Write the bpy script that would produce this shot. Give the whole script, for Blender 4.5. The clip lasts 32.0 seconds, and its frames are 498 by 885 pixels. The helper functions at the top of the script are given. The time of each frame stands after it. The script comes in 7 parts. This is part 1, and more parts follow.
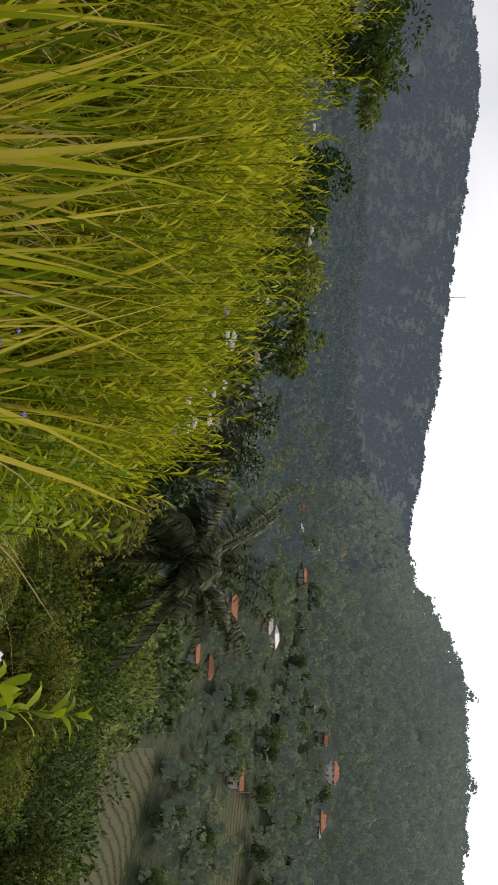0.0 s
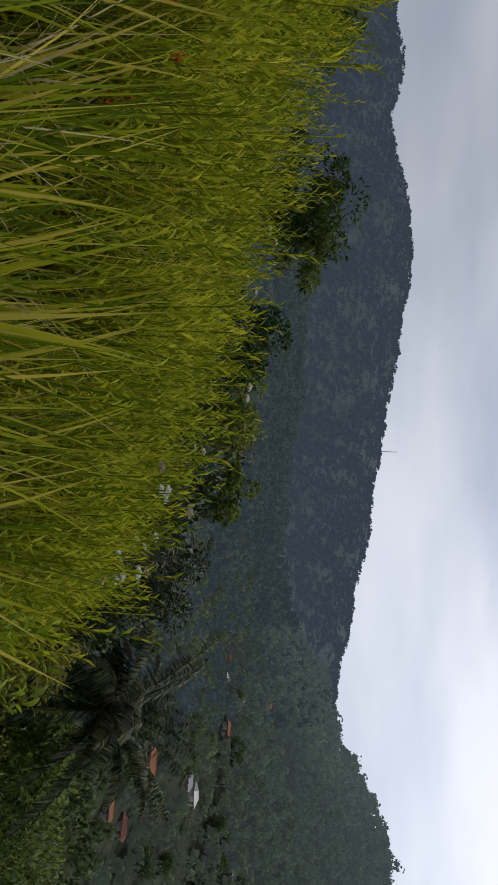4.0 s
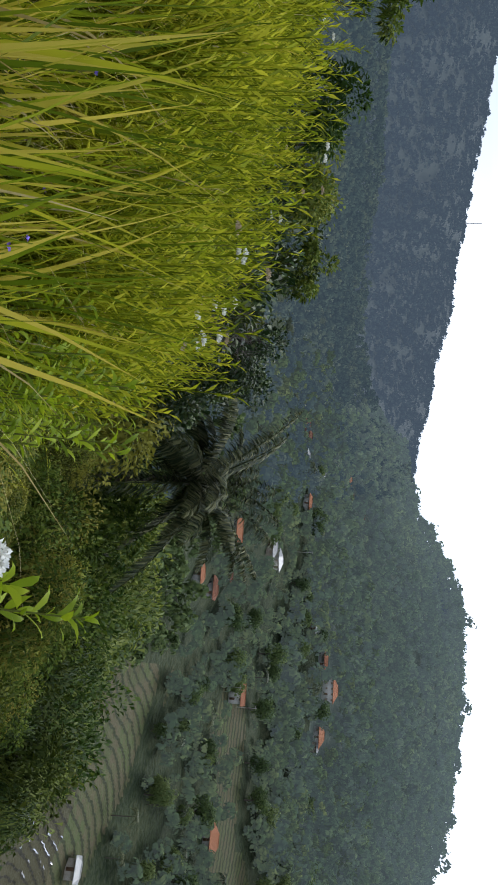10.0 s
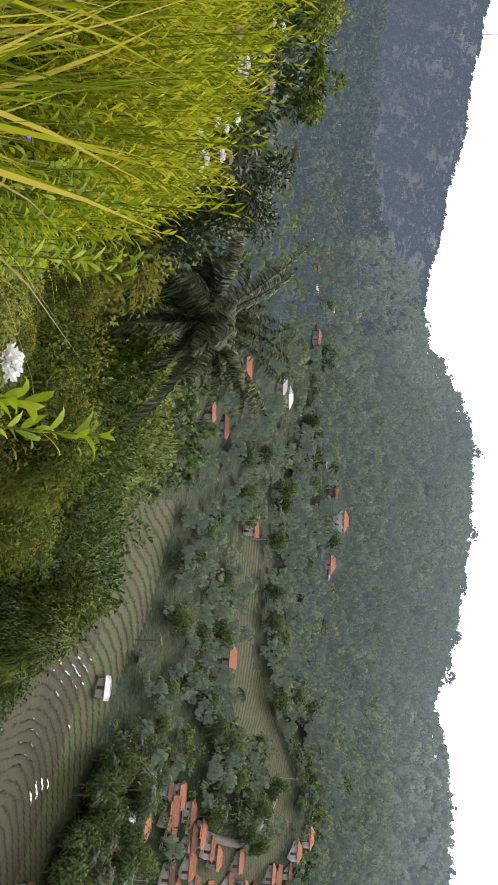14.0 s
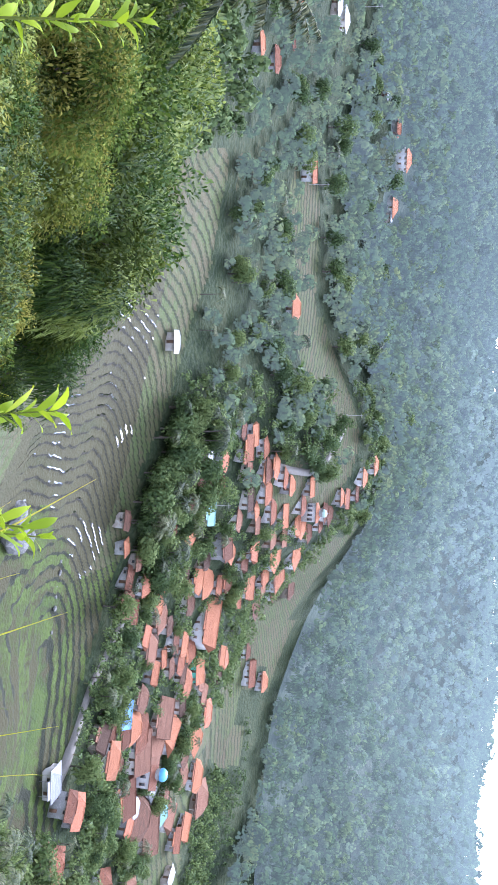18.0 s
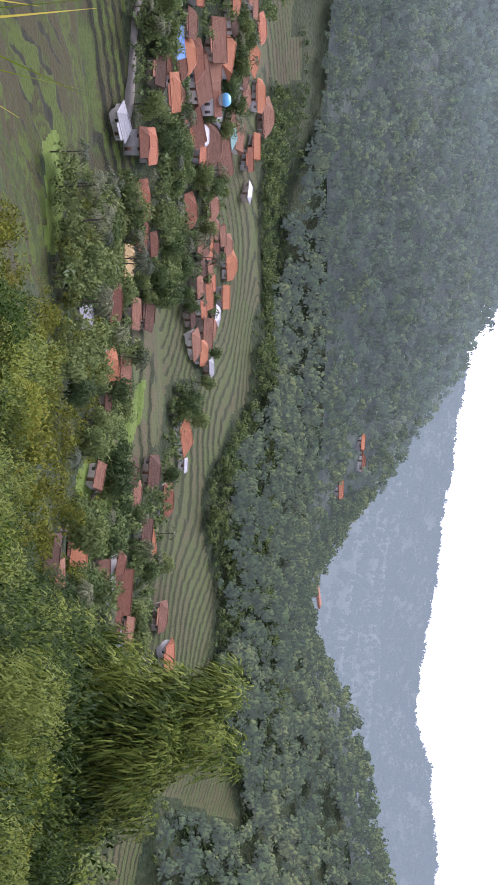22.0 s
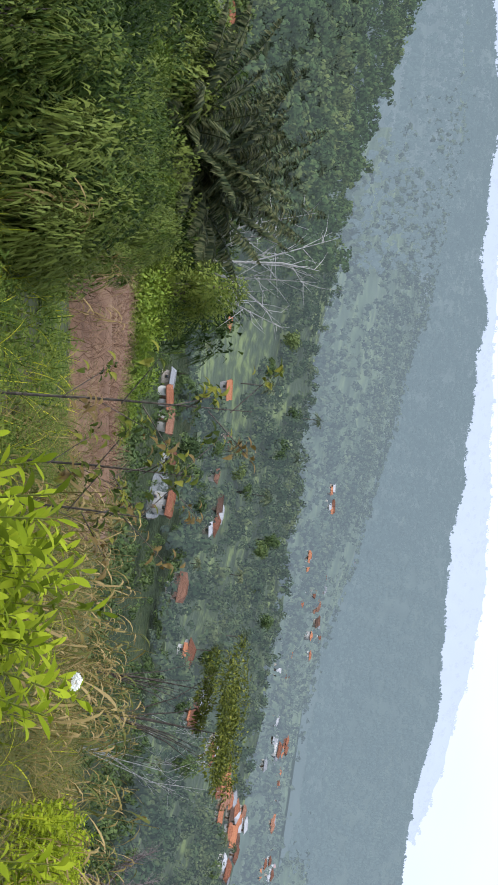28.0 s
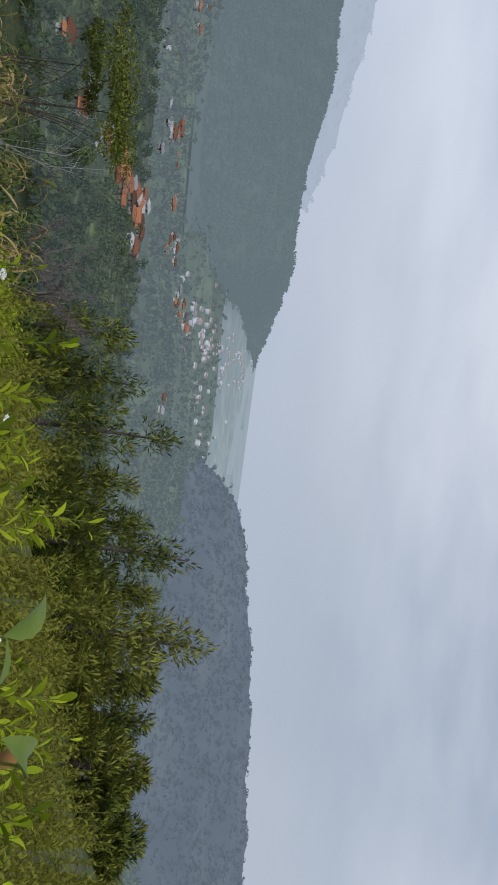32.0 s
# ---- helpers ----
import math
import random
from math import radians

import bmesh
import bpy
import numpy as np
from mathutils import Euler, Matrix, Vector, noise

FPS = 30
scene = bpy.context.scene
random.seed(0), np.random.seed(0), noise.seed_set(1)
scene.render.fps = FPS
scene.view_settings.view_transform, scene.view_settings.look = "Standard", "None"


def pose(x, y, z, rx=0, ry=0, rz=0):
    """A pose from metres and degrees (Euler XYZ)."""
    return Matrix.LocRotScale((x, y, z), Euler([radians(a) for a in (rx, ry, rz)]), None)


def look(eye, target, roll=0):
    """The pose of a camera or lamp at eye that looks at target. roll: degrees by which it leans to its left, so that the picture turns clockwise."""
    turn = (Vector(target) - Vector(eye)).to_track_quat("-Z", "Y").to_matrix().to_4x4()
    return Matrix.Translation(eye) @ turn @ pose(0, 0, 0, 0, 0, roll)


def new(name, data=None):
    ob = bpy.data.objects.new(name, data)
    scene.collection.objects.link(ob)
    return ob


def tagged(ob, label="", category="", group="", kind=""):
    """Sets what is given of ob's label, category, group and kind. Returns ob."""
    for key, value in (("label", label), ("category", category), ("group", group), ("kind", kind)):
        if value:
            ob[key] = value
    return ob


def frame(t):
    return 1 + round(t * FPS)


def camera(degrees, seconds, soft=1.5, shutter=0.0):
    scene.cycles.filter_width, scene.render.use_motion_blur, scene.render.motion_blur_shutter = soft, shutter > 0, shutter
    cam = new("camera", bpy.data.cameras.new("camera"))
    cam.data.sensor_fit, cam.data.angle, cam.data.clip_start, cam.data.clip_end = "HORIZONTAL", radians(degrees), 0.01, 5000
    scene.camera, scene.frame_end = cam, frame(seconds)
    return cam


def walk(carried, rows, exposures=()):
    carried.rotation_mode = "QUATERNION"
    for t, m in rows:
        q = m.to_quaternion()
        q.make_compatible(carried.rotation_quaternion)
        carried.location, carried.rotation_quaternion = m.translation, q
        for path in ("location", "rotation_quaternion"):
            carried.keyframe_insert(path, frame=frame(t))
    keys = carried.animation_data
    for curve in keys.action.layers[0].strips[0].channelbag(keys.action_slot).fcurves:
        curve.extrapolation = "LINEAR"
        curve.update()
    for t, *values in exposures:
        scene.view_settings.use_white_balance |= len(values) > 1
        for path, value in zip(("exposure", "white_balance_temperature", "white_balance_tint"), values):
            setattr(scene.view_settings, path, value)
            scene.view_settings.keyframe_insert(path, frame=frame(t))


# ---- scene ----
cam = camera(31.85, 32.0, 1.75)
PATH = [
    (0, pose(-0.075, 0.342, 0, -4.57, -83.12, 106.98)),
    (0.5, pose(-0.085, 0.340, 0, -9.67, -83.60, 113.71)),
    (1, pose(-0.091, 0.338, 0, -15.49, -83.74, 120.57)),
    (1.5, pose(-0.100, 0.335, 0, -16.03, -84.00, 122.66)),
    (2, pose(-0.110, 0.332, 0, -19.31, -84.80, 127.77)),
    (2.5, pose(-0.115, 0.331, 0, -22.54, -85.13, 131.74)),
    (3, pose(-0.125, 0.327, 0, -25.30, -86.40, 136.19)),
    (3.5, pose(-0.129, 0.325, 0, -36.07, -86.32, 147.74)),
    (5.5, pose(-0.139, 0.321, 0, -72.74, -86.74, -173.91)),
    (6, pose(-0.138, 0.322, 0, -124.23, -86.87, -122.57)),
    (6.5, pose(-0.135, 0.323, 0, -102.53, -87.85, -144.80)),
    (7, pose(-0.110, 0.332, 0, -142.20, -87.86, -109.49)),
    (7.5, pose(-0.099, 0.336, 0, -74.22, -88.81, -179.30)),
    (8, pose(-0.086, 0.339, 0, -22.31, -85.90, 126.63)),
    (8.5, pose(-0.080, 0.341, 0, -16.73, -83.40, 120.05)),
    (9, pose(-0.074, 0.342, 0, -18.49, -82.87, 120.88)),
    (9.5, pose(-0.066, 0.344, 0, -16.95, -82.37, 117.98)),
    (10, pose(-0.045, 0.347, 0, -19.02, -82.33, 116.57)),
    (10.5, pose(-0.033, 0.348, 0, -19.81, -82.56, 115.32)),
    (11, pose(-0.024, 0.349, 0, -20.46, -82.59, 114.51)),
    (11.5, pose(-0.015, 0.350, 0, -20.13, -82.00, 112.70)),
    (12, pose(-0.012, 0.350, 0, -19.57, -82.07, 111.74)),
    (12.5, pose(-0.012, 0.350, 0, -18.70, -82.25, 110.76)),
    (13, pose(0.000, 0.350, 0, -19.07, -82.16, 109.18)),
    (13.5, pose(0.009, 0.350, 0, -18.02, -82.20, 106.65)),
    (15.5, pose(0.064, 0.344, 0, -17.41, -81.46, 97.08)),
    (16, pose(0.077, 0.341, 0, -16.55, -80.99, 93.99)),
    (16.5, pose(0.094, 0.337, 0, -16.06, -80.72, 90.66)),
    (17, pose(0.116, 0.330, 0, -16.36, -80.34, 87.20)),
    (17.5, pose(0.131, 0.324, 0, -15.07, -80.00, 83.25)),
    (18, pose(0.155, 0.314, 0, -14.57, -79.22, 78.52)),
    (18.5, pose(0.181, 0.300, 0, -11.88, -78.94, 71.04)),
    (19, pose(0.205, 0.284, 0, -11.14, -78.45, 65.49)),
    (19.5, pose(0.230, 0.263, 0, -9.77, -78.22, 58.79)),
    (20, pose(0.253, 0.241, 0, -10.60, -77.82, 54.43)),
    (20.5, pose(0.275, 0.217, 0, -10.22, -77.12, 48.73)),
    (21, pose(0.289, 0.198, 0, -9.93, -76.73, 44.57)),
    (21.5, pose(0.306, 0.169, 0, -12.45, -77.37, 41.63)),
    (22, pose(0.329, 0.120, 0, -15.50, -77.31, 35.94)),
    (22.5, pose(0.336, 0.096, 0, -14.11, -77.20, 30.43)),
    (23, pose(0.341, 0.079, 0, -13.86, -77.11, 27.18)),
    (23.5, pose(0.347, 0.042, 0, -13.51, -77.01, 20.76)),
    (24, pose(0.350, -0.003, 0, -14.62, -76.77, 14.55)),
    (24.5, pose(0.345, -0.057, 0, -16.28, -76.32, 7.31)),
    (25, pose(0.332, -0.109, 0, -17.39, -75.78, -0.30)),
    (25.5, pose(0.315, -0.152, 0, -18.82, -75.28, -6.27)),
    (27.5, pose(0.237, -0.257, 0, -19.97, -74.89, -26.72)),
    (28, pose(0.207, -0.282, 0, -19.77, -74.59, -33.35)),
    (28.5, pose(0.183, -0.298, 0, -21.29, -74.82, -36.46)),
    (29, pose(0.148, -0.317, 0, -23.64, -75.20, -40.56)),
    (29.5, pose(0.083, -0.340, 0, -27.58, -74.71, -47.94)),
    (30, pose(0.045, -0.347, 0, -28.10, -75.17, -53.63)),
    (30.5, pose(0.042, -0.347, 0, -27.92, -75.67, -54.44)),
    (31, pose(0.025, -0.349, 0, -31.48, -76.49, -53.70)),
    (31.5, pose(0.001, -0.350, 0, -39.49, -77.24, -49.65)),
    (32, pose(-0.013, -0.350, 0, -67.53, -81.73, -24.46)),
]
EXPOSURES = [(0, 0.55, 7100, 15), (1.5, 0.42, 6900, 15), (3, -0.12, 6400, 14), (6, -0.3, 6000, 11), (7.2, -0.4, 5700, 6), (8, -0.25, 5700, 6), (9, 0.28, 5600, 7), (11, 0.86, 6500, 13), (13, 1.15, 6700, 14),
             (16, 1.5, 5850, 23), (17, 1.7, 5350, 21), (18, 2.42, 5230, 23), (19, 2.62, 5250, 24), (20, 2.3, 5550, 27), (21, 1.62, 5800, 32), (23, 1.42, 5930, 31), (24, 1.3, 5980, 28), (25, 1.18, 6020, 27), (26.5, 0.95, 5800, 14),
             (28, 1.22, 5850, 14), (29.5, 1.12, 6050, 15), (31, 1.0, 6450, 14), (32, 0.36, 6000, 11)]
walk(cam, PATH, EXPOSURES)

# ---- light: a bright overcast sky and a soft, low sun behind the cloud ----
SUN_AZ, SUN_EL = 25.0, 50.0
world = bpy.data.worlds.new("world")
scene.world = world
world.use_nodes = True
wn, wl = world.node_tree.nodes, world.node_tree.links
wn.clear()
w_out, w_bg = wn.new("ShaderNodeOutputWorld"), wn.new("ShaderNodeBackground")
w_sky = wn.new("ShaderNodeTexSky")
w_sky.sky_type, w_sky.sun_disc = "NISHITA", False
w_sky.sun_elevation, w_sky.sun_rotation = radians(SUN_EL), radians(SUN_AZ)
w_scale = wn.new("ShaderNodeMix")
w_scale.data_type, w_scale.blend_type = "RGBA", "MULTIPLY"
w_scale.inputs[0].default_value = 1.0
w_scale.inputs[7].default_value = (0.1, 0.1, 0.1, 1)
w_co, w_map = wn.new("ShaderNodeTexCoord"), wn.new("ShaderNodeMapping")
w_map.inputs["Scale"].default_value = (1.0, 1.0, 3.2)
w_noise = wn.new("ShaderNodeTexNoise")
w_noise.inputs["Scale"].default_value, w_noise.inputs["Detail"].default_value, w_noise.inputs["Roughness"].default_value = 2.3, 5.0, 0.45
w_ramp = wn.new("ShaderNodeValToRGB")
w_ramp.color_ramp.elements[0].position, w_ramp.color_ramp.elements[0].color = 0.35, (0.50, 0.57, 0.68, 1)
w_ramp.color_ramp.elements[1].position, w_ramp.color_ramp.elements[1].color = 0.63, (1.06, 1.06, 1.08, 1)
w_mix = wn.new("ShaderNodeMix")
w_mix.data_type = "RGBA"
w_mix.inputs[0].default_value = 0.85
wl.new(w_sky.outputs[0], w_scale.inputs[6])
wl.new(w_co.outputs["Generated"], w_map.inputs["Vector"])
wl.new(w_map.outputs[0], w_noise.inputs["Vector"])
wl.new(w_noise.outputs["Fac"], w_ramp.inputs[0])
# the cloud is brighter on the sun's side
w_dot, w_side = wn.new("ShaderNodeVectorMath"), wn.new("ShaderNodeMapRange")
w_dot.operation, w_dot.inputs[1].default_value = "DOT_PRODUCT", (math.sin(radians(SUN_AZ)), math.cos(radians(SUN_AZ)), 0.2)
w_side.inputs["From Min"].default_value, w_side.inputs["From Max"].default_value = -1.0, 1.0
w_gain = wn.new("ShaderNodeValToRGB")
for i, (at, gain) in enumerate([(0.0, 0.52), (0.2, 0.64), (0.72, 0.68), (1.0, 1.25)]):
    stop = w_gain.color_ramp.elements[0] if i == 0 else w_gain.color_ramp.elements[-1] if i == 3 else w_gain.color_ramp.elements.new(at)
    stop.position, stop.color = at, (gain, gain, gain, 1)
wl.new(w_co.outputs["Generated"], w_dot.inputs[0])
wl.new(w_dot.outputs["Value"], w_side.inputs["Value"])
wl.new(w_side.outputs[0], w_gain.inputs[0])
wl.new(w_gain.outputs[0], w_bg.inputs["Strength"])
wl.new(w_scale.outputs[2], w_mix.inputs[6])
wl.new(w_ramp.outputs[0], w_mix.inputs[7])
# pale mist in the sky near the horizon, all round
w_sep, w_low, w_mist = wn.new("ShaderNodeSeparateXYZ"), wn.new("ShaderNodeMapRange"), wn.new("ShaderNodeMix")
w_low.inputs["From Min"].default_value, w_low.inputs["From Max"].default_value = 0.28, -0.02
w_low.inputs["To Min"].default_value, w_low.inputs["To Max"].default_value = 0.0, 0.9
w_mist.data_type = "RGBA"
w_mist.inputs[7].default_value = (0.70, 0.755, 0.83, 1)
wl.new(w_co.outputs["Generated"], w_sep.inputs[0])
wl.new(w_sep.outputs["Z"], w_low.inputs["Value"])
wl.new(w_low.outputs[0], w_mist.inputs[0])
wl.new(w_mix.outputs[2], w_mist.inputs[6])
wl.new(w_mist.outputs[2], w_bg.inputs["Color"])
wl.new(w_bg.outputs[0], w_out.inputs["Surface"])

sun = new("sun", bpy.data.lights.new("sun", "SUN"))
sun.data.energy, sun.data.angle, sun.data.color = 1.5, radians(30), (1.0, 0.96, 0.88)
sun.matrix_world = look((60 * math.sin(radians(SUN_AZ)), 60 * math.cos(radians(SUN_AZ)), 60 * math.tan(radians(SUN_EL))), (0, 0, 0))

# ---- materials ----
def material(name, colours, scale=1.0, rough=0.8, bump=0.0, fine=8.0, island=0.0, per_object=0.0, translucent=0.0, metal=0.0, glow=0.0, stretch=(1, 1, 1), spec=0.3, haze_glow=None, span=(0.3, 0.7)):
    """A surface whose colour wanders between the given ones at two scales. island and per_object: how far one leaf or
    one piece differs from the next. Haze over a distant surface is painted by an emission colour and strength.
    """
    m = bpy.data.materials.new(name)
    m.use_nodes = True
    n, l = m.node_tree.nodes, m.node_tree.links
    bsdf = n["Principled BSDF"]
    bsdf.inputs["Roughness"].default_value, bsdf.inputs["Metallic"].default_value = rough, metal
    bsdf.inputs["Specular IOR Level"].default_value = spec
    co, mp = n.new("ShaderNodeTexCoord"), n.new("ShaderNodeMapping")
    mp.inputs["Scale"].default_value = stretch
    l.new(co.outputs["Object"], mp.inputs["Vector"])
    big, small = n.new("ShaderNodeTexNoise"), n.new("ShaderNodeTexNoise")
    big.inputs["Scale"].default_value, big.inputs["Detail"].default_value = scale, 3.0
    small.inputs["Scale"].default_value, small.inputs["Detail"].default_value = scale * fine, 4.0
    l.new(mp.outputs[0], big.inputs["Vector"])
    l.new(mp.outputs[0], small.inputs["Vector"])
    add = n.new("ShaderNodeMath")
    add.operation = "MULTIPLY_ADD"
    add.inputs[1].default_value = 0.55
    l.new(small.outputs["Fac"], add.inputs[0])
    half = n.new("ShaderNodeMath")
    half.operation, half.inputs[1].default_value = "MULTIPLY", 0.45
    l.new(big.outputs["Fac"], half.inputs[0])
    l.new(half.outputs[0], add.inputs[2])
    value = add.outputs[0]
    for amount, kind in ((island, "island"), (per_object, "object")):
        if amount:
            src = n.new("ShaderNodeNewGeometry" if kind == "island" else "ShaderNodeObjectInfo")
            shift = n.new("ShaderNodeMath")
            shift.operation, shift.inputs[1].default_value = "MULTIPLY_ADD", amount
            l.new(src.outputs["Random Per Island" if kind == "island" else "Random"], shift.inputs[0])
            less = n.new("ShaderNodeMath")
            less.operation, less.inputs[1].default_value = "SUBTRACT", amount / 2
            l.new(value, less.inputs[0])
            l.new(less.outputs[0], shift.inputs[2])
            value = shift.outputs[0]
    ramp = n.new("ShaderNodeValToRGB")
    while len(ramp.color_ramp.elements) < len(colours):
        ramp.color_ramp.elements.new(0.5)
    for i, c in enumerate(colours):
        ramp.color_ramp.elements[i].position = span[0] + (span[1] - span[0]) * i / max(1, len(colours) - 1)
        ramp.color_ramp.elements[i].color = (*c, 1)
    l.new(value, ramp.inputs[0])
    l.new(ramp.outputs[0], bsdf.inputs["Base Color"])
    if bump:
        b = n.new("ShaderNodeBump")
        b.inputs["Strength"].default_value, b.inputs["Distance"].default_value = bump, 0.2 / scale
        l.new(small.outputs["Fac"], b.inputs["Height"])
        l.new(b.outputs[0], bsdf.inputs["Normal"])
    if glow:
        l.new(ramp.outputs[0], bsdf.inputs["Emission Color"])
        bsdf.inputs["Emission Strength"].default_value = glow
    # painted haze: the surface itself emits the mist's colour
    if haze_glow:
        bsdf.inputs["Emission Color"].default_value = (*haze_glow[:3], 1)
        bsdf.inputs["Emission Strength"].default_value = haze_glow[3]
    if translucent:
        tr, mix = n.new("ShaderNodeBsdfTranslucent"), n.new("ShaderNodeMixShader")
        l.new(ramp.outputs[0], tr.inputs["Color"])
        mix.inputs[0].default_value = translucent
        l.new(bsdf.outputs[0], mix.inputs[1])
        l.new(tr.outputs[0], mix.inputs[2])
        l.new(mix.outputs[0], n["Material Output"].inputs["Surface"])
    return m


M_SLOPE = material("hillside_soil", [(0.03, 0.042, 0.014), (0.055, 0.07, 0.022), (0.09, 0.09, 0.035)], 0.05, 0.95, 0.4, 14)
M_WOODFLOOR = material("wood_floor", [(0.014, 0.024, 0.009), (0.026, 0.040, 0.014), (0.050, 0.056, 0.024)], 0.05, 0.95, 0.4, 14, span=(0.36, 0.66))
def terrace_material(name, ramp_colours, bank, rough, wet=0.0, vary=0.45, line=0.78):
    """Terraced field: every level has a tone of its own; line: where, on the way up to the next level, its darker bank begins. wet: water lying along the banks."""
    m = material(name, [(0.5, 0.5, 0.5), (0.5, 0.5, 0.5)], 0.06, rough, 0.3, 26)
    n, l = m.node_tree.nodes, m.node_tree.links
    bsdf = n["Principled BSDF"]
    geo, att = n.new("ShaderNodeNewGeometry"), n.new("ShaderNodeAttribute")
    att.attribute_name = "terrace"
    frac, rnd = n.new("ShaderNodeMath"), n.new("ShaderNodeMath")
    frac.operation, rnd.operation = "FRACT", "FLOOR"
    l.new(att.outputs["Fac"], frac.inputs[0])
    l.new(att.outputs["Fac"], rnd.inputs[0])
    white = n.new("ShaderNodeTexWhiteNoise")
    white.noise_dimensions = "1D"
    l.new(rnd.outputs[0], white.inputs["W"])
    big, grain = n.new("ShaderNodeTexNoise"), n.new("ShaderNodeTexNoise")
    big.inputs["Scale"].default_value, big.inputs["Detail"].default_value = 0.035, 3.0
    grain.inputs["Scale"].default_value, grain.inputs["Detail"].default_value = 0.7, 4.0
    l.new(geo.outputs["Position"], big.inputs["Vector"])
    l.new(geo.outputs["Position"], grain.inputs["Vector"])
    mixv, half, rough_up = n.new("ShaderNodeMath"), n.new("ShaderNodeMath"), n.new("ShaderNodeMath")
    mixv.operation, mixv.inputs[1].default_value = "MULTIPLY_ADD", vary
    half.operation, half.inputs[1].default_value, half.inputs[2].default_value = "MULTIPLY_ADD", 1.3, -0.15 - 0.5 * vary
    rough_up.operation, rough_up.inputs[1].default_value = "MULTIPLY_ADD", 0.35
    l.new(white.outputs["Value"], mixv.inputs[0])
    l.new(big.outputs["Fac"], half.inputs[0])
    l.new(half.outputs[0], mixv.inputs[2])
    l.new(grain.outputs["Fac"], rough_up.inputs[0])
    l.new(mixv.outputs[0], rough_up.inputs[2])
    ramp = n.new("ShaderNodeValToRGB")
    while len(ramp.color_ramp.elements) < len(ramp_colours):
        ramp.color_ramp.elements.new(0.5)
    for i, c in enumerate(ramp_colours):
        ramp.color_ramp.elements[i].position, ramp.color_ramp.elements[i].color = 0.35 + 0.6 * i / (len(ramp_colours) - 1), (*c, 1)
    l.new(rough_up.outputs[0], ramp.inputs[0])
    edge, shaky = n.new("ShaderNodeMapRange"), n.new("ShaderNodeMath")
    shaky.operation, shaky.inputs[1].default_value = "MULTIPLY_ADD", 0.16
    l.new(grain.outputs["Fac"], shaky.inputs[0])
    l.new(frac.outputs[0], shaky.inputs[2])
    edge.inputs["From Min"].default_value, edge.inputs["From Max"].default_value = line + 0.05, line + 0.11
    l.new(shaky.outputs[0], edge.inputs["Value"])
    mix = n.new("ShaderNodeMix")
    mix.data_type = "RGBA"
    mix.inputs[7].default_value = (*bank, 1)
    l.new(edge.outputs[0], mix.inputs[0])
    l.new(ramp.outputs[0], mix.inputs[6])
    l.new(mix.outputs[2], bsdf.inputs["Base Color"])
    if wet:
        # water standing on the level ground below a bank, here and there
        spots = n.new("ShaderNodeTexNoise")
        spots.inputs["Scale"].default_value, spots.inputs["Detail"].default_value = 0.09, 2.0
        l.new(geo.outputs["Position"], spots.inputs["Vector"])
        pool, strip, both = n.new("ShaderNodeMapRange"), n.new("ShaderNodeMapRange"), n.new("ShaderNodeMath")
        pool.inputs["From Min"].default_value, pool.inputs["From Max"].default_value = 0.60 - wet, 0.63 - wet
        strip.inputs["From Min"].default_value, strip.inputs["From Max"].default_value = 0.14, 0.08
        l.new(spots.outputs["Fac"], pool.inputs["Value"])
        l.new(frac.outputs[0], strip.inputs["Value"])
        both.operation = "MULTIPLY"
        l.new(pool.outputs[0], both.inputs[0])
        l.new(strip.outputs[0], both.inputs[1])
        bare_soil, glass = n.new("ShaderNodeMixShader"), n.new("ShaderNodeBsdfGlossy")
        glass.inputs["Roughness"].default_value, glass.inputs["Color"].default_value = 0.12, (0.5, 0.5, 0.5, 1)
        l.new(both.outputs[0], bare_soil.inputs[0])
        l.new(bsdf.outputs[0], bare_soil.inputs[1])
        l.new(glass.outputs[0], bare_soil.inputs[2])
        l.new(bare_soil.outputs[0], n["Material Output"].inputs["Surface"])
    return m


M_PADDY = terrace_material("green_paddy", [(0.070, 0.056, 0.029), (0.054, 0.068, 0.020), (0.074, 0.062, 0.031), (0.058, 0.080, 0.022), (0.076, 0.070, 0.031)], (0.026, 0.034, 0.012), 0.9, vary=0.3, line=0.78)
M_FLAT_PADDY = terrace_material("level_paddy", [(0.0374, 0.0319, 0.011), (0.0255, 0.0413, 0.0051), (0.0442, 0.0694, 0.0071), (0.0306, 0.0282, 0.0084), (0.051, 0.0788, 0.0084), (0.0358, 0.0469, 0.0078), (0.0407, 0.0375, 0.0129)], (0.013, 0.016, 0.006), 0.9, 0.0, 0.5, 0.74)
M_MUD_TERRACE = terrace_material("muddy_terraces", [(0.0312, 0.0295, 0.0088), (0.0377, 0.0354, 0.0111), (0.0434, 0.0403, 0.0133), (0.0321, 0.0354, 0.0091)], (0.015, 0.0145, 0.006), 0.85, 0.035, 0.15, 0.80)
M_DRY_TERRACE = terrace_material("stubble_terraces", [(0.062, 0.054, 0.025), (0.046, 0.064, 0.017), (0.068, 0.064, 0.028), (0.054, 0.076, 0.020), (0.064, 0.074, 0.024)], (0.030, 0.038, 0.014), 0.9, 0.0, 0.3, 0.78)
M_BRIGHT = material("young_rice", [(0.06, 0.102, 0.0132), (0.0864, 0.1344, 0.0187), (0.1104, 0.144, 0.0286)], 0.08, 0.9, 0.3, 12)
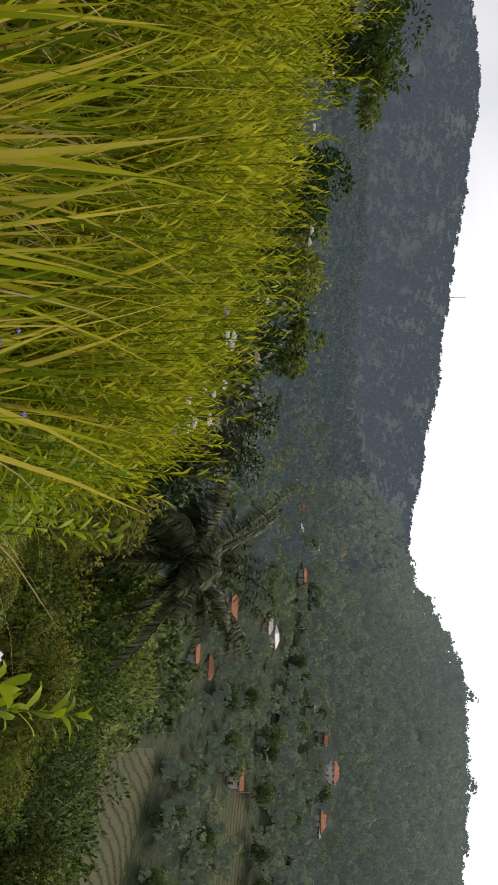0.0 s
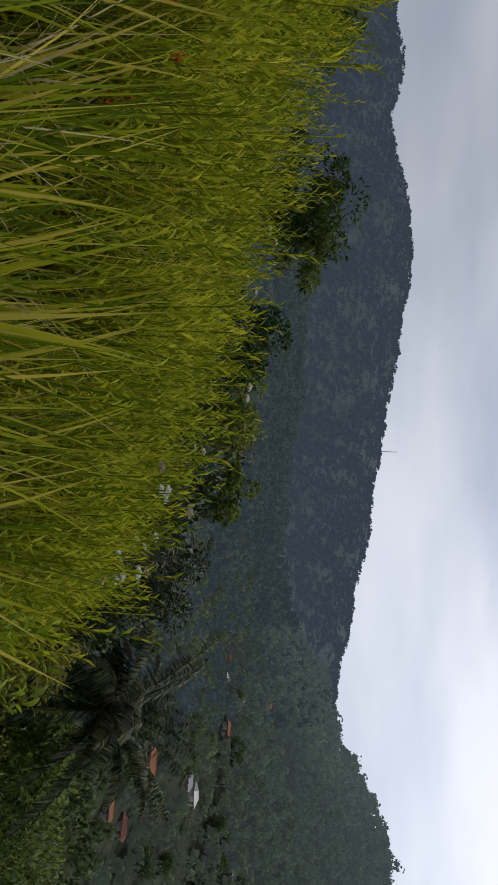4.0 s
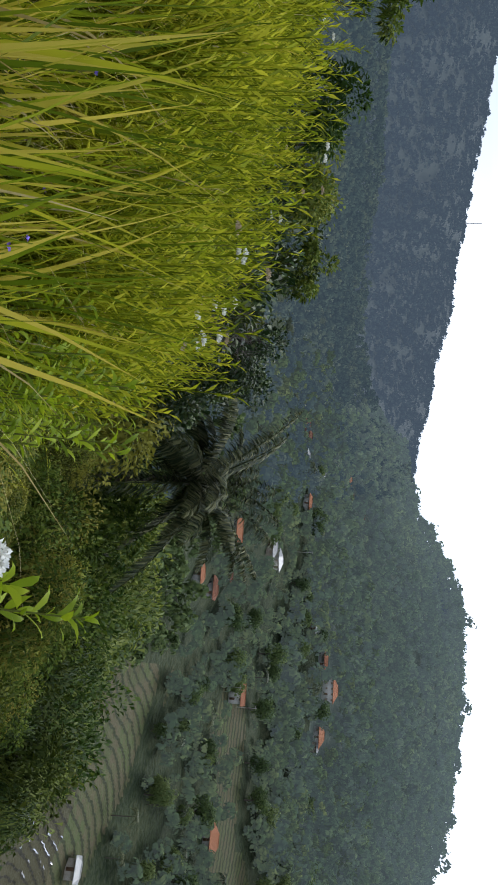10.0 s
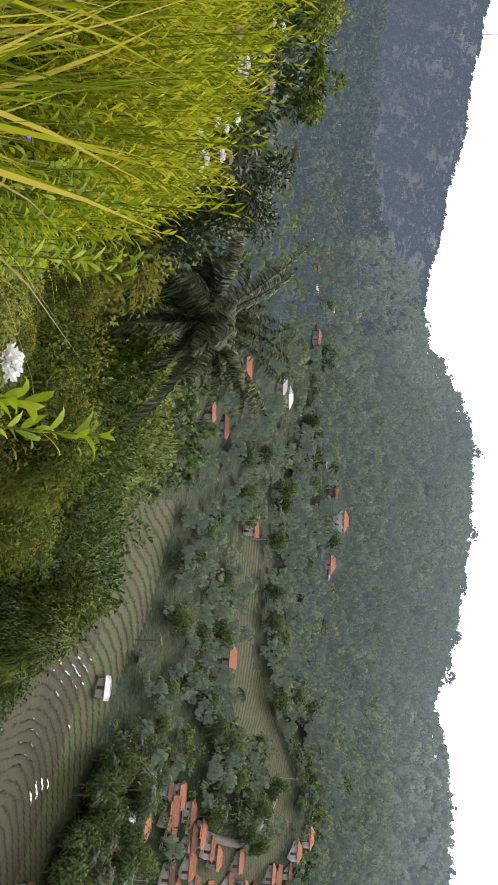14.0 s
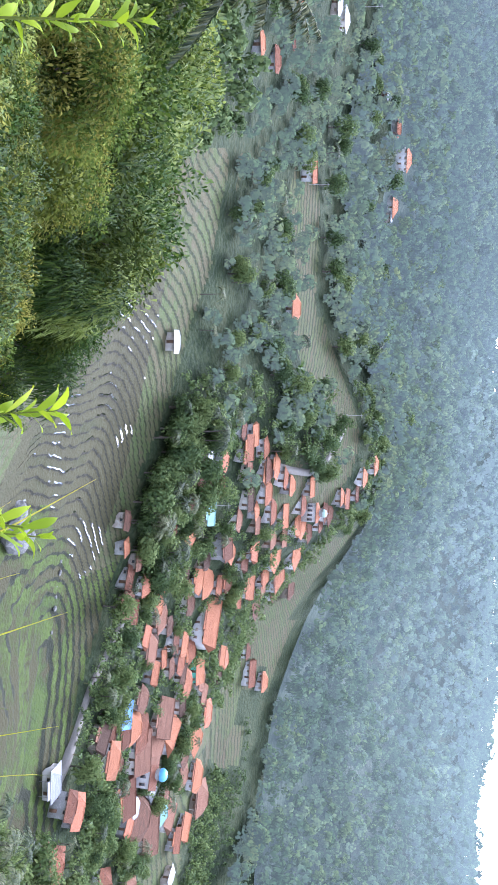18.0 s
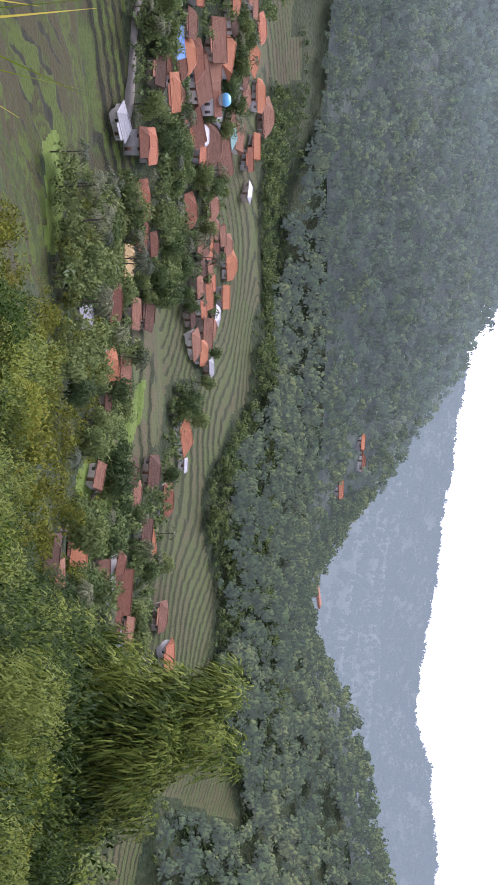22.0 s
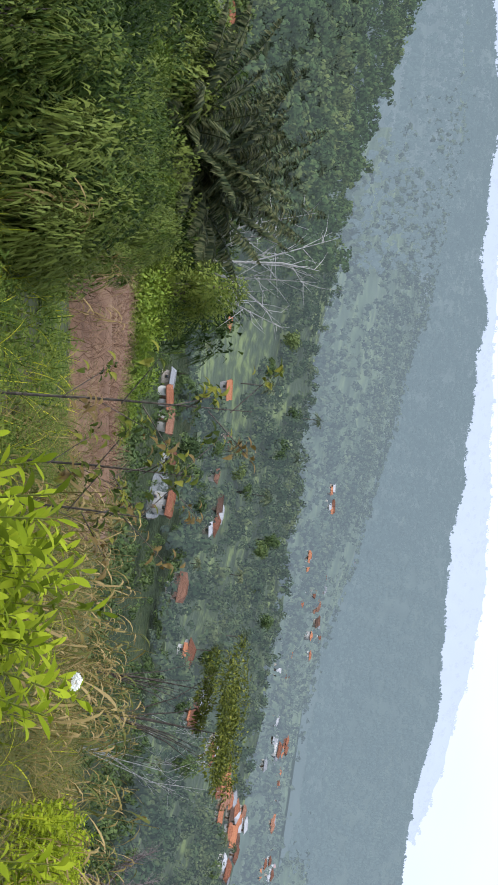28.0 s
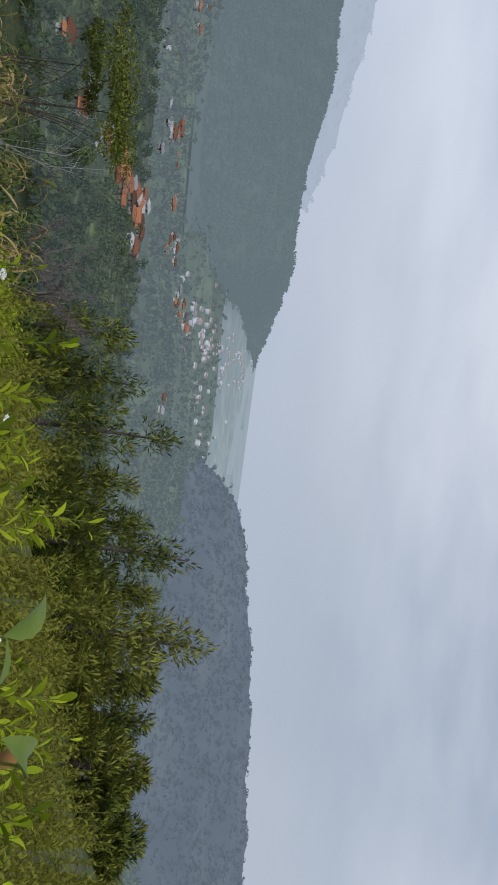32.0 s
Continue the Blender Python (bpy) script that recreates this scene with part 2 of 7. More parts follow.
# meadow with a thin haze painted over it as emission
M_VALLEYFLOOR = material("hazy_valley_meadow", [(0.024, 0.038, 0.016), (0.040, 0.058, 0.020), (0.105, 0.135, 0.040)], 0.03, 0.95, 0.2, 6, haze_glow=(0.60, 0.71, 0.70, 0.040), span=(0.46, 0.62))
# one soil twice; the sunward one emits more painted haze
M_HILLFLOOR = material("hazy_hill_floor", [(0.020, 0.032, 0.018), (0.034, 0.048, 0.024)], 0.03, 0.95, 0.3, 10, haze_glow=(0.58, 0.72, 0.72, 0.045))
M_PALEFLOOR = material("hazy_sunward_floor", [(0.020, 0.032, 0.018), (0.034, 0.048, 0.024)], 0.03, 0.95, 0.3, 10, haze_glow=(0.62, 0.74, 0.73, 0.065))
# valley floor and plain: mist painted as emission, stronger from one to the next
M_HAZE_FLOOR = material("misty_valley_floor", [(0.028, 0.044, 0.028), (0.042, 0.062, 0.035), (0.080, 0.105, 0.050)], 0.010, 0.95, 0.0, 5, haze_glow=(0.60, 0.725, 0.75, 0.102), span=(0.4, 0.66))
M_MIST_PLAIN = material("misty_plain", [(0.05, 0.07, 0.06), (0.08, 0.105, 0.085), (0.13, 0.15, 0.12)], 0.004, 1.0, 0, 6, haze_glow=(0.62, 0.71, 0.82, 0.185), span=(0.38, 0.62))
M_MIST_FAR = material("plain_lost_in_mist", [(0.05, 0.07, 0.06), (0.08, 0.105, 0.085)], 0.004, 1.0, 0, 6, haze_glow=(0.64, 0.72, 0.82, 0.27))
M_MIST_END = material("hazy_plain_at_horizon", [(0.05, 0.07, 0.06), (0.08, 0.105, 0.085)], 0.004, 1.0, 0, 6, haze_glow=(0.66, 0.73, 0.82, 0.38))
# far ridges: distance haze is painted on trees and slopes as bluish emission
M_RIDGE_A = material("hazy_ridge_west", [(0.013, 0.019, 0.016), (0.018, 0.025, 0.019), (0.023, 0.029, 0.021)], 0.004, 1.0, 0.0, 7, island=0.05, haze_glow=(0.47, 0.62, 0.81, 0.083), span=(0.36, 0.68), spec=0.0)
M_RIDGE_A_SLOPE = material("hazy_ridge_west_slope", [(0.010, 0.015, 0.013), (0.015, 0.021, 0.016), (0.019, 0.024, 0.017)], 0.0035, 1.0, 0.0, 5, haze_glow=(0.47, 0.62, 0.81, 0.066), span=(0.36, 0.70))
M_RIDGE_D = material("hazy_ridge_east", [(0.0125, 0.0180, 0.0155), (0.0165, 0.0230, 0.0190), (0.025, 0.032, 0.0225)], 0.004, 1.0, 0.0, 7, island=0.04, haze_glow=(0.57, 0.72, 0.75, 0.178), span=(0.36, 0.68), spec=0.0)
M_RIDGE_D_SLOPE = material("hazy_ridge_east_slope", [(0.0110, 0.0160, 0.0140), (0.0150, 0.0210, 0.0175), (0.024, 0.031, 0.0215)], 0.0035, 1.0, 0.0, 5, haze_glow=(0.57, 0.72, 0.75, 0.156), span=(0.36, 0.70))
M_RIDGE_E = material("palest_hazy_ridge", [(0.02, 0.025, 0.028), (0.03, 0.036, 0.038)], 0.003, 1.0, 0.0, 5, haze_glow=(0.66, 0.73, 0.82, 0.46), spec=0.0)
M_RIDGE_F = material("hazy_ridge_south", [(0.018, 0.024, 0.029), (0.03, 0.036, 0.039)], 0.004, 1.0, 0.0, 7, island=0.08, haze_glow=(0.58, 0.69, 0.82, 0.135), spec=0.0)
M_RIDGE_F_SLOPE = material("hazy_ridge_south_slope", [(0.018, 0.024, 0.029), (0.03, 0.036, 0.039), (0.045, 0.055, 0.045)], 0.0035, 1.0, 0.0, 5, haze_glow=(0.58, 0.69, 0.82, 0.130), span=(0.42, 0.68))
WOODS_TONES = [(0.0258, 0.0497, 0.0216), (0.0442, 0.0756, 0.0306), (0.0846, 0.1166, 0.0414)]
# haze painted into the leaves as emission, stronger up the hill: from, to, strength
WEST_BANDS = [(lo, hi, material("hazy_hill_leaf", WOODS_TONES, 0.014, 0.95, 0, 8, island=0.05, translucent=0.2, haze_glow=(0.58, 0.71, 0.71 + 0.6 * mist, mist), spec=0.02, span=(0.4, 0.62)))
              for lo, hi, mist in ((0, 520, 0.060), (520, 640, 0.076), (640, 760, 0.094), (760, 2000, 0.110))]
EAST_BANDS = [(lo, hi, material("hazy_sunward_leaf", WOODS_TONES, 0.014, 0.95, 0, 8, island=0.05, translucent=0.2, haze_glow=(0.60, 0.74, 0.67 + 0.6 * mist, mist), spec=0.02, span=(0.4, 0.62)))
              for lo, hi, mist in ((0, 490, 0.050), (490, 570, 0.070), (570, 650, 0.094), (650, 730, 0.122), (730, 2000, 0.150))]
# far valley leaves, their mist painted on as emission
M_WOODS_MIST = material("misty_woods_leaf", [(0.026, 0.042, 0.027), (0.044, 0.064, 0.036), (0.078, 0.098, 0.050)], 0.012, 0.9, 0, 8, island=0.05, translucent=0.2, haze_glow=(0.60, 0.72, 0.775, 0.146), spec=0.02, span=(0.4, 0.62))
# side valley leaves: blue haze put in as emission
M_WOODS_WEST = material("hazy_side_valley_leaf", [(0.026, 0.040, 0.026), (0.042, 0.058, 0.034), (0.080, 0.090, 0.044)], 0.008, 0.95, 0, 8, island=0.06, translucent=0.2, haze_glow=(0.45, 0.62, 0.78, 0.066), spec=0.02, span=(0.4, 0.62))
# nearer woods also emit a little painted haze, which lifts their dark gaps
M_WOODS = material("hazy_woods_leaf", [(0.0291, 0.054, 0.0199), (0.056, 0.0888, 0.0305), (0.1176, 0.1416, 0.0441)], 0.018, 0.95, 0, 8, island=0.08, translucent=0.2, haze_glow=(0.58, 0.72, 0.64, 0.050), spec=0.02, span=(0.4, 0.62))
M_WOODS_VALLEY = material("hazy_valley_floor_leaf", [(0.026, 0.046, 0.020), (0.050, 0.074, 0.030), (0.10, 0.12, 0.046)], 0.018, 0.95, 0, 8, island=0.1, translucent=0.2, haze_glow=(0.58, 0.71, 0.72, 0.050), spec=0.02, span=(0.4, 0.62))
M_GRASS = material("tall_grass", [(0.1007, 0.15, 0.006), (0.2438, 0.3, 0.012), (0.424, 0.42, 0.022), (0.5512, 0.46, 0.07)], 0.5, 0.55, 0, 3, island=0.7, translucent=0.4, spec=0.12)


# ---- lie of the land: heights in metres below or above the eye, along lines that run out from the lookout ----
SPOKES = []


def spoke(az, *steps):
    SPOKES.append((az, steps))


spoke(-60, (3, -1.2), (8, 0.3), (15, 0.5), (40, -2), (120, -10), (400, 10), (1500, 60), (2500, 40))
spoke(-45, (3, -1.4), (7, -0.9), (12, -1.4), (30, -6), (120, -30), (400, -30), (800, 0), (1500, 40), (2500, 40))
spoke(-30, (3, -1.5), (7, -1.5), (14, -3), (30, -8), (120, -40), (400, -40), (800, -5), (1500, 40), (2500, 40))
spoke(-15, (3, -1.7), (7, -2.2), (14, -4.5), (30, -9), (120, -42), (400, -40), (800, -15), (1500, 40), (2500, 40))
spoke(-5, (3, -1.9), (7, -3), (15, -6), (40, -14), (120, -45), (400, -32), (650, 0), (850, 40), (1400, 40))
spoke(5, (3, -2), (7, -3.6), (20, -9), (50, -20), (100, -40), (200, -58), (330, -46), (400, -36), (480, -6), (600, 20), (850, 92), (1400, 40))
spoke(18, (3, -2), (7, -3.8), (20, -9.5), (50, -22), (90, -37), (150, -60), (200, -69), (250, -64), (340, -40), (450, -20), (600, 15), (850, 70), (1400, 40))
spoke(28, (3, -2), (8, -4.5), (20, -12), (50, -28), (100, -52), (170, -77), (210, -77), (260, -60), (300, -43), (340, -31), (370, -16), (500, -5), (700, 35), (850, 80), (1400, 50))
spoke(38, (3, -2.1), (8, -4.8), (20, -13), (50, -31), (100, -58), (160, -82), (200, -84), (240, -79), (300, -70), (400, -60), (600, -26), (850, 84), (1400, 50))
spoke(48, (3, -2.1), (8, -4.8), (20, -13), (50, -31), (100, -58), (160, -80), (200, -83), (240, -85), (300, -78), (380, -78), (460, -60), (850, 66), (1400, 30))
spoke(60, (3, -2.1), (8, -4.8), (20, -12), (50, -28), (100, -55), (150, -75), (190, -84), (230, -87), (320, -84), (400, -82), (700, 30), (1400, -20))
spoke(70, (3, -2.1), (8, -4.6), (20, -11), (50, -26), (100, -52), (150, -74), (190, -84), (250, -85), (300, -84), (360, -84), (600, -26), (1200, -40))
spoke(79, (3, -2.1), (8, -4.5), (20, -10.5), (40, -20), (100, -50), (150, -70), (200, -85), (250, -86), (330, -83), (480, -66), (900, -75), (1800, -60))
spoke(90, (3, -2.1), (8, -4.4), (20, -10), (40, -20), (100, -48), (150, -68), (220, -84), (300, -85), (480, -40), (900, -75), (1800, -60))
spoke(98, (3, -2.1), (8, -4.3), (20, -9), (40, -20), (100, -46), (200, -80), (270, -85), (480, -20), (900, -75), (1800, -60))
spoke(110, (3, -2.1), (8, -4.2), (20, -8.5), (40, -19), (100, -44), (200, -78), (270, -84), (480, -48), (900, -78), (1800, -60))
spoke(125, (3, -2.2), (8, -4.2), (20, -8.2), (40, -18), (100, -42), (200, -76), (270, -84), (430, -74), (700, -80), (1800, -60))
spoke(140, (3, -2.2), (8, -4.2), (15, -6.6), (21, -8.8), (30, -15), (100, -45), (200, -76), (275, -85), (400, -84), (800, -90), (1800, -120))
spoke(155, (3, -2.2), (8, -4), (15, -6.2), (30, -14), (100, -48), (200, -78), (300, -86), (500, -95), (800, -128), (1100, -148), (1700, -148))
spoke(168, (3, -2.1), (8, -3.4), (15, -5.8), (30, -14), (100, -50), (300, -87), (500, -97), (900, -152), (1500, -150), (2600, -152))
spoke(180, (3, -2), (8, -3), (15, -5), (30, -12), (100, -48), (300, -87), (600, -105), (1000, -130), (1500, -150), (2600, -152))
spoke(192, (3, -1.9), (8, -2.6), (15, -4), (30, -8), (100, -40), (300, -84), (600, -105), (1200, -140), (2600, -152))
spoke(205, (3, -1.8), (8, -2.2), (15, -3), (30, -5), (100, -30), (300, -75), (600, -100), (1200, -140), (2600, -152))
spoke(240, (3, -1.2), (8, 0.5), (20, 4), (60, 15), (200, 40), (600, 60), (1500, 60))
spoke(280, (3, -0.9), (8, 0.8), (20, 4), (60, 12), (200, 30), (600, 50), (1500, 60))

LR0, LR1, LRN = math.log(1.0), math.log(4800.0), 400
LRS = np.linspace(LR0, LR1, LRN)
SPOKE_AZ = np.array([s[0] for s in SPOKES] + [300.0])
TABLE = np.array([np.interp(LRS, np.log([1.0] + [p[0] for p in s[1]]), [-1.6] + [p[1] for p in s[1]]) for s in SPOKES])
for _ in range(3):
    TABLE[:, 1:-1] = 0.25 * TABLE[:, :-2] + 0.5 * TABLE[:, 1:-1] + 0.25 * TABLE[:, 2:]
TABLE = np.vstack([TABLE, TABLE[:1]])
AZ_FINE = np.arange(-60.0, 300.01, 1.0)


def smooth_between(a, xs, rows):
    """Catmull-Rom between the rows that stand at xs."""
    i = np.clip(np.searchsorted(xs, a, side="right") - 1, 0, len(xs) - 2)
    i0, i3 = np.maximum(i - 1, 0), np.minimum(i + 2, len(xs) - 1)
    h = xs[i + 1] - xs[i]
    u = ((a - xs[i]) / h)[:, None]
    m1 = (rows[i + 1] - rows[i0]) / (xs[i + 1] - xs[i0])[:, None] * h[:, None]
    m2 = (rows[i3] - rows[i]) / (xs[i3] - xs[i])[:, None] * h[:, None]
    return ((2 * u**3 - 3 * u**2 + 1) * rows[i] + (u**3 - 2 * u**2 + u) * m1
            + (-2 * u**3 + 3 * u**2) * rows[i + 1] + (u**3 - u**2) * m2)


LAND = smooth_between(AZ_FINE, SPOKE_AZ, TABLE)
# crests of the two wooded hills across the valley: bearing, distance, height of the ground
CREST = np.array([(-8, 850, 34), (-5.7, 850, 42), (-4, 850, 47), (-1, 850, 67), (1.1, 850, 86), (3.6, 850, 94), (8.6, 850, 98), (12, 850, 92), (14.2, 850, 85),
                  (18, 850, 68), (19, 850, 61), (21, 850, 72), (24, 850, 76), (27, 850, 76), (32, 850, 80), (36.4, 850, 84), (48, 830, 63),
                  (55.7, 750, 54), (58, 720, 44), (60.8, 690, 22), (63, 660, 6), (66, 630, -8), (70, 600, -25)], dtype=float)
CREST2 = np.array([(72.5, 570, -41), (75, 540, -60), (78.6, 500, -72), (81, 490, -68), (84.2, 480, -56), (87.3, 480, -42), (91.4, 480, -33), (94.7, 480, -23),
                   (97.8, 480, -17), (101, 480, -22), (105.6, 480, -34), (109, 480, -44), (112, 480, -49), (117, 470, -59), (121, 460, -67),
                   (125, 440, -71), (130, 430, -86)], dtype=float)
CREST = np.vstack([CREST, CREST2])
k = (AZ_FINE >= -8) & (AZ_FINE <= 130)
for a in np.nonzero(k)[0]:
    rc = np.interp(AZ_FINE[a], CREST[:, 0], CREST[:, 1])
    want = np.interp(AZ_FINE[a], CREST[:, 0], CREST[:, 2])
    have = np.interp(math.log(rc), LRS, LAND[a])
    LAND[a] += (want - have) * np.exp(-((LRS - math.log(rc)) / 0.16) ** 2)


def ripple(x, y, s, seed=0.0):
    """Slow unevenness from a few sines."""
    return (np.sin(x / s + 1.7 * np.sin(y / (1.9 * s) + seed)) + np.sin(y / (0.8 * s) + 1.3 * np.sin(x / (1.4 * s) + 2 * seed))
            + 0.6 * np.sin((x + y) / (0.55 * s) + seed))


def smoothstep(a, b, v):
    u = np.clip((v - a) / (b - a), 0, 1)
    return u * u * (3 - 2 * u)


def bearing(x, y):
    a = np.degrees(np.arctan2(x, y))
    return np.where(a < -60, a + 360, a)


def in_band(az, r, a0, a1, r0, r1, ea=3.0, er=15.0):
    return smoothstep(a0 - ea, a0 + ea, az) * (1 - smoothstep(a1 - ea, a1 + ea, az)) * smoothstep(r0 - er, r0 + er, r) * (1 - smoothstep(r1 - er, r1 + er, r))


def paddy_mask(az, r):
    """How far a place belongs to the terraced fields; the fields' edges wander."""
    x, y = r * np.sin(np.radians(az)), r * np.cos(np.radians(az))
    w1, w2 = ripple(x, y, 14.0, 0.7), ripple(x, y, 37.0, 2.1)
    az = az + (0.5 * w1 + 0.9 * w2) * 150.0 / np.maximum(r, 100.0)
    r = r * (1 + 0.012 * w1 + 0.02 * w2)
    m = np.maximum(in_band(az, r, 15, 51, 122, 232, 2, 8), in_band(az, r, 48, 60, 122, 166, 2, 6))
    m = np.maximum(m, in_band(az, r, 8, 30, 200, 345, 2, 12) * (1 - 0.9 * smoothstep(0.2, 0.7, w1) * smoothstep(250, 275, r)) * (1 - 0.9 * smoothstep(0.6, 1.1, w2)))
    m = np.maximum(m, in_band(az, r, 32, 47, 380, 440, 2, 14) * (1 - 0.9 * smoothstep(0.5, 1.0, w1)))
    m = np.maximum(m, in_band(az, r - np.interp(az, [46, 60, 70, 80, 95], [355, 350, 308, 300, 292]) + 400, 44, 92, 374, 428, 3, 8))
    m = np.maximum(m, in_band(az, r, 60, 80, 225, 292, 3, 12) * (1 - 0.95 * smoothstep(-0.7, -0.3, w2)))
    m = np.maximum(m, in_band(az, r, 93, 106, 255, 285, 2, 8))
    m = np.maximum(m, in_band(az, r, 134, 142, 240, 330, 1.5, 20) * (1 - 0.95 * smoothstep(0.2, 0.7, w1)))
    return m


def base_height(x, y):
    r = np.maximum(np.hypot(x, y), 1.0)
    az = bearing(x, y)
    fa = np.clip(az + 60.0, 0, 359.999)
    ia = fa.astype(int)
    ua = fa - ia
    fr = np.clip((np.log(r) - LR0) / (LR1 - LR0) * (LRN - 1), 0, LRN - 1.001)
    ir = fr.astype(int)
    ur = fr - ir
    h = ((1 - ua) * ((1 - ur) * LAND[ia, ir] + ur * LAND[ia, ir + 1]) + ua * ((1 - ur) * LAND[ia + 1, ir] + ur * LAND[ia + 1, ir + 1]))
    return h, az, r


STEP = 0.7


def raw_height(x, y):
    """The lie of the land before the terraces are cut."""
    h, az, r = base_height(x, y)
    h = h + 0.9 * smoothstep(60, 200, r) * ripple(x, y, 23.0) + 2.2 * smoothstep(350, 600, r) * ripple(x, y, 61.0, 1.0) + 0.05 * smoothstep(2, 8, r) * ripple(x, y, 1.3, 2.0)
    south = smoothstep(126, 134, az)
    h = h + (-0.0585 * np.maximum(r, 2600.0) - h) * smoothstep(2200, 2700, r) * south
    h = h + (-95 - h) * smoothstep(1900, 2600, r) * (1 - south)
    return h, az, r


def terrace_level(x, y):
    """The height before the terraces are cut, as it is used for them, and how far the place belongs to the fields."""
    h, az, r = raw_height(x, y)
    h = h + 0.1 * (r - np.interp(az, [46, 60, 70, 80, 95], [355, 350, 308, 300, 292])) * in_band(az, r, 47, 90, 268, 385, 4, 14)
    h = h + (0.03 * (178 - r) + 0.6 * ripple(x, y, 17.0, 3.0)) * in_band(az, r, 35, 58, 134, 224, 4, 16)
    return h, paddy_mask(az, r)


def height(x, y):
    """The ground's height, with the terraces cut into it."""
    h, field = terrace_level(x, y)
    q = h / STEP
    w = q - np.floor(q)
    cut = STEP * (np.floor(q) + smoothstep(0.74, 1.0, w)) - 0.25
    return h + (cut - h) * smoothstep(0.3, 0.55, field)


def height_at(x, y):
    return float(height(np.array([float(x)]), np.array([float(y)]))[0])


def polar(az, r):
    return r * math.sin(radians(az)), r * math.cos(radians(az))


# ---- mesh helpers ----
def mesh_of(name, verts, faces, mats, index=None, smooth=False, normals=None):
    """A mesh from arrays: faces all have the same number of corners. normals: the shading direction at each corner point, for soft leaf masses."""
    me = bpy.data.meshes.new(name)
    verts, faces = np.asarray(verts, dtype=np.float32), np.asarray(faces, dtype=np.int32)
    n, c = faces.shape
    me.vertices.add(len(verts))
    me.vertices.foreach_set("co", verts.ravel())
    me.loops.add(n * c)
    me.loops.foreach_set("vertex_index", faces.ravel())
    me.polygons.add(n)
    me.polygons.foreach_set("loop_start", np.arange(0, n * c, c, dtype=np.int32))
    me.polygons.foreach_set("loop_total", np.full(n, c, dtype=np.int32))
    for m in mats:
        me.materials.append(m)
    if index is not None:
        me.polygons.foreach_set("material_index", np.asarray(index, dtype=np.int32))
    if smooth or normals is not None:
        me.polygons.foreach_set("use_smooth", np.ones(n, dtype=bool))
    me.update(calc_edges=True)
    if normals is not None:
        me.normals_split_custom_set_from_vertices(np.asarray(normals, dtype=np.float32))
    return me


def leafy(name, verts, faces, normals, mats):
    return mesh_of(name, verts, faces, mats, None, True, normals)


def spread(verts, faces, places, scales, turns, tall=None):
    """Copies of one small mesh at many places, joined into arrays."""
    verts, faces, places, scales = np.asarray(verts), np.asarray(faces), np.asarray(places), np.asarray(scales)
    c, s = np.cos(turns)[:, None], np.sin(turns)[:, None]
    x, y, z = verts[:, 0][None], verts[:, 1][None], verts[:, 2][None]
    k = scales[:, None]
    kz = k if tall is None else np.asarray(tall)[:, None]
    out = np.stack([(x * c - y * s) * k + places[:, 0:1], (x * s + y * c) * k + places[:, 1:2], z * kz + places[:, 2:3]], axis=2).reshape(-1, 3)
    f = (faces[None] + (np.arange(len(places)) * len(verts))[:, None, None]).reshape(-1, faces.shape[1])
    return out, f


def join(parts):
    vs, fs, at = [], [], 0
    for v, f in parts:
        vs.append(v)
        fs.append(f + at)
        at += len(v)
    return np.vstack(vs), np.vstack(fs)


# ---- the ground: one sheet from the lookout to the far side of the valley ----
AZ_COARSE = np.arange(216.0, 300.0, 3.0)
az_line = np.radians(np.concatenate([np.arange(-60.0, 8.0, 0.34), np.arange(8.0, 92.0, 0.22), np.arange(92.0, 216.0, 0.34), AZ_COARSE]))
r_line = np.concatenate([np.exp(np.linspace(math.log(0.4), math.log(138), 90)), np.arange(140, 330, 1.0), np.arange(330, 400, 1.5), np.exp(np.linspace(math.log(402), math.log(4800), 90))])
NA, NR = len(az_line), len(r_line)
gx, gy = (np.sin(az_line)[:, None] * r_line[None]).ravel(), (np.cos(az_line)[:, None] * r_line[None]).ravel()
gz = height(gx, gy)
gi = np.arange(NA * NR).reshape(NA, NR)
nxt = np.roll(gi, -1, axis=0)
gf = np.stack([gi[:, :-1], gi[:, 1:], nxt[:, 1:], nxt[:, :-1]], axis=2).reshape(-1, 4)[:, ::-1]
gverts = np.column_stack([gx, gy, gz])
fx, fy = gx[gf].mean(axis=1), gy[gf].mean(axis=1)
faz, fr = bearing(fx, fy), np.hypot(fx, fy)
fm = paddy_mask(faz, fr)
wander = faz + (1.6 * ripple(fx, fy, 9.0, 0.4) + 2.2 * ripple(fx, fy, 26.0, 1.9)) * 0.6
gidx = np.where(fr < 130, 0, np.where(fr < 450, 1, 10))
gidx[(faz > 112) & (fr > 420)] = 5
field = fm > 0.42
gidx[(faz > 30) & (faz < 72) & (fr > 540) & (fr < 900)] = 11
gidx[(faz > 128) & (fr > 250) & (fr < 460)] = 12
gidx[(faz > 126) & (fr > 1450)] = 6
# farther strips of the plain get the materials with more painted mist
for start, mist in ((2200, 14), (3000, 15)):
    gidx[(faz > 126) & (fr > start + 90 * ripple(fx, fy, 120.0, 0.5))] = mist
# ground behind the crests takes the ridges' painted haze too
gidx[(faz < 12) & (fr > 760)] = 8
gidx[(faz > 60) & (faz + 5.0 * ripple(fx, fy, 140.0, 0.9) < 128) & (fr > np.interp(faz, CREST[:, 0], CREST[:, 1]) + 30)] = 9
gidx[field] = 2
gidx[field & (faz > 126)] = 12
gidx[field & (wander > 43) & (wander < 95) & (fr > 258) & (fr < 395)] = 4
